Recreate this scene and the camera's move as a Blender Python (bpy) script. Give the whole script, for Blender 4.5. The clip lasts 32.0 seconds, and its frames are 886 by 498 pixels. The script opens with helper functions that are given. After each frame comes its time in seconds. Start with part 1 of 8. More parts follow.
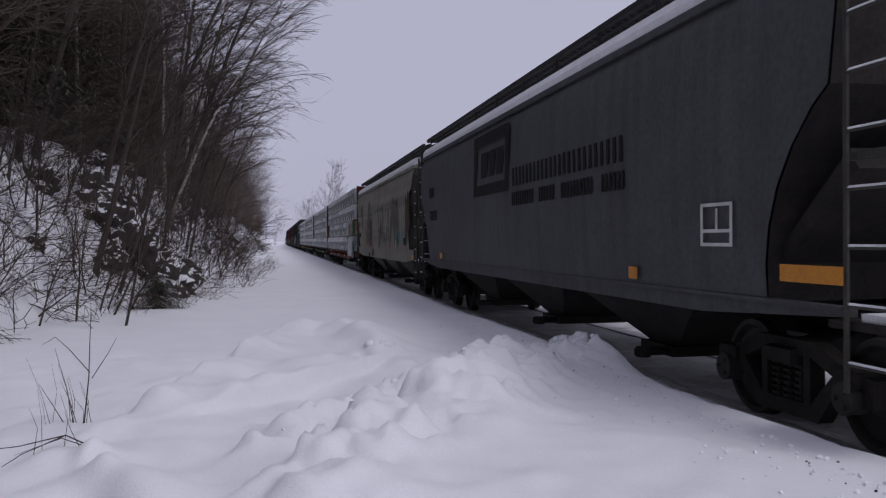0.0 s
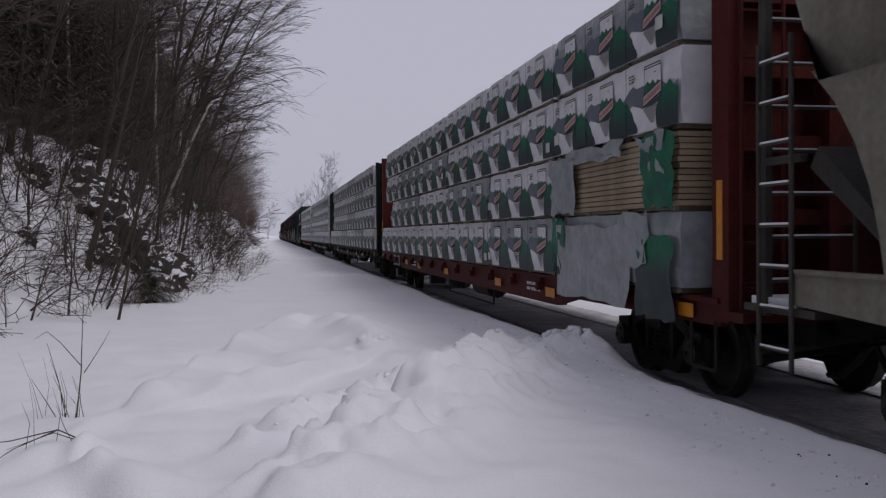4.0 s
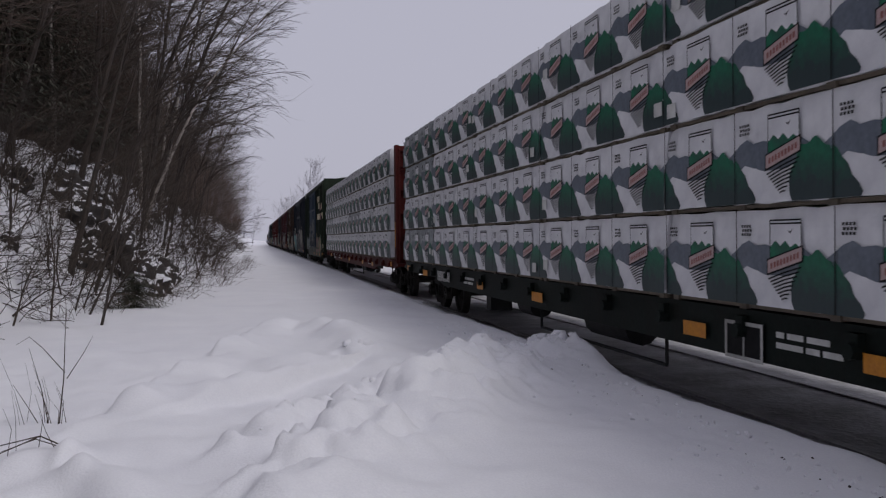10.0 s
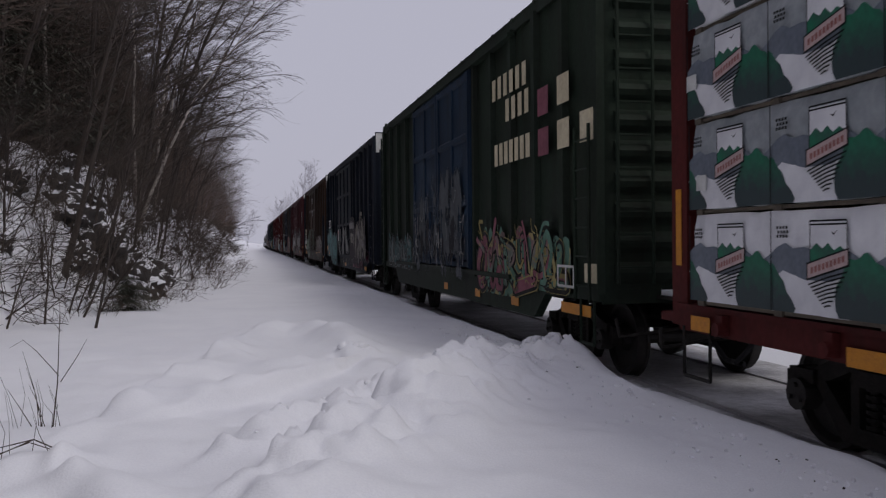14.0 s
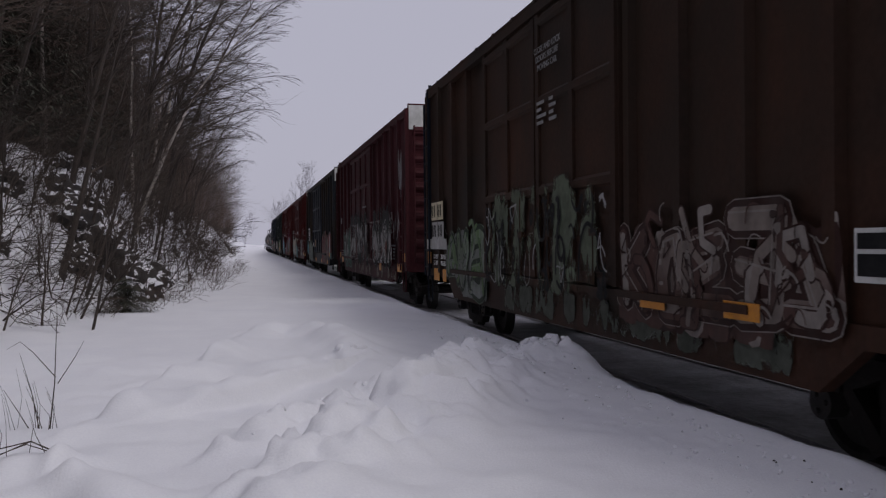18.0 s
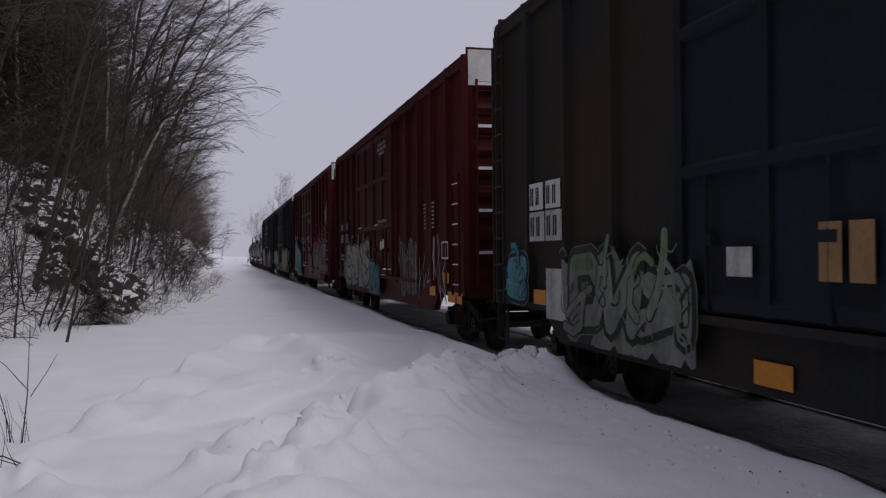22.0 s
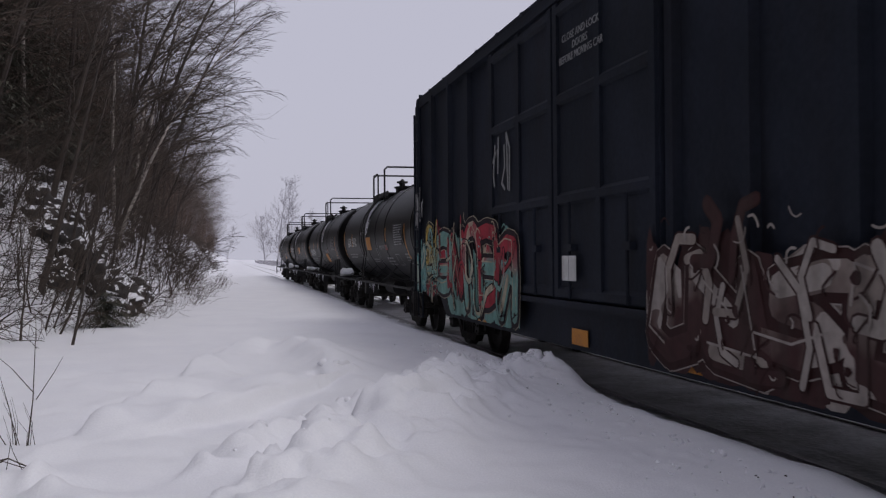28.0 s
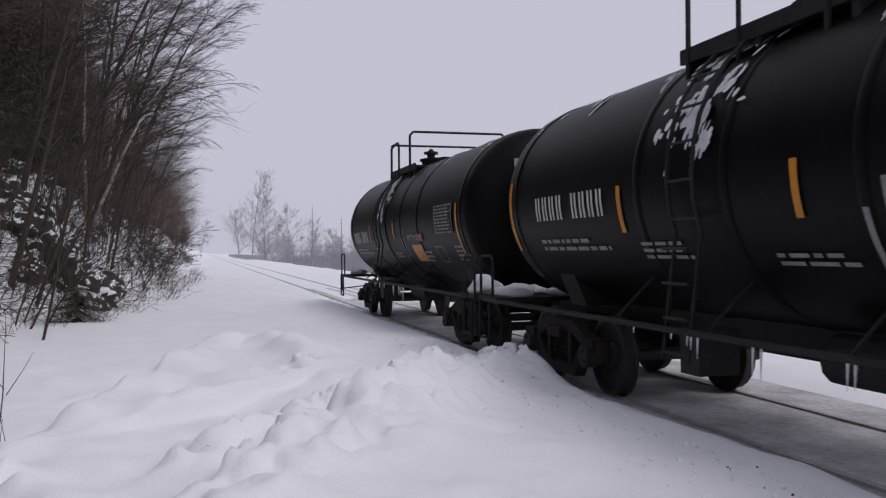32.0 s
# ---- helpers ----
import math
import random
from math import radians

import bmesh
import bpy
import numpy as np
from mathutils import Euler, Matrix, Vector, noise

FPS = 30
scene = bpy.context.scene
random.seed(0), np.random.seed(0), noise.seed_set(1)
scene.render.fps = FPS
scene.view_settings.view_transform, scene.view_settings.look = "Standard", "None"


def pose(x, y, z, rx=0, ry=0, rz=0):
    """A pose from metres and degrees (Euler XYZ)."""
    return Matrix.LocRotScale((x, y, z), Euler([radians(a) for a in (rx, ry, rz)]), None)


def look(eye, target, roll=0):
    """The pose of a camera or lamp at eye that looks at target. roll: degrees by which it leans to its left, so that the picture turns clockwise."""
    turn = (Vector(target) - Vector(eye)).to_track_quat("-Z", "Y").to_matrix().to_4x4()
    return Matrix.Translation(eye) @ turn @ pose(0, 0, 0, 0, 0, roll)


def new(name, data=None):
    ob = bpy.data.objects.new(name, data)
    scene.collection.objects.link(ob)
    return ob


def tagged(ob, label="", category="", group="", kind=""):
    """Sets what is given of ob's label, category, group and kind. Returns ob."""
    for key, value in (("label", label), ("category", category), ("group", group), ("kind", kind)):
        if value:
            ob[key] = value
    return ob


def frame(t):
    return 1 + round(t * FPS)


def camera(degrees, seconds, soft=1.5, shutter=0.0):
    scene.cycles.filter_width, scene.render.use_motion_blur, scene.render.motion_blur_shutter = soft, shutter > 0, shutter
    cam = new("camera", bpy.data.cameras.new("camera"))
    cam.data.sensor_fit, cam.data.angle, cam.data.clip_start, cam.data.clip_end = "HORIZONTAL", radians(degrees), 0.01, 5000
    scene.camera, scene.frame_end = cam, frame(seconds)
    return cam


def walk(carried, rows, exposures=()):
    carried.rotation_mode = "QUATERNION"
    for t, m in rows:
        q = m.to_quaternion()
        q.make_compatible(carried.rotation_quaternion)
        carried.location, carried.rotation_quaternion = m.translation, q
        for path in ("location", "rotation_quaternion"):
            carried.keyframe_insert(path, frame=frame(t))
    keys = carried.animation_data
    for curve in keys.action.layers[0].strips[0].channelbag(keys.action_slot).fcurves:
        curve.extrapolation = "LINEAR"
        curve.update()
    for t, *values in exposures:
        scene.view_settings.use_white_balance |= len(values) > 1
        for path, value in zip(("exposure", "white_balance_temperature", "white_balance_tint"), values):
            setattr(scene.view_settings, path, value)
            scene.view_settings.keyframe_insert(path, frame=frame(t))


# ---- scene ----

# Plan: z = 0 is the top of the rails, the track runs along +y at x = 5.4, the camera stands at the origin.
TRACK_X = 5.4
EYE = (0.0, 0.0, 1.70)
LENS = 54.27
SPEED, GAIN = 11.0, 0.10526          # metres a second at 24 s, and per second


def travelled(t):
    d = t - 24.0
    return SPEED * d + GAIN * d * d / 2


# seconds, turn to the left from +y, tilt up, roll
TURNS = [
    (0.0, -11.00, -0.63, -0.49),
    (0.5, -11.31, -0.68, -0.50),
    (1.0, -11.36, -0.69, -0.46),
    (1.5, -11.46, -0.63, -0.50),
    (2.0, -11.51, -0.73, -0.48),
    (2.5, -11.64, -0.78, -0.49),
    (3.0, -11.62, -0.86, -0.50),
    (3.5, -11.45, -1.07, -0.47),
    (5.5, -11.48, -0.70, -0.52),
    (6.0, -11.98, -0.67, -0.49),
    (6.5, -12.20, -0.63, -0.49),
    (7.0, -12.30, -0.67, -0.46),
    (7.5, -12.32, -0.67, -0.46),
    (8.0, -12.31, -0.72, -0.49),
    (8.5, -12.30, -0.82, -0.49),
    (9.0, -12.19, -0.79, -0.46),
    (9.5, -12.25, -0.76, -0.48),
    (10.0, -12.41, -0.73, -0.50),
    (10.5, -12.53, -0.71, -0.49),
    (11.0, -12.67, -0.69, -0.50),
    (11.5, -12.70, -0.61, -0.51),
    (12.0, -12.76, -0.54, -0.51),
    (12.5, -12.76, -0.49, -0.52),
    (13.0, -12.76, -0.48, -0.52),
    (13.5, -12.80, -0.45, -0.54),
    (14.0, -12.75, -0.57, -0.54),
    (14.5, -12.72, -0.60, -0.54),
    (16.5, -12.91, -0.34, -0.55),
    (17.0, -12.91, -0.18, -0.56),
    (17.5, -12.88, -0.05, -0.55),
    (18.0, -12.91, -0.48, -0.56),
    (18.5, -13.05, -0.59, -0.51),
    (19.0, -13.65, -0.56, -0.54),
    (19.5, -13.88, -0.44, -0.50),
    (20.0, -14.04, -0.23, -0.49),
    (20.5, -14.19, -0.09, -0.53),
    (21.0, -14.24, 0.03, -0.49),
    (21.5, -14.26, 0.24, -0.48),
    (22.0, -14.36, 0.29, -0.50),
    (22.5, -14.41, 0.31, -0.53),
    (23.0, -14.45, 0.33, -0.52),
    (23.5, -14.31, 0.34, -0.55),
    (24.0, -14.24, 0.14, -0.56),
    (24.5, -14.19, 0.05, -0.54),
    (25.0, -14.22, 0.01, -0.53),
    (25.5, -14.12, -0.15, -0.57),
    (27.5, -14.10, 0.38, -0.45),
    (28.0, -14.03, 0.51, -0.46),
    (28.5, -13.94, 0.39, -0.47),
    (29.0, -14.03, 0.28, -0.49),
    (29.5, -14.28, 0.27, -0.46),
    (30.0, -14.79, 0.34, -0.45),
    (30.5, -15.13, 0.27, -0.45),
    (31.0, -15.37, 0.10, -0.44),
    (31.5, -15.49, 0.07, -0.43),
    (32.0, -15.66, 0.10, -0.45),
]
cam = camera(LENS, 32.0, soft=1.25, shutter=0.06)
walk(cam, [(t, Matrix.Translation(EYE) @ Matrix.Rotation(radians(yaw), 4, "Z") @ Matrix.Rotation(radians(90 + tilt), 4, "X")
            @ Matrix.Rotation(radians(roll), 4, "Z")) for t, yaw, tilt, roll in TURNS],
     exposures=[(0, -0.08, 6120, 13), (1, -0.08, 6170, 13), (2, -0.07, 6260, 12), (3, -0.06, 6400, 11), (6, -0.06, 6440, 10), (13, -0.07, 6440, 10), (17, -0.10, 6440, 11), (20, -0.12, 6440, 11), (25, -0.12, 6440, 12), (25.2, -0.08, 6440, 12), (25.5, 0.07, 6440, 11), (28, 0.11, 6440, 10), (29, 0.19, 6440, 10), (30, 0.22, 6440, 10), (32, 0.21, 6440, 10)])

# ---- light: an overcast winter sky ----
world = bpy.data.worlds.new("overcast")
scene.world = world
world.use_nodes = True
wn = world.node_tree
wn.nodes.clear()
sky = wn.nodes.new("ShaderNodeTexSky")
sky.sky_type, sky.sun_disc = "NISHITA", False
sky.sun_elevation, sky.sun_rotation = radians(51), radians(145)
sky.air_density, sky.dust_density, sky.ozone_density = 1.0, 6.0, 1.0
cover = wn.nodes.new("ShaderNodeMix")
cover.data_type = "RGBA"
cover.inputs[0].default_value = 0.93
cover.inputs[7].default_value = (4.9, 4.82, 5.72, 1)
back = wn.nodes.new("ShaderNodeBackground")
back.inputs[1].default_value = 0.1
wout = wn.nodes.new("ShaderNodeOutputWorld")
wn.links.new(sky.outputs[0], cover.inputs[6])
wn.links.new(cover.outputs[2], back.inputs[0])
wn.links.new(back.outputs[0], wout.inputs[0])

sun = new("sun", bpy.data.lights.new("sun", "SUN"))
sun.data.energy, sun.data.angle, sun.data.color = 0.85, radians(20), (1.0, 0.97, 0.94)
sun.matrix_world = look((12, -17, 26), (0, 0, 0))

# ---- materials ----
def mat(name, colour, other=None, rough=0.6, metal=0.0, size=1.2, grain=25.0, bump=0.15, streak=0.0, streak_colour=(0.05, 0.04, 0.035), spec=0.5):
    """A surface of two tones: large stains, fine grain, relief, and running streaks of grime."""
    m = bpy.data.materials.new(name)
    m.use_nodes = True
    n, l = m.node_tree.nodes, m.node_tree.links
    b = n["Principled BSDF"]
    b.inputs["Roughness"].default_value, b.inputs["Metallic"].default_value = rough, metal
    b.inputs["Specular IOR Level"].default_value = spec
    co = n.new("ShaderNodeTexCoord")
    other = other or tuple(c * 0.65 for c in colour)
    big = n.new("ShaderNodeTexNoise")
    big.inputs["Scale"].default_value, big.inputs["Detail"].default_value, big.inputs["Roughness"].default_value = size, 6, 0.65
    l.new(co.outputs["Object"], big.inputs["Vector"])
    ramp = n.new("ShaderNodeMapRange")
    ramp.inputs[1].default_value, ramp.inputs[2].default_value = 0.35, 0.68
    l.new(big.outputs[0], ramp.inputs[0])
    mix = n.new("ShaderNodeMix")
    mix.data_type = "RGBA"
    mix.inputs[6].default_value, mix.inputs[7].default_value = (*colour, 1), (*other, 1)
    l.new(ramp.outputs[0], mix.inputs[0])
    fine = n.new("ShaderNodeTexNoise")
    fine.inputs["Scale"].default_value, fine.inputs["Detail"].default_value = grain, 4
    l.new(co.outputs["Object"], fine.inputs["Vector"])
    tone = n.new("ShaderNodeMix")
    tone.data_type, tone.blend_type = "RGBA", "OVERLAY"
    tone.inputs[0].default_value = 0.35
    l.new(mix.outputs[2], tone.inputs[6])
    l.new(fine.outputs[0], tone.inputs[7])
    last = tone.outputs[2]
    if streak:
        st = n.new("ShaderNodeMapping")
        st.inputs["Scale"].default_value = (3.0, 3.0, 0.22)
        l.new(co.outputs["Object"], st.inputs["Vector"])
        sn = n.new("ShaderNodeTexNoise")
        sn.inputs["Scale"].default_value, sn.inputs["Detail"].default_value = 1.6, 5
        l.new(st.outputs[0], sn.inputs["Vector"])
        sr = n.new("ShaderNodeMapRange")
        sr.inputs[1].default_value, sr.inputs[2].default_value, sr.inputs[4].default_value = 0.45, 0.75, streak
        l.new(sn.outputs[0], sr.inputs[0])
        sm = n.new("ShaderNodeMix")
        sm.data_type = "RGBA"
        sm.inputs[7].default_value = (*streak_colour, 1)
        l.new(last, sm.inputs[6])
        l.new(sr.outputs[0], sm.inputs[0])
        last = sm.outputs[2]
    l.new(last, b.inputs["Base Color"])
    if bump:
        bp = n.new("ShaderNodeBump")
        bp.inputs["Strength"].default_value, bp.inputs["Distance"].default_value = bump, 0.02
        l.new(fine.outputs[0], bp.inputs["Height"])
        l.new(bp.outputs[0], b.inputs["Normal"])
    return m


SNOW = mat("snow", (0.83, 0.83, 0.86), (0.78, 0.78, 0.82), rough=0.75, size=0.8, grain=60, bump=0.25, spec=0.3)
SNOW.node_tree.nodes["Principled BSDF"].inputs["Subsurface Weight"].default_value = 0.0
PACKED = mat("packed_snow", (0.66, 0.65, 0.67), (0.34, 0.33, 0.33), rough=0.75, size=1.3, grain=14, bump=0.9)
CLING = mat("clinging_snow", (0.84, 0.84, 0.87), (0.74, 0.74, 0.78), rough=0.8, size=6, grain=50, bump=0.6)
STEEL_DARK = mat("dark_grimy_steel", (0.0150, 0.0135, 0.0128), (0.0300, 0.0255, 0.0225), rough=0.8, size=4, grain=30, bump=0.3, spec=0.2)
STEEL_BLACK = mat("black_steel", (0.0112, 0.0112, 0.0119), (0.0238, 0.0224, 0.0224), rough=0.65, size=3, grain=40, bump=0.2, spec=0.25)
WHEEL = mat("wheel_steel", (0.0216, 0.0189, 0.0175), (0.0378, 0.0324, 0.0297), rough=0.7, metal=0.2, size=6, grain=40)
RAIL = mat("rail_steel", (0.3, 0.29, 0.29), (0.42, 0.41, 0.41), rough=0.5, metal=0.3, size=5)
ORANGE = mat("orange_reflector", (0.60, 0.25, 0.02), (0.48, 0.19, 0.03), rough=0.45, size=9, grain=60, bump=0.05, spec=0.2)
WHITE = mat("white_paint", (0.62, 0.62, 0.6), (0.45, 0.45, 0.43), rough=0.6, size=5, grain=40, bump=0.05)
GREYINK = mat("faded_white_ink", (0.27, 0.27, 0.27), (0.17, 0.17, 0.17), rough=0.6, size=6, grain=50, bump=0.0)
BLACKINK = mat("black_ink", (0.010, 0.010, 0.011), (0.02, 0.02, 0.02), rough=0.7, size=6, bump=0.0, spec=0.1)
CREAM = mat("cream_paint", (0.62, 0.55, 0.38), (0.5, 0.43, 0.28), rough=0.6, size=4, bump=0.05)
PALE = mat("pale_grey_paint", (0.5, 0.5, 0.48), (0.34, 0.33, 0.31), rough=0.65, size=3, streak=0.5)
CREAM_YELLOW = mat("yellow_paint", (0.50, 0.29, 0.03), (0.40, 0.22, 0.03), rough=0.6, size=4, bump=0.05)
RED_SIGN = mat("red_panel", (0.4, 0.05, 0.03), rough=0.5, size=6)
BARK = mat("bark_brown", (0.0648, 0.0468, 0.0360), (0.0336, 0.0264, 0.0216), rough=0.9, size=5, grain=30, bump=0.6)
BARK_RED = mat("twig_red_brown", (0.0936, 0.0612, 0.0468), (0.0528, 0.0372, 0.0300), rough=0.9, size=3, grain=30, bump=0.3)
TRUNK = mat("trunk_bark", (0.0552, 0.0408, 0.0336), (0.0288, 0.0228, 0.0192), rough=0.9, size=4, grain=24, bump=0.6)
BIRCH = mat("birch_bark", (0.46, 0.41, 0.36), (0.12, 0.1, 0.09), rough=0.8, size=9, grain=18, bump=0.4)
NEEDLE = mat("spruce_needles", (0.0540, 0.0570, 0.0420), (0.0840, 0.0780, 0.0570), rough=0.8, size=2, grain=20, bump=0.2)
# far twigs and needles: snowfall haze is put into their pale colour
HAZE_TWIG = mat("frosted_twigs", (0.44, 0.43, 0.46), (0.34, 0.33, 0.355), rough=0.9, size=0.5, grain=10, bump=0.0)
HAZE_NEEDLE = mat("frosted_needles", (0.30, 0.31, 0.335), (0.22, 0.23, 0.25), rough=0.9, size=0.5, grain=10, bump=0.0)
# bark colours paled in two steps to stand for mist over distance
HAZE_THIN = mat("snow_dusted_twigs", (0.15, 0.128, 0.12), (0.095, 0.08, 0.074), rough=0.9, size=2, grain=20, bump=0.0)
HAZE_THICK = mat("rimed_twigs", (0.28, 0.26, 0.265), (0.21, 0.19, 0.19), rough=0.9, size=1, grain=12, bump=0.0)
ROCK = mat("dark_rock", (0.05, 0.042, 0.038), (0.022, 0.019, 0.018), rough=0.9, size=1.5, grain=12, bump=0.8)


# ---- mesh helpers ----
def part(name, bm, material, parent=None, label="", smooth=False):
    """Links a bmesh as one mesh object; material may be a list, by the faces' index."""
    me = bpy.data.meshes.new(name)
    bm.to_mesh(me)
    bm.free()
    for m in (material if isinstance(material, (list, tuple)) else [material]):
        me.materials.append(m)
    if smooth:
        me.shade_smooth()
    ob = new(name, me)
    ob.parent = parent
    if label:
        ob["label"] = label
    return ob


def again(ob, name=None, at=None, parent=None):
    """Another object on the same mesh."""
    o = new(name or ob.name.split(".")[0], ob.data)
    o.parent = parent if parent else ob.parent
    if at is not None:
        o.matrix_basis = at
    if "label" in ob:
        o["label"] = ob["label"]
    return o


def box(bm, x0, x1, y0, y1, z0, z1, mi=0):
    v = [bm.verts.new((x, y, z)) for x in (x0, x1) for y in (y0, y1) for z in (z0, z1)]
    for a, b, c, d in ((0, 1, 3, 2), (4, 6, 7, 5), (0, 4, 5, 1), (2, 3, 7, 6), (0, 2, 6, 4), (1, 5, 7, 3)):
        bm.faces.new((v[a], v[b], v[c], v[d])).material_index = mi


def prism(bm, pts, axis, a, b, mi=0):
    """A profile pushed from a to b along an axis; the profile's pairs are the two other axes in order."""
    def at(p, q):
        return {"x": (q, p[0], p[1]), "y": (p[0], q, p[1]), "z": (p[0], p[1], q)}[axis]
    lo, hi = [bm.verts.new(at(p, a)) for p in pts], [bm.verts.new(at(p, b)) for p in pts]
    n = len(pts)
    for i in range(n):
        bm.faces.new((lo[i], lo[(i + 1) % n], hi[(i + 1) % n], hi[i])).material_index = mi
    bm.faces.new(lo).material_index = mi
    bm.faces.new(hi[::-1]).material_index = mi


def rod(bm, a, b, r, sides=6, r2=None, mi=0):
    a, b = Vector(a), Vector(b)
    d = b - a
    q = d.to_track_quat("Z", "Y")
    r2 = r if r2 is None else r2
    rings = []
    for p, s in ((a, r), (b, r2)):
        rings.append([bm.verts.new(p + q @ Vector((s * math.cos(2 * math.pi * i / sides), s * math.sin(2 * math.pi * i / sides), 0))) for i in range(sides)])
    for i in range(sides):
        bm.faces.new((rings[0][i], rings[0][(i + 1) % sides], rings[1][(i + 1) % sides], rings[1][i])).material_index = mi
    bm.faces.new(rings[0][::-1]).material_index = mi
    bm.faces.new(rings[1]).material_index = mi


def pipe(bm, pts, r, sides=6, mi=0):
    for a, b in zip(pts, pts[1:]):
        rod(bm, a, b, r, sides, mi=mi)


def lathe(bm, prof, axis_at, sides=24, mi=0):
    """A profile of (along x, radius) turned round a line along x at (y, z)."""
    y, z = axis_at
    rings = [[bm.verts.new((x, y + r * math.cos(2 * math.pi * i / sides), z + r * math.sin(2 * math.pi * i / sides))) for i in range(sides)] for x, r in prof]
    for ra, rb in zip(rings, rings[1:]):
        for i in range(sides):
            bm.faces.new((ra[i], ra[(i + 1) % sides], rb[(i + 1) % sides], rb[i])).material_index = mi
    bm.faces.new(rings[0][::-1]).material_index = mi
    bm.faces.new(rings[-1]).material_index = mi


def face(bm, pts, mi=0):
    f = bm.faces.new([bm.verts.new(p) for p in pts])
    f.material_index = mi
    return f


def decal(bm, x, y0, y1, z0, z1, mi=0, t=0.004):
    box(bm, x - t, x, y0, y1, z0, z1, mi)


def bars(bm, x, y0, y1, z0, z1, rows, mi=0, gap=0.45, ragged=0.3, rng=random):
    """Lines of writing that nobody could read, as broken bars."""
    h = (z1 - z0) / rows
    for i in range(rows):
        z = z1 - (i + 1) * h
        y, end = y1, y0 + (y1 - y0) * ragged * rng.random()
        while y > end + 0.02:
            w = min((0.8 + 2.2 * rng.random()) * h * 1.5, y - end)
            decal(bm, x, y - w, y, z, z + h * (1 - gap), mi)
            y -= w + h * 0.5


def lettering(name, text, size, m, material, parent, label=""):
    cu = bpy.data.curves.new(name, "FONT")
    cu.body, cu.size, cu.extrude = text, size, 0.002
    cu.align_x = "CENTER"
    tmp = bpy.data.objects.new(name, cu)
    scene.collection.objects.link(tmp)
    bpy.context.view_layer.update()
    me = bpy.data.meshes.new_from_object(tmp)
    bpy.data.objects.remove(tmp)
    me.materials.clear()
    me.materials.append(material)
    ob = new(name, me)
    ob.parent, ob.matrix_basis = parent, m
    ob["label"] = label or "painted words " + text.lower()
    return ob


def on_side(x, y, z, wide=1.0):
    """Pose of writing on a side that faces -x."""
    return Matrix(((0, 0, -1, x), (-wide, 0, 0, y), (0, 1, 0, z), (0, 0, 0, 1)))


def on_end(x, y, z, wide=1.0):
    """Pose of writing on an end that faces -y."""
    return Matrix(((wide, 0, 0, x), (0, 0, -1, y), (0, 1, 0, z), (0, 0, 0, 1)))

# ---- ground ----
def smooth01(v):
    v = min(1.0, max(0.0, v))
    return v * v * (3 - 2 * v)


def lump(x, y, cx, cy, rx, ry, h, turn=0.0):
    c, s = math.cos(turn), math.sin(turn)
    u, v = ((x - cx) * c + (y - cy) * s) / rx, (-(x - cx) * s + (y - cy) * c) / ry
    return h * math.exp(-(u * u + v * v))


def bank_foot(y):
    return -2.15 - 0.3 * math.sin(y * 0.11) - 0.10 * max(0.0, 24 - y) - 0.012 * max(0.0, 24 - y) ** 2 + 0.012 * max(0.0, min(y, 100) - 30)


def crest(x, y, line, w0, w1, soft=1.0):
    """A drift's ridge along a line of (x, y, height): steep (w1) beyond it, gentle (w0) before it."""
    best = 0.0
    for (xa, ya, ha), (xb, yb, hb) in zip(line, line[1:]):
        dx, dy = xb - xa, yb - ya
        n = math.hypot(dx, dy)
        t = ((x - xa) * dx + (y - ya) * dy) / (n * n)
        tc = min(1.0, max(0.0, t))
        ex, ey = x - (xa + dx * tc), y - (ya + dy * tc)
        side = (dx * (y - ya) - dy * (x - xa)) / n
        d = math.hypot(ex, ey)
        w = w1 if side < 0 else w0
        v = (ha + (hb - ha) * tc) * math.exp(-(d / w) ** 2 * soft)
        best = max(best, v)
    return best


HEAP = [(3.80, 9.86, 0.15), (3.31, 10.05, 0.18), (2.95, 9.8, 0.17), (2.41, 9.3, 0.21), (1.9, 8.55, 0.25), (1.38, 7.84, 0.24), (0.89, 6.93, 0.21), (0.39, 6.08, 0.17), (0.14, 5.26, 0.11), (0.0, 4.2, 0.09)]
STRAND = [(2.2, 10.0, 0.06), (1.75, 9.2, 0.11), (1.35, 8.75, 0.08), (0.9, 8.0, 0.06), (0.35, 7.1, 0.08), (-0.2, 6.3, 0.05)]
FOLD = [(0.0, 13.6, 0.10), (0.31, 14.2, 0.18), (0.77, 14.35, 0.21), (1.15, 13.7, 0.22), (1.32, 12.4, 0.19), (1.36, 11.0, 0.16), (1.5, 9.9, 0.08)]
LEDGE = [(0.92, 9.7, 0.13), (0.5, 9.1, 0.12), (0.13, 8.56, 0.12), (-0.22, 8.05, 0.10), (-0.58, 7.62, 0.07), (-1.0, 7.2, 0.03)]
DRIFT = [(0.04, 13.8, 0.05), (-0.25, 12.0, 0.10), (-0.53, 10.35, 0.12), (-0.93, 8.89, 0.12), (-1.05, 8.0, 0.10), (-1.2, 7.2, 0.07), (-1.5, 6.4, 0.03)]


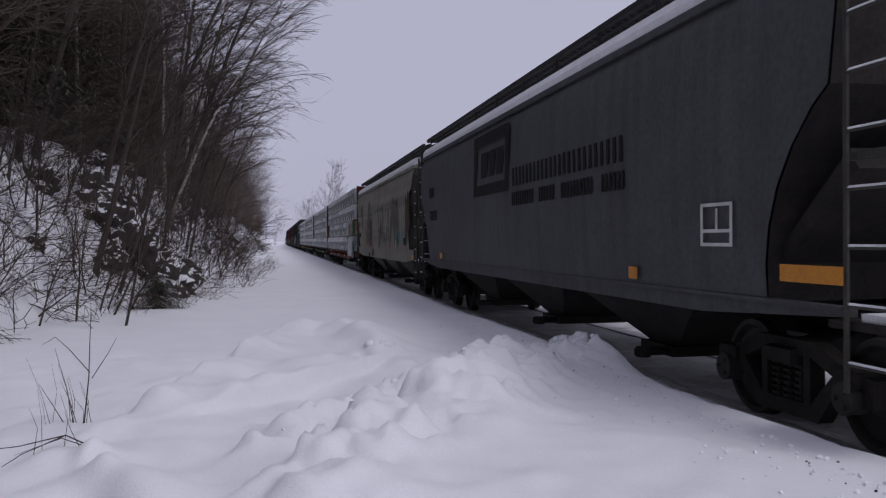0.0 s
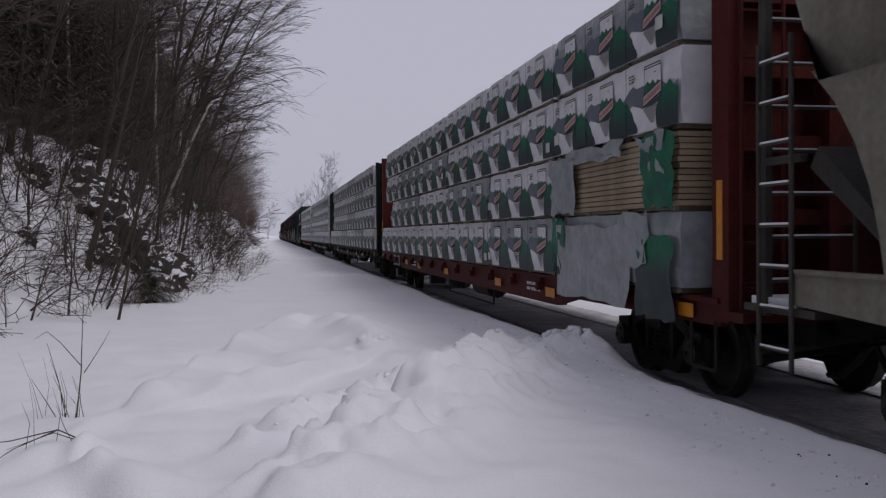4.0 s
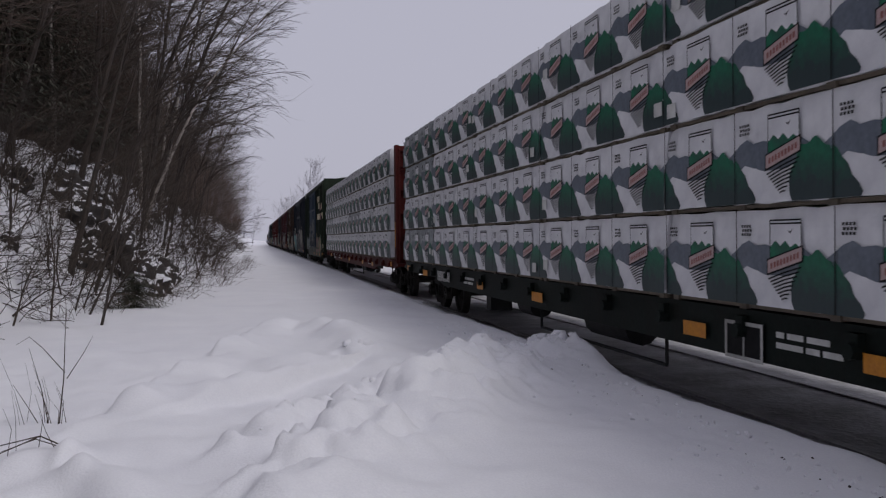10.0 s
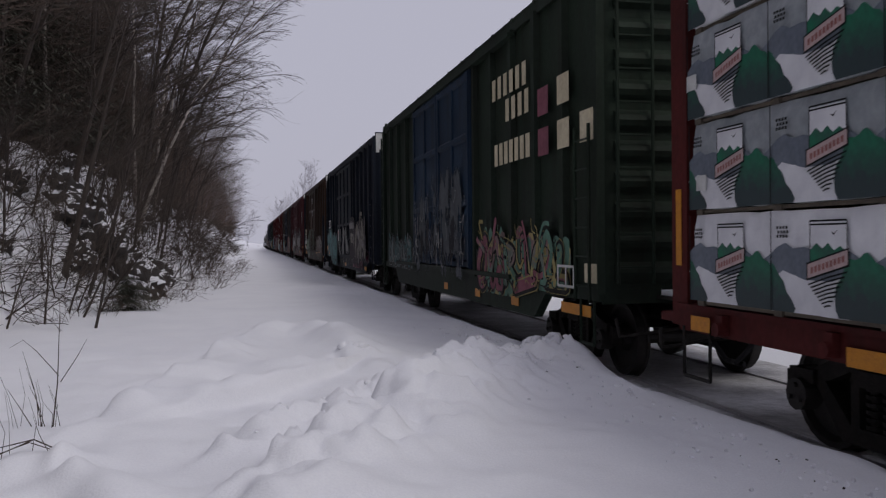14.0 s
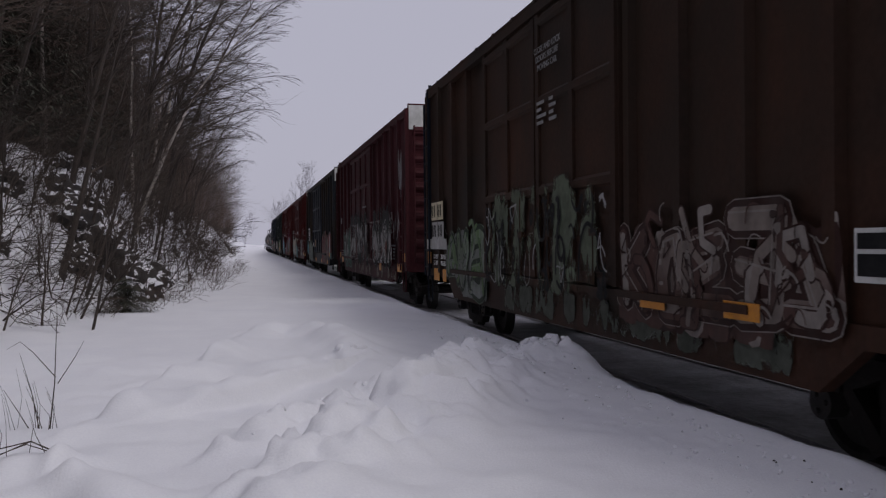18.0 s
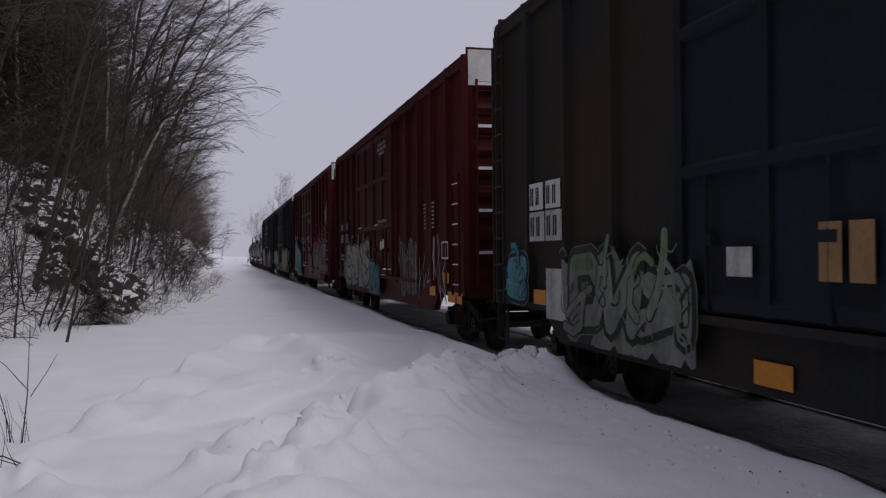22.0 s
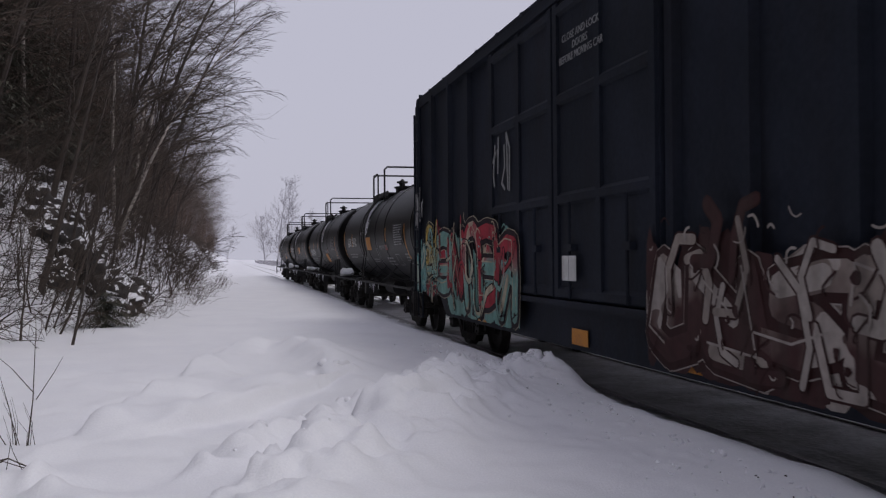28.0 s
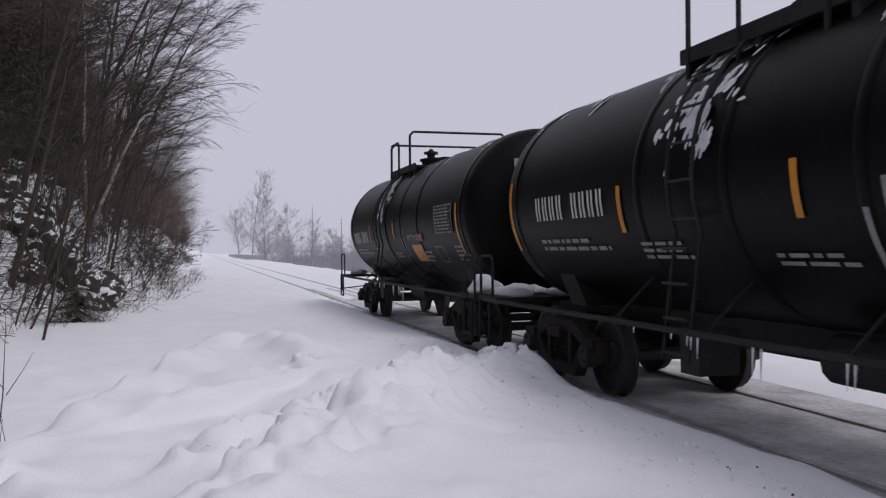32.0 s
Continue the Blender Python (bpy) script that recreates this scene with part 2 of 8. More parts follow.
def height(x, y):
    """The snow's surface."""
    n1 = noise.noise(Vector((x * 0.35, y * 0.35, 1.7)))
    n2 = noise.noise(Vector((x * 1.3, y * 1.1, 5.2)))
    z = 0.24 + 0.06 * n1 + 0.03 * n2
    # cleared trough of the track
    edge = 3.72 + 0.14 * smooth01((9 - y) / 3) * smooth01((y + 3) / 4) + 0.10 * noise.noise(Vector((1.0, y * 0.5, 3.0))) + 0.06 * noise.noise(Vector((4.0, y * 2.3, 3.0)))
    t = smooth01((x - edge + 0.1) / 0.75)
    bed = -0.025 + 0.012 * n2
    near = y < 30 and y > 0
    if near:
        n3 = noise.noise(Vector((x * 4.0, y * 3.5, 9.1)))
        n4 = noise.noise(Vector((x * 9.0, y * 8.0, 2.1)))
        h = crest(x, y, HEAP, 0.9, 0.13) * 1.15
        n5 = noise.noise(Vector((x * 2.2, y * 1.8, 4.4)))
        rough = smooth01((h - 0.07) / 0.08)
        n6 = 0.7 * noise.noise(Vector((x * 2.3 + y * 0.5, y * 1.7 - x * 0.4, 3.3))) + 0.5 * n3
        clod = abs(n6) ** 0.7 * (1 if n6 > 0 else -0.7)
        z += h * (1 + 0.35 * n5) + rough * (0.17 * clod + 0.05 * n4 + 0.03 * noise.noise(Vector((x * 16, y * 15, 6.0))))
        # wind-cut flutes that run down from the crest
        u = x + 0.32 * y
        ridge = 1 - abs(noise.noise(Vector((u * 2.6, y * 0.32, 8.0)))) * 2.4
        z += 0.045 * ridge * smooth01((h - 0.02) / 0.08) * smooth01((y - 4.2) / 1.5)
        z += 0.07 * smooth01((0.30 - abs(x - 3.55)) / 0.08) * smooth01((0.16 - abs(y - 10.0)) / 0.1)
        h2 = crest(x, y, STRAND, 0.22, 0.12) * 1.3
        z += h2 + smooth01(h2 / 0.06) * (0.10 * clod + 0.07 * n4)
        z += crest(x, y, FOLD, 0.6, 0.3) * (0.85 + 0.5 * n5)
        z += crest(x, y, LEDGE, 0.06, 0.7) * (1.35 + 0.8 * n5)
        z += crest(x, y, DRIFT, 0.5, 0.08) * (1.15 + 0.8 * n5)
        z += lump(x, y, 1.25, 10.75, 0.16, 0.3, 0.10) + lump(x, y, 1.48, 10.5, 0.10, 0.2, 0.08)
        z -= lump(x, y, 1.02, 10.35, 0.07, 0.2, 0.13)
        z += lump(x, y, -0.75, 5.3, 0.22, 0.4, 0.14, 0.6) + lump(x, y, -1.2, 6.1, 0.10, 0.22, 0.13) + lump(x, y, -1.05, 5.65, 0.12, 0.2, 0.10)
        z -= lump(x, y, -1.0, 5.0, 0.13, 0.3, 0.16, 0.5) + lump(x, y, -0.62, 4.75, 0.08, 0.16, 0.09, 0.9) + lump(x, y, -1.12, 5.9, 0.06, 0.2, 0.10)
        z -= lump(x, y, 2.0, 9.25, 0.16, 0.7, 0.09, 0.5) + lump(x, y, 0.75, 7.5, 0.14, 0.6, 0.08, 0.6) + lump(x, y, 0.02, 7.2, 0.05, 0.14, 0.06, 1.2)
        z += (0.024 * n3 + 0.05 * n5) * smooth01((16 - y) / 8) * smooth01((3.2 - x) / 1.0)
        wind = noise.noise(Vector((x * 1.1 + y * 0.5, y * 0.35 - x * 0.2, 7.0)))
        z += 0.05 * wind * abs(wind)
        if 2.6 < x < 3.9:
            z += 0.05 * max(0.0, n4 - 0.25) * smooth01((y - 4) / 2)
    z = z * (1 - t) + bed * t
    # far shoulder and the lower ground beyond it
    z += 0.10 * smooth01((x - 6.8) / 1.5) * (1 + n1)
    z -= 3.2 * smooth01((x - 11.3 - 0.5 * n1) / 7.0)
    # the bank beside the line
    f = bank_foot(y)
    if x < f:
        d = f - x
        z += 0.12 * d + 3.4 * smooth01(d / 3.4) + 0.45 * smooth01(d / 1.6) * n2 + 0.3 * min(1.0, d) * n1 + max(0.0, d - 3.0) * 0.18
    return z


def steps(a, b, fine, grow=1.0, cap=1e9):
    out, s = [a], fine
    while out[-1] < b:
        out.append(out[-1] + s)
        s = min(cap, s * grow)
    return out


def build_ground():
    xs = [-x for x in steps(5.0, 1500, 0.25, 1.09)][::-1] + steps(-4.95, 4.6, 0.045) + steps(4.75, 1500, 0.25, 1.08)
    ys = [-y for y in steps(-2.4, 700, 0.3, 1.18)][::-1] + steps(2.44, 14.5, 0.05) + steps(14.6, 2500, 0.12, 1.018)
    verts = [(x, y, height(x, y)) for y in ys for x in xs]
    w = len(xs)
    faces = [(j * w + i, j * w + i + 1, (j + 1) * w + i + 1, (j + 1) * w + i) for j in range(len(ys) - 1) for i in range(w - 1)]
    me = bpy.data.meshes.new("ground")
    me.from_pydata(verts, [], faces)
    me.materials.append(SNOW)
    me.materials.append(PACKED)
    # the strip under the cars is packed and grimy, coloured darker also for their shade
    strip = []
    for j in range(len(ys) - 1):
        e = 4.45 + 0.2 * noise.noise(Vector((1.0, ys[j] * 1.1, 3.0))) + 0.1 * noise.noise(Vector((4.0, ys[j] * 4.3, 3.0)))
        strip += [1 if e < x < 6.9 and ys[j] < 34 + 6 * math.sin(i * 2.1) else 0 for i, x in enumerate(xs[:-1])]
    me.polygons.foreach_set("material_index", strip)
    me.shade_smooth()
    tagged(new("ground", me), "deep wind-drifted snow with a pushed-up heap beside the track", "snow", kind="structure")


def build_track():
    track = tagged(new("railway_track"), "steel rails of a single track half buried in packed snow", "track", kind="structure")
    for x in (TRACK_X - 0.755, TRACK_X + 0.755):
        bm = bmesh.new()
        prism(bm, [(x - 0.07, -0.17), (x + 0.07, -0.17), (x + 0.02, -0.12), (x + 0.02, -0.05), (x + 0.037, -0.035), (x + 0.037, 0.0),
                   (x - 0.037, 0.0), (x - 0.037, -0.035), (x - 0.02, -0.05), (x - 0.02, -0.12)], "y", -120, 700)
        part("rail", bm, RAIL, track, "worn rail head just clear of the snow")


def chunk(bm, rng, x, y, r, sink=0.3):
    """A broken block of snow or stone."""
    m = (Matrix.Translation((x, y, height(x, y) + r * (0.5 - sink))) @ Matrix.Rotation(rng.uniform(0, 6.3), 4, "Z") @ Matrix.Rotation(rng.gauss(0, 0.4), 4, "X")
         @ Matrix.Diagonal((r * rng.uniform(0.6, 1.3), r * rng.uniform(0.6, 1.3), r * rng.uniform(0.5, 0.9), 1)))
    vs = bmesh.ops.create_icosphere(bm, subdivisions=1, radius=1, matrix=m)["verts"]
    for v in vs:
        v.co += Vector((rng.gauss(0, 1), rng.gauss(0, 1), rng.gauss(0, 1))) * r * 0.13


def along(line, f):
    i = min(len(line) - 2, int(f * (len(line) - 1)))
    g = f * (len(line) - 1) - i
    (xa, ya, _), (xb, yb, _) = line[i], line[i + 1]
    return xa + (xb - xa) * g, ya + (yb - ya) * g


def crumbs():
    """Broken snow along the pushed-up crest, clods and dark grit."""
    rng = random.Random(8)
    bm = bmesh.new()
    for i in range(60):
        f = rng.random() ** 1.5
        x, y = along(HEAP, f * 0.8)
        near = 1 - f
        chunk(bm, rng, x + rng.gauss(0, 0.07), y + rng.gauss(0, 0.10), rng.uniform(0.02, 0.04 + 0.04 * near), 0.72)
    for i in range(24):
        x, y = along(STRAND, rng.random())
        chunk(bm, rng, x + rng.gauss(0, 0.10), y + rng.gauss(0, 0.14), rng.uniform(0.02, 0.06), 0.75)
    for i in range(7):
        chunk(bm, rng, rng.gauss(1.3, 0.10), rng.gauss(10.75, 0.2), rng.uniform(0.07, 0.13), 0.75)
    for i in range(16):
        chunk(bm, rng, 3.28 + 0.5 * rng.random(), 10.0 + rng.gauss(0, 0.06), rng.uniform(0.04, 0.08), 0.45)
    tagged(part("broken_snow", bm, SNOW, smooth=True), "crumbled blocks of snow along the pushed-up crest", "snow", kind="stuff")
    for name, label, material, count, r0, r1 in (("snow_clods", "small clods of snow thrown beside the track", SNOW, 220, 0.006, 0.026), ("grit", "dark grit and ice crumbs on the snow by the track", ROCK, 16, 0.005, 0.014)):
        bm = bmesh.new()
        for i in range(count):
            y = 4.0 + rng.random() ** 1.3 * 10
            x = 3.55 - abs(rng.gauss(0, 0.42))
            chunk(bm, rng, x, y, rng.uniform(r0, r1), 0.2)
        tagged(part(name, bm, material), label, "snow" if material == SNOW else "grit", kind="stuff")


build_ground()
build_track()
crumbs()

# ---- the train ----
FLEET = []                            # (thing, place along the train)
SPINS = []                            # (wheelset, place along the train)


def railcar(name, label, s0, s1, category="freight car"):
    ob = tagged(new(name), label, category, "cars of the train")
    ob["s"] = (s0 + s1) / 2
    ob.location = (TRACK_X, ob["s"] - travelled(0), 0)
    FLEET.append((ob, ob["s"]))
    return ob


def wheelset_mesh():
    bm = bmesh.new()
    for s in (-1, 1):
        p = [(0.685, 0.0001), (0.685, 0.10), (0.70, 0.12), (0.70, 0.40), (0.69, 0.485), (0.72, 0.487), (0.735, 0.46), (0.84, 0.45), (0.84, 0.40), (0.79, 0.36), (0.78, 0.16), (0.86, 0.13), (0.86, 0.0001)]
        lathe(bm, [(s * x, r) for x, r in (p if s > 0 else p[::-1])], (0, 0), 24)
    rod(bm, (-1.12, 0, 0), (1.12, 0, 0), 0.075, 10)
    for s in (-1, 1):
        rod(bm, (s * 1.0, 0, 0), (s * 1.16, 0, 0), 0.13, 12)
        for k in range(3):
            a = k * 2.094
            rod(bm, (s * 1.16, 0.07 * math.cos(a), 0.07 * math.sin(a)), (s * 1.185, 0.07 * math.cos(a), 0.07 * math.sin(a)), 0.022, 6)
    return bm


def build_truck():
    """A three-piece freight truck at the origin."""
    truck = new("truck")
    for s in (-1, 1):
        bm = bmesh.new()
        x0, x1 = sorted((s * 0.93, s * 1.07))
        # arched upper member, lower member and columns of the cast frame
        prism(bm, [(-1.13, 0.40), (-1.13, 0.62), (-0.72, 0.70), (-0.42, 0.83), (0.42, 0.83), (0.72, 0.70), (1.13, 0.62), (1.13, 0.40), (0.98, 0.40), (0.98, 0.56), (0.66, 0.58), (0.36, 0.70), (-0.36, 0.70), (-0.66, 0.58), (-0.98, 0.56), (-0.98, 0.40)], "x", x0, x1)
        prism(bm, [(-0.80, 0.60), (-0.66, 0.60), (-0.36, 0.30), (0.36, 0.30), (0.66, 0.60), (0.80, 0.60), (0.46, 0.17), (-0.46, 0.17)], "x", x0, x1)
        box(bm, x0, x1, -0.36, -0.27, 0.28, 0.74)
        box(bm, x0, x1, 0.27, 0.36, 0.28, 0.74)
        for y in (-0.89, 0.89):
            box(bm, s * 1.0 - 0.11, s * 1.0 + 0.11, y - 0.15, y + 0.15, 0.55, 0.66)
        part("side_frame", bm, STEEL_DARK, truck)
        bm = bmesh.new()
        for y in (-0.17, 0.0, 0.17):
            for k in range(6):
                rod(bm, (s * 1.0, y, 0.31 + k * 0.055), (s * 1.0, y, 0.34 + k * 0.055), 0.075, 8)
            rod(bm, (s * 1.0, y, 0.30), (s * 1.0, y, 0.64), 0.045, 6)
        part("spring_nest", bm, STEEL_DARK, truck)
        bm = bmesh.new()
        for y in (-0.37, 0.37):
            box(bm, s * 0.75 - 0.06, s * 0.75 + 0.06, y - 0.06, y + 0.06, 0.28, 0.52)
        rod(bm, (s * 0.75, -0.37, 0.36), (s * 0.75, 0.37, 0.36), 0.03)
        part("brake_beam", bm, STEEL_DARK, truck)
    bm = bmesh.new()
    prism(bm, [(-1.15, 0.62), (1.15, 0.62), (1.15, 0.74), (0.5, 0.86), (-0.5, 0.86), (-1.15, 0.74)], "y", -0.2, 0.2)
    rod(bm, (0, 0, 0.8), (0, 0, 0.95), 0.2, 12)
    part("bolster", bm, STEEL_DARK, truck)
    w = part("wheelset", wheelset_mesh(), WHEEL, truck, "steel wheels on an axle")
    w.location = (0, -0.89, 0.455)
    again(w, at=pose(0, 0.89, 0.455))
    return truck


TRUCK = build_truck()
BOLSTER = [o for o in TRUCK.children if o.name.startswith("bolster")][0]
TRUCK_PARTS = [o for o in TRUCK.children if o != BOLSTER]


def add_trucks(car, half):
    """Two trucks under a car, as parts that carry their wheels."""
    for y in (-half, half):
        t = new("truck", BOLSTER.data)
        t.parent, t.location = car, (0, y, 0)
        for o in TRUCK_PARTS:
            c = o.copy()
            scene.collection.objects.link(c)
            c.parent = t
            if o.name.startswith("wheelset"):
                SPINS.append((c, car["s"] + y))


def coupler_parts(car, y0, y1):
    """Draft gear, coupler and hose at both ends; the ends lie at y0 and y1."""
    for y, s in ((y0, -1), (y1, 1)):
        bm = bmesh.new()
        box(bm, -0.17, 0.17, min(y - s * 0.9, y + s * 0.05), max(y - s * 0.9, y + s * 0.05), 0.70, 1.0)
        box(bm, -0.08, 0.08, min(y, y + s * 0.62), max(y, y + s * 0.62), 0.78, 0.94)
        box(bm, -0.16, 0.13, min(y + s * 0.55, y + s * 0.85), max(y + s * 0.55, y + s * 0.85), 0.72, 1.0)
        part("coupler", bm, STEEL_DARK, car)
        bm = bmesh.new()
        pts = [(-0.35, y + s * 0.1, 0.78), (-0.37, y + s * 0.3, 0.55), (-0.36, y + s * 0.55, 0.38), (-0.3, y + s * 0.8, 0.36)]
        pipe(bm, pts, 0.03, 6)
        part("brake_hose", bm, STEEL_BLACK, car)
        bm = bmesh.new()
        pipe(bm, [(-1.45, y + s * 0.12, 0.82), (-1.42, y + s * 0.16, 0.62), (-0.3, y + s * 0.2, 0.74), (0.15, y + s * 0.25, 0.86)], 0.018, 6)
        part("uncoupling_lever", bm, STEEL_DARK, car)


def ladder(car, x, y, z0, z1, wide, rungs, material, facing="x", snow=True, name="ladder"):
    """A ladder on a side (facing x) or on an end (facing y), standing off its wall."""
    bm = bmesh.new()
    def at(u, z):
        return (x, y + u, z) if facing == "x" else (x + u, y, z)
    for u in (-wide / 2, wide / 2):
        rod(bm, at(u, z0), at(u, z1), 0.022, 6)
    lad = part(name, bm, material, car)
    for i in range(rungs):
        z = z0 + (z1 - z0) * (i + 0.5) / rungs
        bm = bmesh.new()
        rod(bm, at(-wide / 2, z), at(wide / 2, z), 0.014, 5)
        part("rung", bm, material, lad)
        if snow:
            a, b = at(-wide / 2 + 0.03, z + 0.012), at(wide / 2 - 0.03, z + 0.012)
            bm = bmesh.new()
            rod(bm, a, b, 0.013, 5)
            part("rung_snow", bm, CLING, lad, "snow on the rung")
    return lad


def reflectors(car, x, rows, h=0.13, material=None):
    for y, z, w in rows:
        bm = bmesh.new()
        decal(bm, x, y - w / 2, y + w / 2, z, z + h)
        part("reflector", bm, material or ORANGE, car, "orange reflective strip")


# ---- painted tags ----
PALETTES = {
    "silver": [(0.42, 0.40, 0.36), (0.30, 0.28, 0.25), (0.02, 0.02, 0.02), (0.55, 0.54, 0.52)],
    "teal": [(0.15, 0.37, 0.36), (0.14, 0.33, 0.33), (0.02, 0.03, 0.035), (0.17, 0.38, 0.37)],
    "rainbow": [(0.45, 0.06, 0.10), (0.22, 0.42, 0.38), (0.02, 0.02, 0.03), (0.55, 0.38, 0.08)],
    "blue": [(0.14, 0.36, 0.46), (0.07, 0.33, 0.36), (0.012, 0.014, 0.06), (0.30, 0.44, 0.50)],
    "tan": [(0.52, 0.41, 0.25), (0.46, 0.45, 0.41), (0.02, 0.05, 0.05), (0.50, 0.48, 0.44)],
    "pinkgreen": [(0.36, 0.13, 0.17), (0.15, 0.30, 0.22), (0.02, 0.02, 0.02), (0.46, 0.38, 0.14)],
    "rust": [(0.12, 0.06, 0.045), (0.22, 0.014, 0.02), (0.05, 0.02, 0.02), (0.36, 0.31, 0.26)],
    "lime": [(0.17, 0.27, 0.12), (0.27, 0.29, 0.27), (0.03, 0.05, 0.03), (0.26, 0.32, 0.24)],
    "tealgrey": [(0.10, 0.22, 0.22), (0.13, 0.17, 0.17), (0.02, 0.02, 0.02), (0.35, 0.38, 0.37)],
    "camo": [(0.10, 0.055, 0.04), (0.05, 0.14, 0.10), (0.012, 0.012, 0.012), (0.42, 0.44, 0.42)],
    "chalk": [(0.09, 0.05, 0.045), (0.13, 0.08, 0.07), (0.30, 0.26, 0.24), (0.2, 0.15, 0.14)],
    "magenta": [(0.34, 0.05, 0.16), (0.26, 0.03, 0.10), (0.03, 0.01, 0.02), (0.5, 0.4, 0.45)],
    "bright": [(0.07, 0.17, 0.27), (0.30, 0.20, 0.08), (0.010, 0.012, 0.014), (0.22, 0.04, 0.05)],
    "fiesta": [(0.10, 0.40, 0.36), (0.55, 0.20, 0.05), (0.05, 0.015, 0.03), (0.45, 0.50, 0.10)],
    "amber": [(0.36, 0.21, 0.04), (0.10, 0.17, 0.17), (0.02, 0.015, 0.01), (0.40, 0.16, 0.04)],
    "sepia": [(0.30, 0.25, 0.22), (0.11, 0.06, 0.05), (0.05, 0.022, 0.018), (0.36, 0.32, 0.29)],
    "cream": [(0.40, 0.34, 0.30), (0.075, 0.032, 0.032), (0.05, 0.018, 0.018), (0.52, 0.46, 0.42)],
    "carnival": [(0.50, 0.045, 0.07), (0.26, 0.50, 0.44), (0.025, 0.012, 0.02), (0.62, 0.55, 0.40)],
    "mint": [(0.40, 0.78, 0.76), (0.34, 0.66, 0.62), (0.12, 0.36, 0.38), (0.70, 0.80, 0.66)],
    "gold": [(0.85, 0.60, 0.12), (0.35, 0.62, 0.55), (0.03, 0.02, 0.01), (0.85, 0.78, 0.5)],
    "violet": [(0.34, 0.31, 0.26), (0.03, 0.015, 0.03), (0.012, 0.010, 0.014), (0.40, 0.37, 0.36)],
}
SPRAY = {}


def mottled(name, low, high, spot):
    """Sprayed fill: one colour fades into another up the side, with patches of a third and grime."""
    m = mat(name, high, tuple(v * 0.75 for v in high), rough=0.6, size=1.6, grain=12, bump=0.05, streak=0.5, spec=0.12)
    n, l = m.node_tree.nodes, m.node_tree.links
    co = n.new("ShaderNodeTexCoord")
    sep = n.new("ShaderNodeSeparateXYZ")
    l.new(co.outputs["Object"], sep.inputs[0])
    cloud = n.new("ShaderNodeTexNoise")
    cloud.inputs["Scale"].default_value, cloud.inputs["Detail"].default_value = 1.3, 3
    l.new(co.outputs["Object"], cloud.inputs["Vector"])
    up = n.new("ShaderNodeMath")
    up.operation = "MULTIPLY_ADD"
    up.inputs[1].default_value = 2.2
    l.new(cloud.outputs[0], up.inputs[0])
    l.new(sep.outputs["Z"], up.inputs[2])
    fade = n.new("ShaderNodeMapRange")
    fade.inputs[1].default_value, fade.inputs[2].default_value = 2.25, 3.05
    l.new(up.outputs[0], fade.inputs[0])
    both = n.new("ShaderNodeMix")
    both.data_type = "RGBA"
    both.inputs[6].default_value, both.inputs[7].default_value = (*low, 1), (*high, 1)
    l.new(fade.outputs[0], both.inputs[0])
    bend = n.new("ShaderNodeVectorMath")
    bend.operation = "ADD"
    l.new(co.outputs["Object"], bend.inputs[0])
    l.new(cloud.outputs[1], bend.inputs[1])
    cell = n.new("ShaderNodeTexVoronoi")
    cell.inputs["Scale"].default_value = 2.4
    l.new(bend.outputs[0], cell.inputs["Vector"])
    pick = n.new("ShaderNodeSeparateColor")
    l.new(cell.outputs["Color"], pick.inputs[0])
    some = n.new("ShaderNodeMapRange")
    some.inputs[1].default_value, some.inputs[2].default_value, some.inputs[4].default_value = 0.74, 0.78, 0.85
    l.new(pick.outputs[0], some.inputs[0])
    spots = n.new("ShaderNodeMix")
    spots.data_type = "RGBA"
    spots.inputs[7].default_value = (*spot, 1)
    l.new(some.outputs[0], spots.inputs[0])
    l.new(both.outputs[2], spots.inputs[6])
    grime = [x for x in n if x.bl_idname == "ShaderNodeMix" and x.blend_type == "OVERLAY"][0]
    l.new(spots.outputs[2], grime.inputs[6])
    return m


def spray(pal):
    """Four flat colours of a palette and the mottled fill made of them."""
    if pal not in SPRAY:
        flat = [mat("spray_" + pal, tuple(v * 0.72 for v in c), tuple(v * 0.55 for v in c), rough=0.6, size=1.6, grain=12, bump=0.05, streak=0.5, spec=0.12) for c in PALETTES[pal]]
        c = [tuple(v * 0.72 for v in c) for c in PALETTES[pal]]
        SPRAY[pal] = flat + [mottled("fill_" + pal, c[1], c[0], c[3])]
    return SPRAY[pal]


def blob(bm, y, z, w, h, mi, x, rng, n=14, square=0.5, low=0.0):
    """A puffy letter-like shape standing flat on the side."""
    ph = rng.random() * 6.3
    pts = []
    for i in range(n):
        a = 2 * math.pi * i / n
        c, s = math.cos(a), math.sin(a)
        k = (abs(c) ** 4 + abs(s) ** 4) ** -0.25 * square + (1 - square)
        k *= 1 + 0.16 * math.sin(3 * a + ph) + 0.08 * rng.uniform(-1, 1)
        pts.append((x, y + w / 2 * c * k, max(low + 0.01 * rng.random(), z + h / 2 * s * k)))
    face(bm, pts[::-1], mi)
    return pts


def stroke(bm, pts, w, mi, x):
    """A brushed line of a can across the side."""
    for (ya, za), (yb, zb) in zip(pts, pts[1:]):
        d = Vector((yb - ya, zb - za))
        if d.length < 1e-4:
            continue
        p = Vector((-d.y, d.x)).normalized() * w / 2
        e = d.normalized() * w * 0.3
        face(bm, [(x, ya - e.x + p.x, za - e.y + p.y), (x, yb + e.x + p.x, zb + e.y + p.y), (x, yb + e.x - p.x, zb + e.y - p.y), (x, ya - e.x - p.x, za - e.y - p.y)], mi)


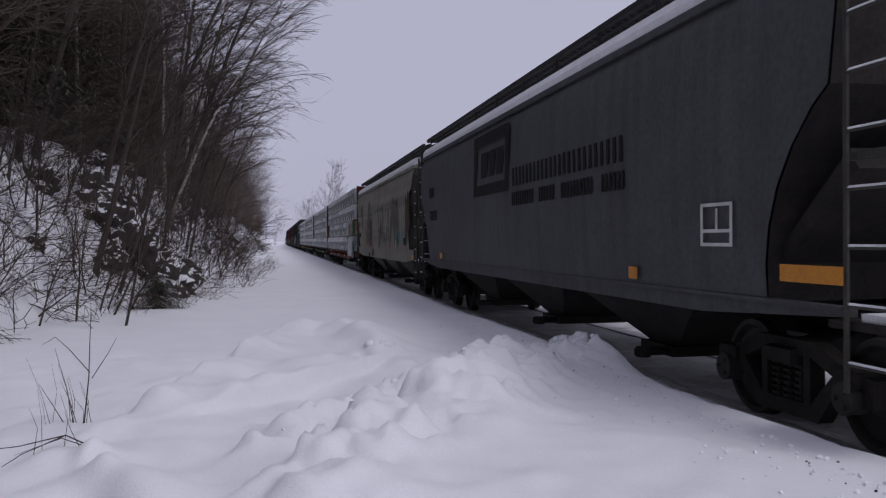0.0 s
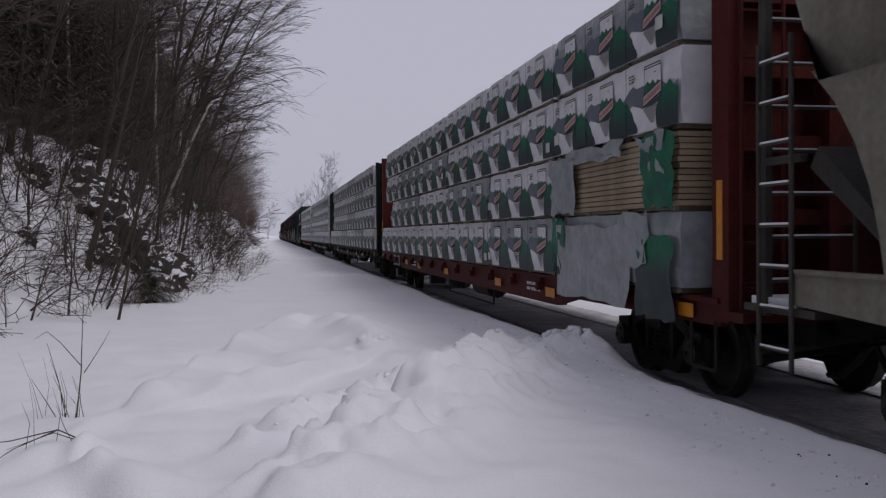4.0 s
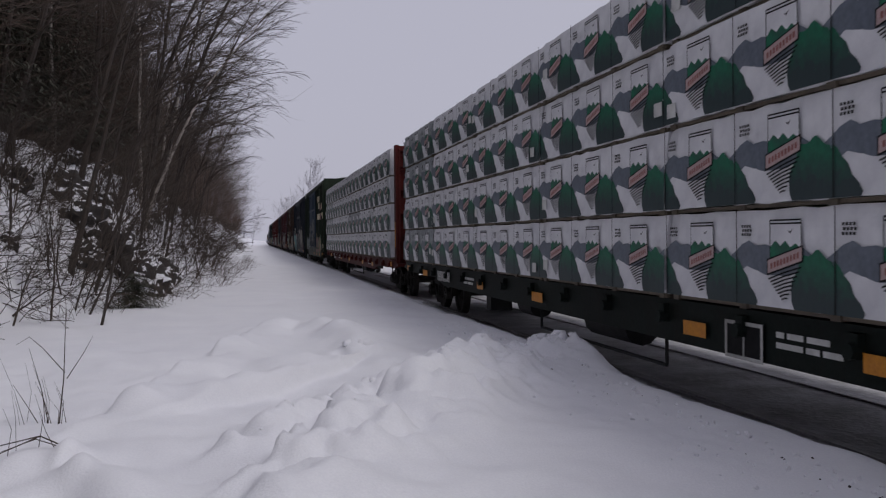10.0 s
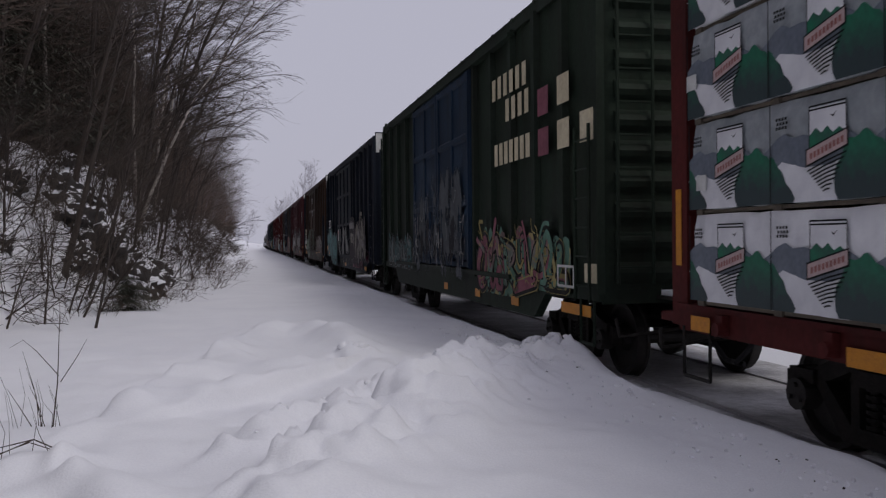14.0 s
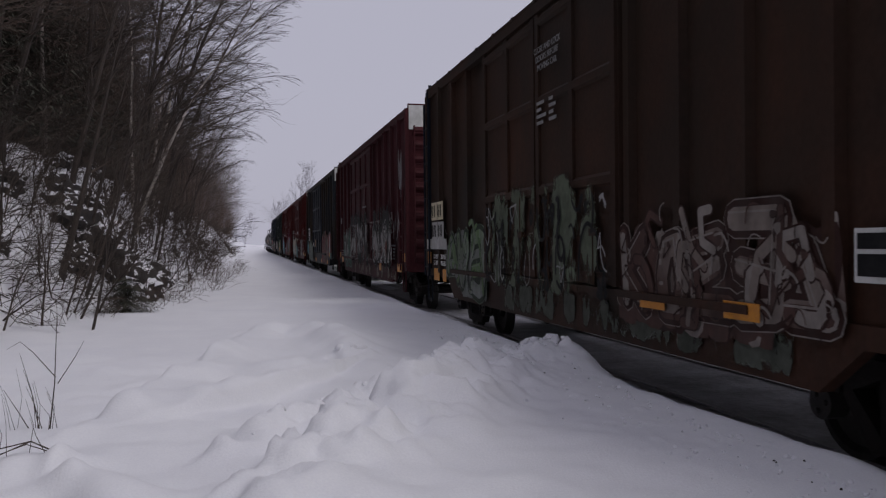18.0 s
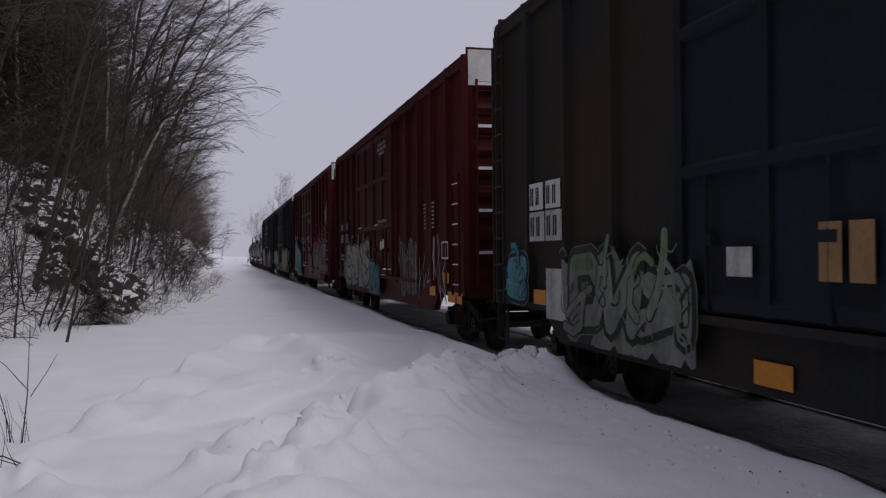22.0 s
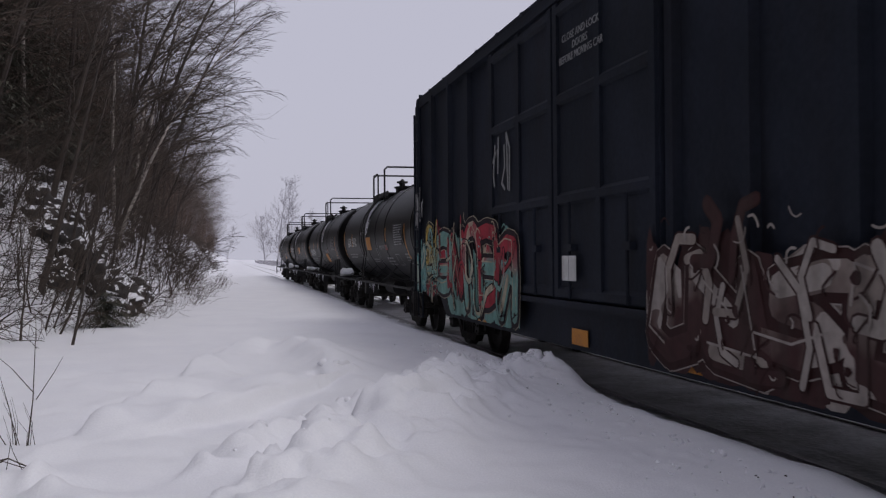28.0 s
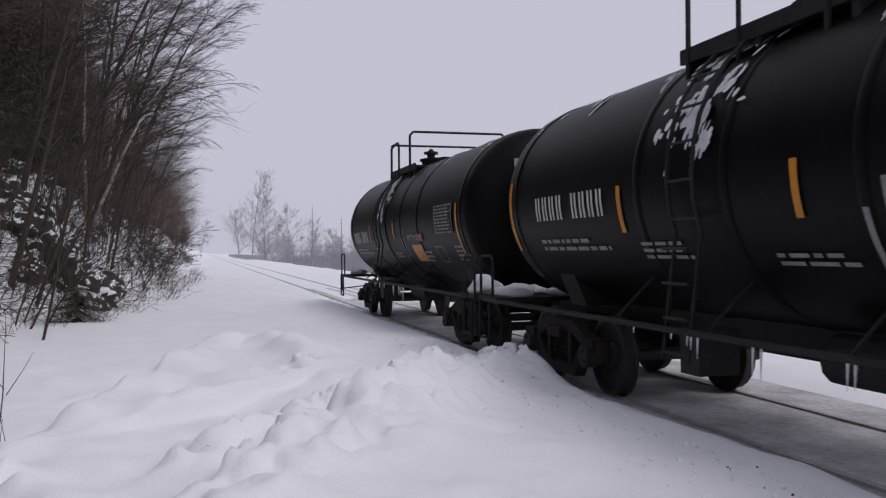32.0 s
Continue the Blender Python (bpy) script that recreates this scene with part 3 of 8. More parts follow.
def thick(bm, pts, w, mi, x, steps=3):
    """A smooth broad line on the side, with round joints."""
    fine = []
    n = len(pts)
    for i in range(n - 1):
        p0, p1, p2, p3 = pts[max(0, i - 1)], pts[i], pts[i + 1], pts[min(n - 1, i + 2)]
        for k in range(steps):
            t = k / steps
            fine.append(tuple(0.5 * (2 * b + (c - a) * t + (2 * a - 5 * b + 4 * c - d) * t * t + (3 * b - a - 3 * c + d) * t ** 3) for a, b, c, d in zip(p0, p1, p2, p3)))
    fine.append(pts[-1])
    for i, (ya, za) in enumerate(fine):
        xo = x - 0.00012 * i
        face(bm, [(xo, ya + w / 2 * math.cos(g * 0.7854), za + w / 2 * math.sin(g * 0.7854)) for g in range(8)], mi)
        if i + 1 < len(fine):
            yb, zb = fine[i + 1]
            d = Vector((yb - ya, zb - za))
            if d.length > 1e-4:
                q = Vector((-d.y, d.x)).normalized() * w / 2
                face(bm, [(xo - 0.00006, ya + q.x, za + q.y), (xo - 0.00006, yb + q.x, zb + q.y), (xo - 0.00006, yb - q.x, zb - q.y), (xo - 0.00006, ya - q.x, za - q.y)], mi)


SHAPES = (
    ([(0.0, 0.0), (0.42, 1.0), (0.95, 0.0)], [(0.25, 0.35), (0.75, 0.35)]),
    ([(0.95, 1.0), (0.12, 0.95), (0.1, 0.03), (0.98, 0.0)], [(0.12, 0.5), (0.8, 0.55)]),
    ([(0.95, 0.85), (0.55, 1.0), (0.12, 0.8), (0.3, 0.55), (0.8, 0.45), (0.88, 0.15), (0.4, 0.0), (0.03, 0.15)],),
    ([(0.12, 0.0), (0.08, 1.0), (0.75, 0.95), (0.85, 0.7), (0.15, 0.5)], [(0.4, 0.5), (1.0, 0.0)]),
    ([(0.08, 0.0), (0.1, 1.0), (0.85, 0.05), (0.92, 1.0)],),
    ([(0.08, 1.0), (0.12, 0.2), (0.5, 0.0), (0.88, 0.2), (0.92, 1.0)],),
    ([(0.0, 0.92), (1.0, 1.0)], [(0.5, 0.95), (0.46, 0.0)]),
    ([(0.12, 0.0), (0.1, 1.0)], [(0.95, 1.0), (0.15, 0.45), (1.0, 0.0)]),
    ([(0.85, 0.5), (0.68, 0.92), (0.28, 0.9), (0.1, 0.5), (0.28, 0.08), (0.7, 0.06), (0.85, 0.5)],),
)


def graffiti(car, x, y0, y1, z0, z1, pal, seed, letters=5, wash=True, fat=0.30, pale=0.5, crowd=3):
    """A painted piece across y0..y1: a ragged field of colour, fat interlocked letter forms with a common dark outline, a pale rim, lights and small marks."""
    rng = random.Random(seed)
    z0 = max(z0, 0.70)
    if y0 < 2.8 and y1 > -2.2:
        x = min(x, -1.69)
    w, h = (y1 - y0) / letters, z1 - z0

    def least(y):
        """The body's lower edge: the sill rises over the trucks."""
        return max(z0, 1.02 if abs(y) > car["half"] - 2.75 else z0)
    bm = bmesh.new()
    if wash:
        n = letters * 4
        for i in range(n):
            yc = y0 + (i + 0.5) * (y1 - y0) / n
            bw = min(w * rng.uniform(0.5, 0.9), 2 * (yc - y0) + 0.05, 2 * (y1 - yc) + 0.05)
            lo = max(least(yc - bw * 0.4), least(yc + bw * 0.4))
            hh = (z1 - lo) * rng.uniform(0.5, 0.82)
            blob(bm, yc, lo + hh * 0.5, bw, hh, rng.choice((1, 1, 1, 4, 2)), x - 0.002 - 0.0003 * i, rng, 16, 0.8, lo)
    angular = rng.choice((1, 2, 3))
    t = min(w * fat, h * 0.27)
    edge = 0.022 + 0.12 * t
    lines = []
    for k in range(letters):
        top = y1 - k * w
        lean = rng.uniform(-0.15, 0.15)
        drop, rise = rng.uniform(0, 0.16) * h, rng.uniform(0.68, 1.0) * h
        wide = w * rng.uniform(1.05, 1.4) - t
        turned, upside = rng.random() < 0.65, rng.random() < 0.5
        for line in rng.choice(SHAPES):
            line = [(1 - u if turned else u, 1 - v if upside else v) for u, v in line]
            pts = []
            for u, v in line:
                u, v = u + rng.uniform(-0.14, 0.14), min(1, max(0, v + rng.uniform(-0.10, 0.10)))
                y = min(y1 - t * 0.5, max(y0 + t * 0.5, top - t * 0.4 - (u + lean * v) * wide))
                pts.append((y, max(least(y) + t * 0.5 + edge, z0 + drop + t * 0.5 + v * (rise - drop - t - edge))))
            lines.append(pts)
    if wash:
        for line in lines:
            thick(bm, line, t + edge * 2 + 0.045 * pale, 3, x - 0.010, angular)
    for line in lines:
        thick(bm, line, t + edge * 2, 2, x - 0.014, angular)
    for line in lines:
        thick(bm, line, t * rng.uniform(0.8, 1.0), rng.choice((4, 4, 4, 0, 1)), x - 0.019, angular)
        k = rng.randrange(len(line) - 1)
        thick(bm, line[k:k + 2], t * rng.uniform(0.4, 0.7), rng.choice((1, 3, 0)), x - 0.0235, 2)
    # smaller shapes crowded over the large ones
    for i in range(letters * crowd):
        y, z = rng.uniform(y0 + t, y1 - t), rng.uniform(z0 + 0.25 * h, z1 - 0.3 * h)
        a, b, c = rng.uniform(0.12, 0.3) * h, rng.uniform(0, 6.28), rng.uniform(-1.4, 1.4)
        pts, q = [(y, z)], b
        for k in range(3):
            yy = min(y1 - 0.1, max(y0 + 0.1, pts[-1][0] + a * 0.7 * math.cos(q)))
            pts.append((yy, min(z1 - 0.1, max(least(yy) + 0.12, pts[-1][1] + a * math.sin(q)))))
            q += c
        wide = rng.uniform(0.05, 0.12)
        thick(bm, pts, wide + 0.035, 2, x - 0.0242 - 0.00005 * i, angular)
        thick(bm, pts, wide, rng.choice((0, 1, 3, 4)), x - 0.0254 - 0.00005 * i, angular)
    # lights, inner lines, drips and dots
    for line in lines:
        thick(bm, [(y + t * 0.30, z + t * 0.26) for y, z in line[:3]], 0.012 + 0.03 * t, 3, x - 0.0265, angular)
        for i in range(2):
            y, z = rng.choice(line)
            thick(bm, [(y - t * 0.45, z + t * 0.1), (y + t * rng.uniform(-0.2, 0.4), z - t * rng.uniform(0.1, 0.6)), (y + t * rng.uniform(-0.1, 0.4), z - t * rng.uniform(0.2, 0.9))], 0.02, 2, x - 0.029, 2)
        for i in range(3):
            y, z = rng.choice(line)
            blob(bm, y + rng.uniform(-0.4, 0.4) * t, z + rng.uniform(-0.4, 0.4) * t, rng.uniform(0.03, 0.10), rng.uniform(0.03, 0.10), rng.choice((1, 2, 2, 3)), x - 0.0305 - 0.0002 * i, rng, 8, 0.3)
    for i in range(letters * 9):
        y = rng.uniform(y0, y1)
        z = rng.uniform(least(y) + h * 0.06, z1 - h * 0.12)
        a, b = rng.uniform(0.03, 0.16), rng.uniform(0, 6.28)
        mi = rng.choice((2, 1, 3, 3))
        pts = [(y + a * q * math.cos(b + 0.8 * q), max(least(y), z + a * q * math.sin(b + 0.9 * q))) for q in (0, 0.7, 1.2, 1.5)]
        thick(bm, [(min(y1, max(y0, p)), q) for p, q in pts], rng.uniform(0.010, 0.024), mi, x - 0.032 - 0.0003 * i, 2)
    part("graffiti", bm, spray(pal), car, "spray-painted graffiti")


def mist(car, x, y0, y1, z0, z1, colour, seed):
    """A cloud of thin overspray behind a piece, fading out at its upper edge."""
    m = mat("overspray", colour, tuple(v * 0.6 for v in colour), rough=0.6, size=2, grain=12, bump=0.0, spec=0.1)
    n, l = m.node_tree.nodes, m.node_tree.links
    co = n.new("ShaderNodeTexCoord")
    sep = n.new("ShaderNodeSeparateXYZ")
    l.new(co.outputs["Generated"], sep.inputs[0])
    cloud = n.new("ShaderNodeTexNoise")
    cloud.inputs["Scale"].default_value, cloud.inputs["Detail"].default_value = 1.7, 4
    l.new(co.outputs["Object"], cloud.inputs["Vector"])
    up = n.new("ShaderNodeMath")
    up.operation = "MULTIPLY_ADD"
    up.inputs[1].default_value = 0.9
    l.new(cloud.outputs[0], up.inputs[0])
    l.new(sep.outputs["Z"], up.inputs[2])
    fade = n.new("ShaderNodeMapRange")
    fade.inputs[1].default_value, fade.inputs[2].default_value, fade.inputs[3].default_value, fade.inputs[4].default_value = 0.95, 1.4, 0.9, 0.0
    l.new(up.outputs[0], fade.inputs[0])
    l.new(fade.outputs[0], n["Principled BSDF"].inputs["Alpha"])
    bm = bmesh.new()
    rng = random.Random(seed)
    rag = [y0 + (y1 - y0) * i / 24 for i in range(25)]
    top = [bm.verts.new((x, y, z1 - (0.3 if i in (0, 24) else 0.0) + rng.uniform(-0.05, 0.05))) for i, y in enumerate(rag)]
    low = [bm.verts.new((x, y, z0)) for y in rag]
    for i in range(24):
        bm.faces.new((low[i], low[i + 1], top[i + 1], top[i]))
    part("overspray", bm, m, car, "faded cloud of sprayed colour")


def scuffs(car, x, y0, y1, z0, z1, colour, cover=0.5, fine=2.2):
    """Old paint rubbed and run into upright patches."""
    m = mat("worn_overpaint", colour, tuple(v * 0.55 for v in colour), rough=0.65, size=2, grain=12, bump=0.0, spec=0.1)
    n, l = m.node_tree.nodes, m.node_tree.links
    co = n.new("ShaderNodeTexCoord")
    turn = n.new("ShaderNodeMapping")
    turn.inputs["Scale"].default_value = (1.0, 1.0, 0.5)
    turn.inputs["Location"].default_value = (y0, z1, cover * 9)
    l.new(co.outputs["Object"], turn.inputs["Vector"])
    cloud = n.new("ShaderNodeTexNoise")
    cloud.inputs["Scale"].default_value, cloud.inputs["Detail"].default_value, cloud.inputs["Roughness"].default_value = fine, 5, 0.62
    l.new(turn.outputs[0], cloud.inputs["Vector"])
    sep = n.new("ShaderNodeSeparateXYZ")
    l.new(co.outputs["Generated"], sep.inputs[0])
    rim = n.new("ShaderNodeFloatCurve")
    for p, (u, v) in zip(rim.mapping.curves[0].points, ((0.0, 0.0), (1.0, 0.0))):
        p.location = (u, v)
    rim.mapping.curves[0].points.new(0.12, 1.0)
    rim.mapping.curves[0].points.new(0.8, 1.0)
    rim.mapping.update()
    l.new(sep.outputs["Z"], rim.inputs["Value"])
    edge = n.new("ShaderNodeMapRange")
    edge.inputs[1].default_value, edge.inputs[2].default_value, edge.inputs[4].default_value = 0.60 - 0.2 * cover, 0.66 - 0.2 * cover, 0.9
    sides = n.new("ShaderNodeMath")
    sides.operation = "MULTIPLY"
    l.new(rim.outputs[0], sides.inputs[0])
    flank = n.new("ShaderNodeMath")
    flank.operation = "PINGPONG"
    flank.inputs[1].default_value = 0.5
    l.new(sep.outputs["Y"], flank.inputs[0])
    soft = n.new("ShaderNodeMapRange")
    soft.inputs[2].default_value = 0.08
    l.new(flank.outputs[0], soft.inputs[0])
    l.new(soft.outputs[0], sides.inputs[1])
    drift = n.new("ShaderNodeMath")
    drift.operation = "MULTIPLY_ADD"
    drift.inputs[1].default_value, drift.inputs[2].default_value = 0.3, -0.3
    l.new(sides.outputs[0], drift.inputs[0])
    both = n.new("ShaderNodeMath")
    l.new(cloud.outputs[0], both.inputs[0])
    l.new(drift.outputs[0], both.inputs[1])
    l.new(both.outputs[0], edge.inputs[0])
    l.new(edge.outputs[0], n["Principled BSDF"].inputs["Alpha"])
    bm = bmesh.new()
    face(bm, [(x, y0, z0), (x, y0, z1), (x, y1, z1), (x, y1, z0)])
    part("worn_paint", bm, m, car, "rubbed patches of old sprayed paint")


def squiggles(car, x, y0, y1, z0, z1, material, seed, n=40, width=0.02):
    """Thin hooked and looped lines of a spray can."""
    rng = random.Random(seed)
    bm = bmesh.new()
    for i in range(n):
        y, z = rng.uniform(y0, y1), rng.uniform(z0, z1)
        a, b, c = rng.uniform(0.08, 0.32), rng.uniform(0, 6.28), rng.choice((-1, 1)) * rng.uniform(0.3, 1.3)
        pts, q = [(y, z)], b
        for k in range(rng.randint(3, 6)):
            pts.append((min(y1, max(y0, pts[-1][0] + a * 0.5 * math.cos(q))), min(z1, max(z0, pts[-1][1] + a * math.sin(q)))))
            q += c + (3.0 if rng.random() < 0.25 else 0.0)
        thick(bm, pts, width * rng.uniform(0.5, 1.4), 0, x - 0.0004 * i, 2)
    part("painted_tag", bm, material, car, "thin sprayed lines")


def scrawl(car, x, y0, y1, z0, z1, material, seed, marks=6, width=0.035):
    """Thin hand-drawn tags."""
    rng = random.Random(seed)
    bm = bmesh.new()
    w = (y1 - y0) / marks
    for i in range(marks):
        a = y0 + i * w
        pts = [(a + rng.uniform(0.05, 0.95) * w, rng.uniform(z0, z1)) for _ in range(rng.randint(4, 7))]
        stroke(bm, pts, width, 0, x - 0.0005 * i)
    part("painted_tag", bm, material, car, "thin sprayed scrawl")


# ---- box cars ----
def boxcar(label, s0, s1, paint, door=None, end=None, top=WHITE, ribs=11, eave=4.88, sill=0.64, snowy=False, ends=10, name="boxcar"):
    car = railcar(name, label, s0, s1)
    L = s1 - s0
    car["half"] = L / 2
    y0, y1 = -L / 2, L / 2
    W, door, end = 1.6, door or paint, end or paint
    floor = 1.12
    for s in (-1, 1):
        x = s * (W - 0.07)
        bm = bmesh.new()
        box(bm, min(x, x - s * 0.06), max(x, x - s * 0.06), y0, y1, floor, eave)
        box(bm, min(x, x + s * 0.05), max(x, x + s * 0.05), y0, y1, eave - 0.14, eave)
        wall = part("side_wall", bm, paint, car)
        if s < 0:
            n = ribs
            for lo, hi in ((y0 + 0.05, -2.35), (3.0, y1 - 0.05)):
                k = max(3, round((hi - lo) / (L / (n + 3))))
                for i in range(k + 1):
                    y = lo + (hi - lo) * i / k
                    bm = bmesh.new()
                    prism(bm, [(x, y - 0.085), (x - 0.085, y - 0.065), (x - 0.085, y + 0.065), (x, y + 0.085)], "z", floor - 0.04, eave - 0.10)
                    part("rib", bm, paint, wall)
        else:
            bm = bmesh.new()
            for i in range(12):
                y = y0 + 0.1 + (L - 0.2) * i / 11
                box(bm, x, x + 0.07, y - 0.07, y + 0.07, floor, eave - 0.1)
            part("ribs", bm, paint, wall)
        # fish-bellied side sill
        bm = bmesh.new()
        a, b = y0 + 2.3, y1 - 2.3
        pts = [(y0, floor + 0.02), (y0, floor - 0.12), (a - 0.45, floor - 0.14), (a, sill), (b, sill), (b + 0.45, floor - 0.14), (y1, floor - 0.12), (y1, floor + 0.02)]
        xs = sorted((s * (W - 0.03), s * (W - 0.15)))
        prism(bm, pts, "x", *xs)
        part("side_sill", bm, paint, car)
    # doors on the near side
    x = -W + 0.03
    for lo, hi in ((-2.22, 0.31), (0.33, 2.86)):
        bm = bmesh.new()
        box(bm, x - 0.06, x + 0.03, lo, hi, floor + 0.08, eave - 0.22)
        d = part("sliding_door", bm, door, car)
        # framed panels of the door, with snow-catching ledges
        for z in (1.28, 2.36, 3.52, eave - 0.32):
            bm = bmesh.new()
            prism(bm, [(x - 0.06, z - 0.08), (x - 0.10, z - 0.05), (x - 0.10, z + 0.03), (x - 0.06, z + 0.07)], "y", lo + 0.05, hi - 0.05)
            part("door_rib", bm, door, d)
        for yy in (lo + 0.02, (lo + hi) / 2 - 0.06, hi - 0.14):
            bm = bmesh.new()
            box(bm, x - 0.098, x - 0.058, yy, yy + 0.12, floor + 0.1, eave - 0.24)
            part("door_stile", bm, door, d)
        for yy in (lo + 0.55, hi - 0.55):
            bm = bmesh.new()
            rod(bm, (x - 0.12, yy, floor + 0.1), (x - 0.12, yy, 2.3), 0.018, 6)
            box(bm, x - 0.14, x - 0.07, yy - 0.09, yy + 0.09, 1.75, 1.83)
            part("lock_bar", bm, door, d)
        if snowy:
            for a, b, z in ((lo + 0.2, lo + 0.5, 1.33), (lo + 0.7, lo + 1.25, 1.33), (hi - 0.55, hi - 0.2, 2.41)):
                bm = bmesh.new()
                prism(bm, [(x - 0.10, z), (x - 0.095, z + 0.012), (x - 0.058, z + 0.03), (x - 0.058, z)], "y", a, b)
                part("ledge_snow", bm, CLING, d, "snow on the door ledge")
    bm = bmesh.new()
    box(bm, x - 0.11, x + 0.02, -4.6, 5.2, floor + 0.0, floor + 0.07)
    box(bm, x - 0.10, x + 0.02, -4.6, 5.2, eave - 0.21, eave - 0.15)
    part("door_track", bm, paint, car)
    if snowy:
        bm = bmesh.new()
        box(bm, x - 0.10, x - 0.02, -1.3, -0.6, floor + 0.07, floor + 0.09)
        box(bm, x - 0.10, x - 0.02, 0.9, 1.9, floor + 0.07, floor + 0.095)
        part("track_snow", bm, CLING, car, "snow on the door track")
    # ends
    for y, s in ((y0, 1), (y1, -1)):
        bm = bmesh.new()
        box(bm, -W + 0.06, W - 0.06, min(y, y + s * 0.05), max(y, y + s * 0.05), floor - 0.15, eave + 0.16)
        e = part("end_wall", bm, end, car)
        pitch = (eave - 0.35 - floor) / ends
        for i in range(ends):
            z = floor + 0.08 + pitch * i
            bm = bmesh.new()
            t = -s * 0.085
            prism(bm, [(y, z), (y + t * 0.7, z + pitch * 0.16), (y + t, z + pitch * 0.34), (y + t * 0.7, z + pitch * 0.52), (y, z + pitch * 0.7)], "x", -W + 0.2, W - 0.2)
            r = part("end_corrugation", bm, end, e)
            if snowy and i % 2 == 1 and s > 0:
                bm = bmesh.new()
                box(bm, -W + 0.22, -W + random.Random(i + int(L * 99)).uniform(0.6, 2.6), y - 0.10, y - 0.005, z + pitch * 0.42, z + pitch * 0.56)
                part("ledge_snow", bm, CLING, r, "snow lying on the end rib")
        for xa in (-W, W - 0.09):
            bm = bmesh.new()
            box(bm, xa, xa + 0.09, min(y - s * 0.01, y + s * 0.16), max(y - s * 0.01, y + s * 0.16), floor - 0.12, eave)
            part("corner_post", bm, end, e)
        if top is not None:
            bm = bmesh.new()
            box(bm, -W + 0.08, W - 0.08, min(y - s * 0.022, y), max(y - s * 0.022, y), eave - 0.46, eave + 0.12)
            p = part("height_board", bm, top, e, "white painted board at the top of the end")
            if s > 0:
                lettering("height_words", "EXCESS HEIGHT CAR", 0.15, on_end(0, y - 0.030, eave - 0.2), BLACKINK, p)
        bm = bmesh.new()
        box(bm, -0.9, 0.5, min(y - s * 0.55, y), max(y - s * 0.55, y), 1.02, 1.06)
        part("crossover_step", bm, STEEL_DARK, e)
        bm = bmesh.new()
        box(bm, -0.85, 0.45, min(y - s * 0.5, y - s * 0.02), max(y - s * 0.5, y - s * 0.02), 1.06, 1.12)
        part("step_snow", bm, CLING, e, "snow on the end step")
    # roof with cross seams
    bm = bmesh.new()
    prism(bm, [(-W + 0.02, eave), (-W + 0.0, eave + 0.04), (0, eave + 0.24), (W, eave + 0.04), (W - 0.02, eave)], "y", y0, y1)
    roof = part("roof", bm, paint, car)
    k = 15
    for i in range(k + 1):
        y = y0 + 0.12 + (L - 0.24) * i / k
        bm = bmesh.new()
        prism(bm, [(-W + 0.0, eave + 0.0), (-W + 0.0, eave + 0.055), (0, eave + 0.275), (W, eave + 0.07), (W, eave + 0.02), (0, eave + 0.23)], "y", y - 0.05, y + 0.05)
        part("roof_seam", bm, paint, roof)
    bm = bmesh.new()
    rng = random.Random(int(s0 * 7))
    y = y0 + 0.2
    while y < y1 - 1:
        w = rng.uniform(0.5, 2.2)
        prism(bm, [(-W + 0.06, eave + 0.05), (-W + 0.10, eave + 0.10), (-0.2, eave + 0.29), (-0.2, eave + 0.22)], "y", y, min(y + w, y1 - 0.1))
        y += w + rng.uniform(0.05, 0.8)
    part("roof_snow", bm, CLING, car, "thin snow on the roof")
    # underframe
    bm = bmesh.new()
    box(bm, -1.45, 1.45, y0 + 0.02, y1 - 0.02, floor - 0.12, floor - 0.01)
    box(bm, -0.33, 0.33, y0 + 0.1, y1 - 0.1, 0.72, floor - 0.1)
    for y in (-L * 0.2, 0, L * 0.2):
        box(bm, -1.4, 1.4, y - 0.1, y + 0.1, 0.85, floor - 0.1)
    part("underframe", bm, STEEL_DARK, car)
    bm = bmesh.new()
    rod(bm, (-0.95, 1.2, 0.8), (-0.95, 2.3, 0.8), 0.2, 12)
    part("air_reservoir", bm, STEEL_BLACK, car)
    bm = bmesh.new()
    rod(bm, (-0.85, -1.6, 0.78), (-0.85, -1.0, 0.78), 0.17, 12)
    part("brake_cylinder", bm, STEEL_BLACK, car)
    ladder(car, -W - 0.06, y0 + 0.32, 1.0, 3.0, 0.42, 6, end, snow=snowy)
    ladder(car, -W - 0.06, y1 - 0.32, 1.0, 4.6, 0.42, 10, end, snow=False)
    ladder(car, -W + 0.4, y0 - 0.12, 1.2, 4.5, 0.42, 9, end, "y", snow=False)
    for y in (y0 + 0.32, y1 - 0.32):
        bm = bmesh.new()
        pipe(bm, [(-W + 0.0, y - 0.2, 1.0), (-W - 0.0, y - 0.2, 0.5), (-W, y + 0.2, 0.5), (-W, y + 0.2, 1.0)], 0.018)
        part("stirrup_step", bm, end, car)
    add_trucks(car, L / 2 - 1.95)
    coupler_parts(car, y0, y1)
    return car


def car_marks(car, y, z, material, seed, rows=7, x=-1.61):
    """Weights and data stencilled at one end of a side."""
    bm = bmesh.new()
    rng = random.Random(seed)
    for k in (0, 1):
        bars(bm, x, y - 0.42 + 0.46 * k, y - 0.05 + 0.46 * k, z, z + 0.085 * rows, rows, gap=0.5, ragged=0.6, rng=rng)
    part("stencilled_data", bm, material, car, "small stencilled data lines")


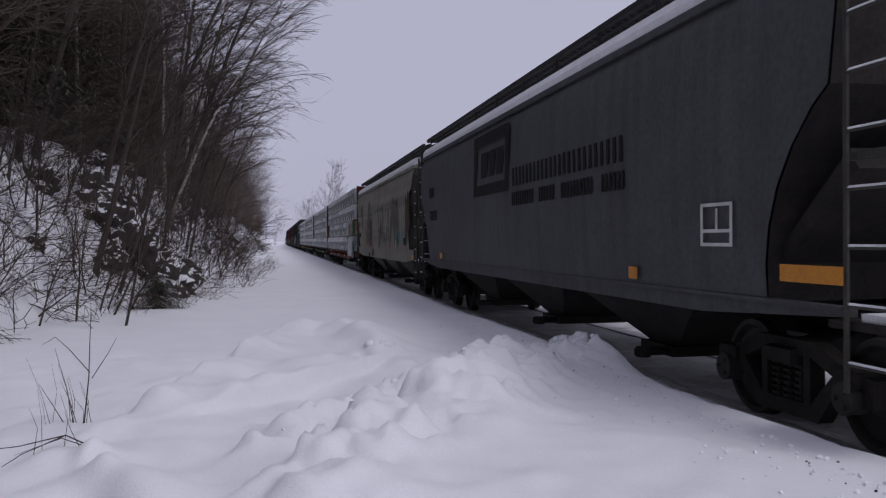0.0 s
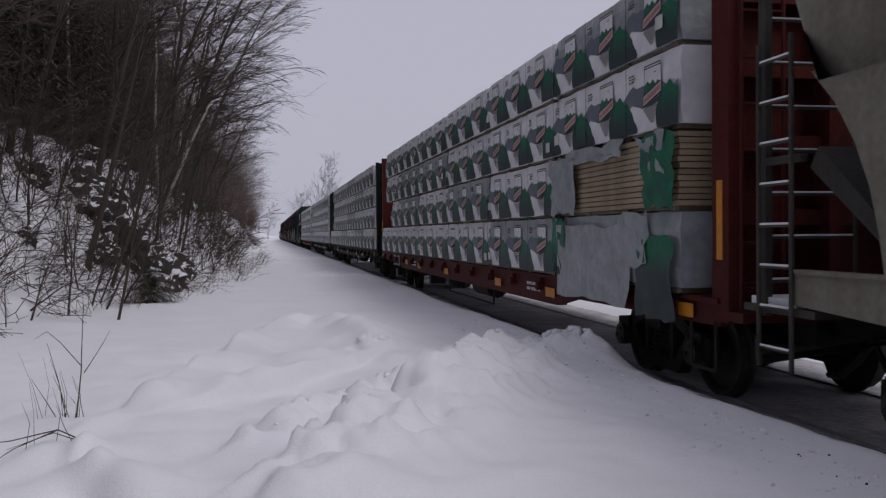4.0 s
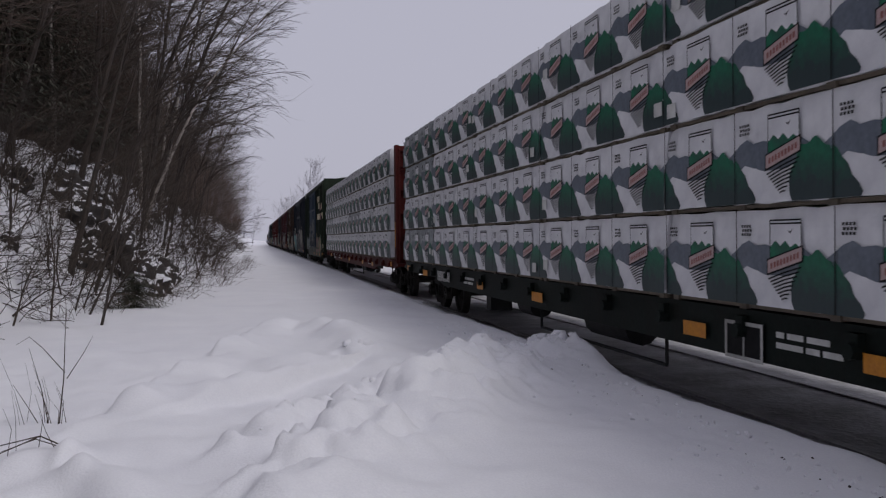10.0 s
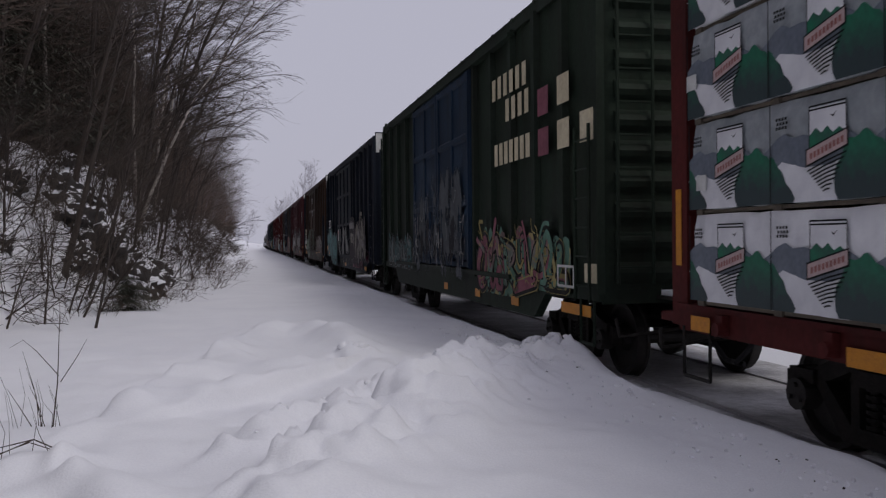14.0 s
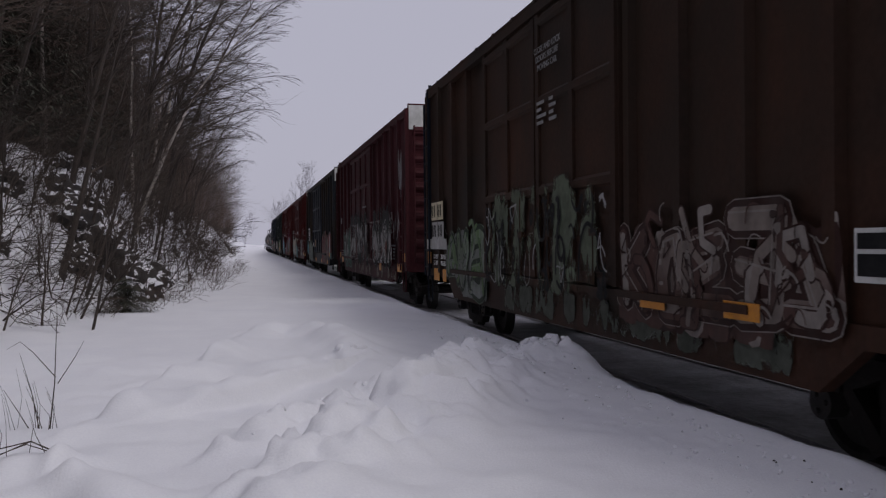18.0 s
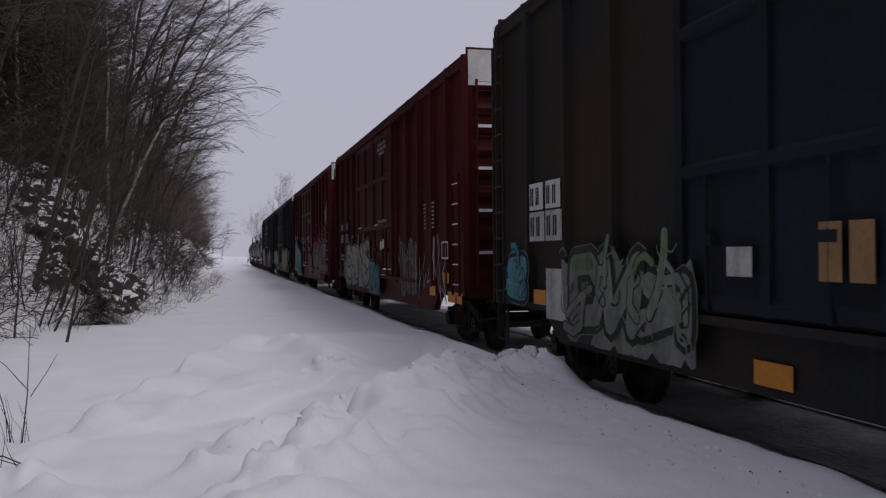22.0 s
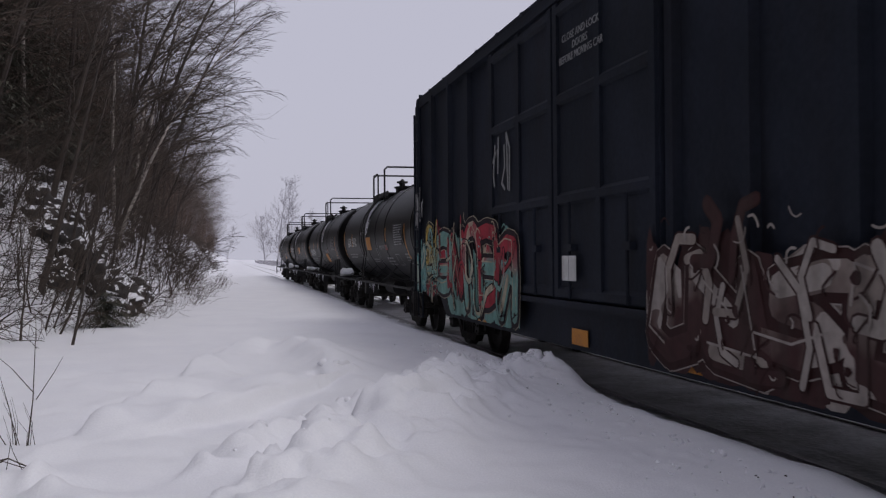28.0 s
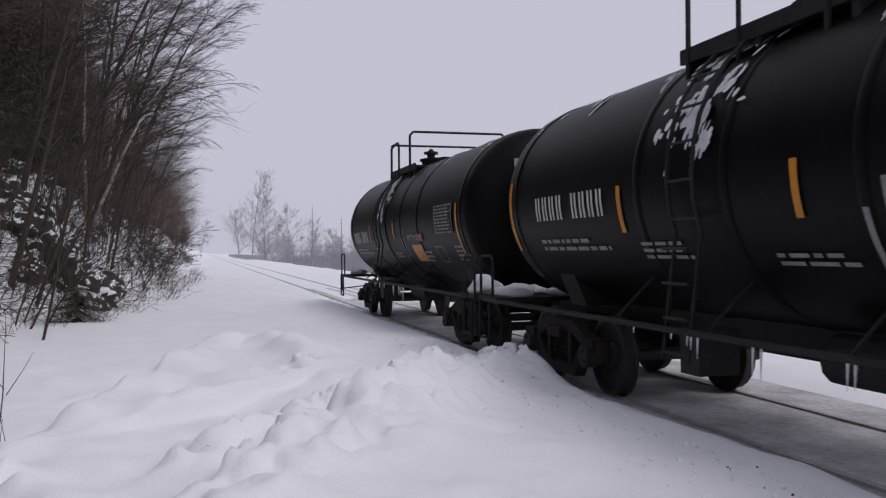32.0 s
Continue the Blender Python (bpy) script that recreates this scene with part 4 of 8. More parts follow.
def mark_bars(car, x, y, z, h, n, material, plate=None, name="reporting_mark", back=0.25, pitch=1.3):
    """Large initials and numbers as pairs of upright bars; y is the rear edge, the row runs forward."""
    w = h * 0.5
    if plate:
        bm = bmesh.new()
        decal(bm, x, y - n * w * pitch - w * 0.4, y + w * 0.4, z - h * back, z + h * (1 + back))
        part("mark_plate", bm, plate, car, "painted ground of the marks")
    for i in range(n):
        a = y - i * w * pitch
        bm = bmesh.new()
        decal(bm, x - 0.006, a - w * 0.28, a, z, z + h)
        decal(bm, x - 0.006, a - w * 0.85, a - w * 0.57, z, z + h)
        part(name, bm, material, car, "painted marks")


def livery(name, c, other=None, streak=0.5, rough=0.6, size=0.5, sc=(0.016, 0.012, 0.010)):
    """Weathered railcar paint, dull and streaked."""
    return mat(name, c, other, rough=rough, size=size, grain=18, bump=0.12, streak=streak, streak_colour=sc, spec=0.08)


# ---- centre-beam flat cars and their lumber ----
WRAP = mat("lumber_wrap", (0.77, 0.77, 0.79), (0.63, 0.63, 0.66), rough=0.5, size=2.2, grain=7, bump=0.6, streak=0.10, streak_colour=(0.2, 0.2, 0.2))
PRINT_SLATE = mat("slate_print", (0.11, 0.13, 0.165), (0.15, 0.175, 0.21), rough=0.5, size=4, bump=0.1)
PRINT_PINE = mat("bush_print", (0.012, 0.15, 0.080), (0.02, 0.11, 0.07), rough=0.5, size=7, bump=0.1, spec=0.3)


def shade_off(m, low, z0, z1):
    """The ink of a printed picture runs into a second colour towards its foot."""
    n, l = m.node_tree.nodes, m.node_tree.links
    co = n.new("ShaderNodeTexCoord")
    sep = n.new("ShaderNodeSeparateXYZ")
    l.new(co.outputs["Object"], sep.inputs[0])
    dots = n.new("ShaderNodeTexNoise")
    dots.inputs["Scale"].default_value, dots.inputs["Detail"].default_value = 14, 3
    l.new(co.outputs["Object"], dots.inputs["Vector"])
    add = n.new("ShaderNodeMath")
    add.operation = "MULTIPLY_ADD"
    add.inputs[1].default_value = 0.30
    l.new(dots.outputs[0], add.inputs[0])
    l.new(sep.outputs["Z"], add.inputs[2])
    ramp = n.new("ShaderNodeMapRange")
    ramp.inputs[1].default_value, ramp.inputs[2].default_value = z0 + 0.15, z1 + 0.15
    l.new(add.outputs[0], ramp.inputs[0])
    mix = n.new("ShaderNodeMix")
    mix.data_type = "RGBA"
    mix.inputs[6].default_value = (*low, 1)
    tone = [x for x in n if x.bl_idname == "ShaderNodeMix" and x.blend_type == "OVERLAY"][0]
    l.new(tone.outputs[2], mix.inputs[7])
    l.new(ramp.outputs[0], mix.inputs[0])
    l.new(mix.outputs[2], n["Principled BSDF"].inputs["Base Color"])


shade_off(PRINT_PINE, (0.030, 0.048, 0.052), 0.12, 0.36)
PRINT_LEAF = mat("leaf_print", (0.012, 0.16, 0.085), (0.028, 0.075, 0.06), rough=0.5, size=7, bump=0.1, spec=0.3)
PRINT_BANNER = mat("banner_print", (0.50, 0.37, 0.36), (0.44, 0.31, 0.30), rough=0.5, size=6, bump=0.05)
PRINT_RED = mat("red_print", (0.30, 0.10, 0.09), rough=0.5, size=6, bump=0.05)
PLANK = mat("sawn_lumber", (0.36, 0.28, 0.19), (0.22, 0.17, 0.11), rough=0.8, size=3, grain=30, bump=0.3)
# spacer wood coloured dark to stand for the shade between tiers
DUNNAGE = mat("weathered_spacers", (0.17, 0.14, 0.10), (0.09, 0.075, 0.06), rough=0.85, size=3, grain=30, bump=0.3)
INKS = [PRINT_SLATE, PRINT_PINE, PRINT_LEAF, PRINT_BANNER, PRINT_RED, BLACKINK, GREYINK]
PACK_L, PACK_H, TIER = 3.60, 0.735, 0.785


def motif(bm, y, x):
    """One printed picture, 1.2 m wide; y is its middle, the side faces -x; u runs forward."""
    def poly(pts, mi, lay):
        face(bm, [(x - 0.0012 * lay, y - u, v) for u, v in pts], mi)
    rng = random.Random(5)
    # ridge line of far hills
    ridge = [(-0.60, 0.42), (-0.52, 0.47), (-0.42, 0.50), (-0.33, 0.46), (-0.2, 0.47), (-0.05, 0.44), (0.12, 0.46), (0.26, 0.45), (0.36, 0.40), (0.44, 0.34), (0.60, 0.42)]
    poly([(-0.60, 0.22)] + ridge + [(0.60, 0.22)], 0, 2)
    poly([(-0.60, 0.0), (-0.60, 0.23), (-0.3, 0.23), (0.1, 0.23), (0.60, 0.23), (0.60, 0.0)], 7, 2)
    # white valley
    poly([(-0.60, 0.22), (-0.46, 0.26), (-0.18, 0.03), (0.14, 0.03), (0.18, 0.16), (0.28, 0.30), (0.10, 0.24), (-0.2, 0.24), (-0.45, 0.30)][::-1], 7, 3)
    poly([(-0.62, 0.25), (-0.30, 0.27), (-0.14, 0.20), (0.06, 0.17), (0.20, 0.22), (0.25, 0.0), (-0.20, 0.0)][::-1], 7, 3.5)
    # rounded leafy bush at both margins, bumpy along its top
    dome = [(0.40 + 0.27 * math.cos(q) * (1 + 0.05 * math.sin(7 * q)), 0.05 + 0.37 * max(0.0, math.sin(q)) ** 0.8 * (1 + 0.06 * math.sin(9 * q + 1))) for q in [math.pi * k / 22 for k in range(23)]]
    poly([(0.60, 0.0), (0.60, 0.36)] + [p for p in dome if p[0] < 0.595] + [(0.16, 0.0)], 1, 4.5)
    poly([(-0.60, 0.36), (-0.55, 0.33), (-0.50, 0.27), (-0.44, 0.22), (-0.40, 0.14), (-0.34, 0.09), (-0.30, 0.03), (-0.32, 0.0), (-0.60, 0.0)], 1, 4.5)
    # framed view with trees, banner and ripples
    poly([(-0.13, 0.64), (0.25, 0.64), (0.25, 0.40), (-0.13, 0.36)][::-1], 7, 6)
    poly([(-0.13, 0.34), (-0.13, 0.45), (-0.06, 0.50), (0.0, 0.46), (0.06, 0.50), (0.12, 0.45), (0.18, 0.48), (0.25, 0.44), (0.25, 0.40)][::-1], 2, 7)
    for a, b in (((-0.13, 0.65), (0.25, 0.65)), ((-0.13, 0.625), (0.25, 0.625))):
        poly([(a[0], a[1] - 0.006), (b[0], b[1] - 0.006), (b[0], b[1] + 0.006), (a[0], a[1] + 0.006)], 5, 8)
    for u in (-0.13, 0.25):
        poly([(u - 0.004, 0.36), (u + 0.004, 0.36), (u + 0.004, 0.65), (u - 0.004, 0.65)], 5, 8)
    poly([(0.09, 0.575), (0.12, 0.565), (0.16, 0.59), (0.12, 0.55)], 5, 8)
    poly([(-0.17, 0.235), (0.27, 0.345), (0.27, 0.47), (-0.17, 0.36)], 5, 8)
    poly([(-0.157, 0.252), (0.257, 0.357), (0.257, 0.455), (-0.157, 0.35)], 3, 9)
    for i in range(9):
        u = -0.12 + i * 0.04
        poly([(u, 0.285 + (u + 0.12) * 0.26), (u + 0.026, 0.292 + (u + 0.12) * 0.26), (u + 0.026, 0.335 + (u + 0.12) * 0.26), (u, 0.328 + (u + 0.12) * 0.26)], 4, 10)
    for i in range(8):
        v, half = 0.26 - i * 0.027, 0.20 * (1 - i / 8.5)
        tilt = 0.05 * (1 - i / 8)
        poly([(0.05 - half, v - tilt - 0.006), (0.05, v), (0.05 + half, v + tilt - 0.006), (0.05 + half, v + tilt + 0.006), (0.05, v + 0.012), (0.05 - half, v - tilt + 0.006)], 5, 8)
    for i in range(3):
        for k in range(4):
            u = -0.52 + 0.036 * k + 0.01 * (i % 2)
            poly([(u, 0.60 - i * 0.032), (u + 0.024, 0.60 - i * 0.032), (u + 0.026, 0.62 - i * 0.032), (u + 0.002, 0.622 - i * 0.032)], 5, 6)
    # dark seam of a strap
    poly([(-0.588, 0.0), (-0.576, 0.0), (-0.576, PACK_H), (-0.588, PACK_H)], 5, 11)


def pack_mesh(seed, x0, x1, length=3.60):
    """Wrapped bundle with slightly slack, wavy edges."""
    rng = random.Random(seed)
    bm = bmesh.new()
    ny, nz = round(length / 0.2), 5
    grid = {}
    for i in range(ny + 1):
        for k in range(nz + 1):
            y, z = -length / 2 + length * i / ny, PACK_H * k / nz
            e = (0.025 if k in (0, nz) else 0.0) + (0.025 if i in (0, ny) else 0.0) + rng.uniform(-0.004, 0.004)
            for x in (x0, x1):
                grid[i, k, x] = bm.verts.new((x + (e if x == x0 else -e), y * 0.992 + rng.uniform(-0.008, 0.008), z + rng.uniform(-0.009, 0.009)))
    for i in range(ny):
        for k in range(nz):
            bm.faces.new((grid[i, k, x0], grid[i, k + 1, x0], grid[i + 1, k + 1, x0], grid[i + 1, k, x0]))
            bm.faces.new((grid[i, k, x1], grid[i + 1, k, x1], grid[i + 1, k + 1, x1], grid[i, k + 1, x1]))
        bm.faces.new((grid[i, 0, x0], grid[i + 1, 0, x0], grid[i + 1, 0, x1], grid[i, 0, x1]))
        bm.faces.new((grid[i, nz, x0], grid[i, nz, x1], grid[i + 1, nz, x1], grid[i + 1, nz, x0]))
    for k in range(nz):
        bm.faces.new((grid[0, k, x0], grid[0, k, x1], grid[0, k + 1, x1], grid[0, k + 1, x0]))
        bm.faces.new((grid[ny, k, x0], grid[ny, k + 1, x0], grid[ny, k + 1, x1], grid[ny, k, x1]))
    return bm


PACK_X0, PACK_X1 = -1.60, -0.22
PRINTED = {}


def print_mesh(cut):
    """The printed pictures of one bundle; cut moves them along."""
    if cut in PRINTED:
        return PRINTED[cut]
    bm = bmesh.new()
    motif(bm, 0, PACK_X0 - 0.008)
    me = bpy.data.meshes.new("printed_picture")
    bm.to_mesh(me)
    bm.free()
    for m in INKS + [WRAP]:
        me.materials.append(m)
    PRINTED[cut] = me
    return me


def lumber_pack(s, tier, seed, near=True, shift=0.0, n=3, torn=None):
    """A wrapped bundle, n pictures long, on a centre-beam car, at its place along the train."""
    z = 1.16 + tier * TIER
    label = "white wrapped lumber bundle printed with green hills" if near else "white wrapped lumber bundle strapped on the car"
    if torn:
        label = "lumber bundle with torn wrapping and bare yellow boards"
    ob = tagged(new("lumber_pack"), label, "lumber", "lumber packs on the flat cars")
    ob.location = (TRACK_X + shift, s - travelled(0), z)
    ob["s"] = s
    FLEET.append((ob, s))
    length = 1.2 * n
    rng = random.Random(seed * 3 + 1)

    def shared(key, make, material, label=""):
        if key not in WRAPS:
            WRAPS[key] = part(key[0], make(), material, ob, label)
            return WRAPS[key]
        return again(WRAPS[key], parent=ob)
    if not near:
        shared(("wrapper", "far", n), lambda: pack_mesh(9, 0.22, 1.58, length), WRAP)
        return ob

    def spacers():
        bm = bmesh.new()
        for i in range(n + 1):
            y = -length / 2 + 0.12 + (length - 0.24) * i / n
            box(bm, PACK_X0 + 0.02, PACK_X1, y - 0.05, y + 0.05, -0.047, -0.002)
        box(bm, PACK_X0 + 0.04, PACK_X0 + 0.08, -length / 2 + 0.05, length / 2 - 0.05, -0.035, -0.006)
        return bm
    shared(("dunnage", n), spacers, DUNNAGE, "sawn wooden spacers")
    if torn == "boards":
        for i in range(12):
            def board():
                bm = bmesh.new()
                box(bm, PACK_X0 + 0.03, PACK_X1, -length / 2 + 0.03, length / 2 - 0.03, 0.002, 0.052)
                return bm
            o = shared(("board", n), board, PLANK)
            o.location = (rng.uniform(-0.012, 0.012), rng.uniform(-0.02, 0.02), 0.06 * i)
    else:
        k = seed % 5
        shared(("wrapper", k, n), lambda: pack_mesh(k + 10 * n, PACK_X0, PACK_X1, length), WRAP if not torn else PLASTIC)
    if torn:
        flaps = [(0.9, 1.8, 0.0, 0.72, PLASTIC), (-1.8, -1.15, 0.0, 0.73, PRINT_LEAF), (-1.6, -1.0, 0.35, 0.74, PLASTIC), (-0.6, 1.5, 0.58, 0.76, PLASTIC)] if torn == "boards" else \
                [(-0.7, 1.6, -0.25, 0.62, PLASTIC), (-1.75, -0.9, -0.3, 0.5, PRINT_PINE), (-1.2, -0.4, 0.2, 0.74, PLASTIC), (1.3, 1.8, 0.0, 0.74, PRINT_PINE)]
        for a, b, lo, hi, m in flaps:
            bm = bmesh.new()
            nx, nz = 7, 5
            v = [[bm.verts.new((PACK_X0 - 0.035 + rng.uniform(-0.03, 0.015), a + (b - a) * i / nx + rng.uniform(-0.06, 0.06), lo + (hi - lo) * j / nz + rng.uniform(-0.05, 0.03))) for j in range(nz + 1)] for i in range(nx + 1)]
            for i in range(nx):
                for j in range(nz):
                    bm.faces.new((v[i][j], v[i + 1][j], v[i + 1][j + 1], v[i][j + 1]))
            part("torn_flap", bm, m, ob, "loose crumpled wrapping", smooth=True)
        return ob
    for i in range(n):
        p = new("printed_picture", print_mesh(0))
        p.parent, p.location = ob, (0, -length / 2 + 0.6 + 1.2 * i, 0)

    def tag():
        bm = bmesh.new()
        decal(bm, PACK_X0 - 0.03, -0.08, 0.08, 0.0, 0.13)
        return bm
    t = shared(("paper_tag",), tag, WHITE)
    t.location = (0, rng.choice((-1, 1)) * rng.uniform(0.4, 0.47) * length, rng.uniform(0.03, 0.25))
    return ob


PLASTIC = mat("crumpled_plastic", (0.34, 0.36, 0.38), (0.22, 0.25, 0.26), rough=0.35, size=3, grain=9, bump=0.8)
WRAPS = {}


def centerbeam(label, s0, s1, paint, seed, missing={}, marks=WHITE, plate=None, words="CAUTION", ripped=False):
    car = railcar("centerbeam_flatcar", label, s0, s1)
    L = s1 - s0
    y0, y1 = -L / 2, L / 2
    # deck and side sills
    bm = bmesh.new()
    box(bm, -1.45, 1.45, y0 + 0.2, y1 - 0.2, 1.0, 1.10)
    part("deck", bm, paint, car)
    for s in (-1, 1):
        bm = bmesh.new()
        x = s * 1.50
        prism(bm, [(y0 + 0.02, 1.105), (y0 + 0.02, 0.86), (y0 + 3.6, 0.84), (y0 + 4.4, 0.70), (y1 - 4.4, 0.70), (y1 - 3.6, 0.84), (y1 - 0.02, 0.86), (y1 - 0.02, 1.105)], "x", *sorted((x, x - s * 0.05)))
        box(bm, min(x, x - s * 0.14), max(x, x - s * 0.14), y0 + 4.4, y1 - 4.4, 0.70, 0.74)
        box(bm, min(x + s * 0.03, x - s * 0.1), max(x + s * 0.03, x - s * 0.1), y0 + 0.02, y1 - 0.02, 1.06, 1.104)
        part("side_sill", bm, paint, car)
    for i in range(16):
        y = y0 + 0.8 + (L - 1.6) * i / 15
        bm = bmesh.new()
        box(bm, -1.56, -1.49, y - 0.05, y + 0.05, 0.88, 1.05)
        rod(bm, (-1.60, y, 0.93), (-1.52, y, 0.93), 0.06, 8)
        part("load_winch", bm, paint, car)
    # centre beam with posts and diagonals
    bm = bmesh.new()
    box(bm, -0.16, 0.16, y0 + 0.16, y1 - 0.16, 4.12, 4.30)
    beam = part("centre_beam", bm, paint, car)
    for i in range(12):
        y = y0 + 0.6 + (L - 1.2) * i / 11
        bm = bmesh.new()
        box(bm, -0.12, 0.12, y - 0.09, y + 0.09, 1.10, 4.12)
        part("beam_post", bm, paint, beam)
    for a, b in ((y0 + 0.16, y0 + 1.9), (y1 - 1.9, y1 - 0.16)):
        bm = bmesh.new()
        box(bm, -0.10, 0.10, a, b, 1.10, 4.12)
        part("beam_web", bm, paint, beam)
    # bulkheads
    for y, s in ((y0, 1), (y1, -1)):
        bm = bmesh.new()
        ya, yb = sorted((y + s * 0.12, y + s * 0.16))
        box(bm, -1.5, 1.5, ya, yb, 0.9, 4.30)
        bulk = part("bulkhead", bm, paint, car)
        for x in (-1.5, -0.52, 0.42, 1.4):
            bm = bmesh.new()
            box(bm, x, x + 0.1, *sorted((y - s * 0.12, y + s * 0.122)), 0.9, 4.302)
            part("bulkhead_post", bm, paint, bulk)
        for z in (1.1, 1.75, 2.4, 3.05, 3.7, 4.14):
            bm = bmesh.new()
            box(bm, -1.4, 1.4, *sorted((y - s * 0.05, y + s * 0.122)), z, z + 0.14)
            part("bulkhead_rib", bm, paint, bulk)
        bm = bmesh.new()
        pipe(bm, [(-1.2, y + s * 0.15, 4.30), (-1.18, y + s * 0.15, 4.40), (-0.3, y + s * 0.15, 4.40), (-0.28, y + s * 0.15, 4.30)], 0.016)
        part("grab_iron", bm, STEEL_BLACK, bulk)
        bm = bmesh.new()
        decal(bm, -1.505, y + s * 0.02 - 0.05, y + s * 0.02 + 0.05, 1.45, 2.15)
        part("reflector", bm, ORANGE, bulk, "orange reflective strip")
        ladder(car, -1.2, y - s * 0.16, 1.0, 4.2, 0.4, 8, paint, "y", snow=False)
        bm = bmesh.new()
        box(bm, -1.5, 1.5, *sorted((y, y - s * 0.35)), 0.92, 1.0)
        part("end_sill", bm, paint, car)
        bm = bmesh.new()
        pipe(bm, [(-1.5, y + s * 0.1, 0.9), (-1.5, y + s * 0.1, 0.45), (-1.5, y + s * 0.55, 0.45), (-1.5, y + s * 0.55, 0.9)], 0.018)
        part("stirrup_step", bm, STEEL_DARK, car)
    # rear bulkhead's inner face carries the loading words
    yy = y1 - 0.165
    lettering("warning_words", "LOADING AND UNLOADING\nINSTRUCTIONS", 0.083, on_end(-0.82, yy, 3.41), GREYINK, car)
    lettering("warning_words", words, 0.13, on_end(-0.82, yy, 3.12), GREYINK, car)
    lettering("warning_words", "CAR MAY FALL OVER", 0.092, on_end(-0.82, yy, 2.40), GREYINK, car)
    bm = bmesh.new()
    for i in range(4):
        box(bm, -1.18 + 0.05 * i, -0.46 - 0.04 * i, yy - 0.004, yy, 2.34 - i * 0.045, 2.352 - i * 0.045)
    for k in range(6):
        face(bm, [(-0.86 + 0.02 * k + u, yy - 0.004, 2.58 + 0.07 * k + v) for u, v in ((0, 0), (0.12, -0.02), (0.125, 0.012), (0.005, 0.035))])
    for u in (0.0, 0.11):
        face(bm, [(-0.87 + u, yy - 0.006, 2.56), (-0.85 + u, yy - 0.006, 2.55), (-0.74 + u, yy - 0.006, 2.99), (-0.76 + u, yy - 0.006, 3.0)])
    box(bm, -0.96, -0.68, yy - 0.004, yy, 2.52, 2.535)
    part("warning_picture", bm, GREYINK, car, "stencilled picture of a tipping car and lines of text")
    rng = random.Random(seed)
    bm = bmesh.new()
    for zc in (3.6, 3.1, 2.6, 2.2):
        bars(bm, -0.126, y1 - 1.75, y1 - 0.3, zc - 0.2, zc + 0.18, 5, gap=0.6, rng=rng)
    part("stencilled_data", bm, GREYINK, car, "lines of stencilled text")
    # sill markings
    mark_bars(car, -1.535, y1 - 2.9 if plate else y1 - 4.0, 0.80, 0.20, 9, marks if plate is None else BLACKINK, plate)
    reflectors(car, -1.535, [(y1 - 0.45, 0.88, 0.32), (y1 - 2.6 if not plate else y1 - 5.4, 0.84, 0.5), (y1 - 7.5, 0.80, 0.4), (0.4, 0.80, 0.45), (-4.0, 0.80, 0.4), (y0 + 4.6, 0.80, 0.4), (y0 + 0.6, 0.9, 0.3)])
    bm = bmesh.new()
    bars(bm, -1.506, y0 + 5.0, y0 + 5.8, 0.84, 1.0, 2, rng=rng)
    bars(bm, -1.506, y1 - 7.0, y1 - 6.2, 0.84, 1.0, 2, rng=rng)
    part("stencilled_data", bm, marks, car, "small stencilled data lines")
    if paint is FOREST:
        bm = bmesh.new()
        decal(bm, -1.52, -5.05, -4.5, 0.69, 1.0, 1)
        for a, b, lo, hi in ((-5.05, -5.02, 0.69, 1.0), (-4.53, -4.5, 0.69, 1.0), (-5.02, -4.53, 0.69, 0.72), (-5.02, -4.53, 0.97, 1.0), (-4.79, -4.77, 0.72, 0.97)):
            decal(bm, -1.526, a, b, lo, hi)
        part("data_box", bm, [PALE, BLACKINK], car, "white outlined data plate on the sill")
    # gear below the deck
    bm = bmesh.new()
    box(bm, -0.35, 0.35, y0 + 0.3, y1 - 0.3, 0.62, 1.0)
    for i in range(9):
        y = y0 + 2 + (L - 4) * i / 8
        box(bm, -1.45, 1.45, y - 0.06, y + 0.06, 0.84, 1.0)
    part("underframe", bm, STEEL_DARK, car)
    bm = bmesh.new()
    rod(bm, (-0.9, -1.6, 0.62), (-0.9, -0.3, 0.62), 0.22, 12)
    part("air_reservoir", bm, STEEL_BLACK, car)
    bm = bmesh.new()
    rod(bm, (-0.85, 2.2, 0.6), (-0.85, 2.9, 0.6), 0.2, 12)
    part("brake_cylinder", bm, STEEL_BLACK, car)
    bm = bmesh.new()
    box(bm, -1.2, -0.8, 4.0, 4.3, 0.38, 0.8)
    part("brake_valve", bm, STEEL_BLACK, car)
    bm = bmesh.new()
    pipe(bm, [(-1.4, -3.2, 0.72), (-1.4, -3.2, 0.42), (-1.4, 0.6, 0.42), (-1.4, 0.6, 0.72)], 0.02)
    part("brake_pipe", bm, STEEL_BLACK, car)
    add_trucks(car, L / 2 - 2.15)
    coupler_parts(car, y0 - 0.35, y1 + 0.35)
    # the load
    rng = random.Random(seed)
    first = s0 + 0.34 + (L - 0.68 - 6 * PACK_L) / 2
    for tier in range(4):
        y = first
        for i, n in enumerate(missing.get(tier, (3,) * 6)):
            torn = None if not (ripped and i == 0 and tier < 2) else ("sheet", "boards")[tier]
            lumber_pack(y + 0.6 * n, tier, rng.randint(0, 999), True, rng.uniform(-0.015, 0.015), n, torn)
            lumber_pack(y + 0.6 * n, tier, 9, False, 0, n)
            y += 1.2 * n
    return car


# ---- covered hoppers ----
ENDGRIME = mat("grimy_end_steel", (0.046, 0.043, 0.035), (0.024, 0.021, 0.018), rough=0.75, size=2.5, grain=30, bump=0.3, streak=0.5)


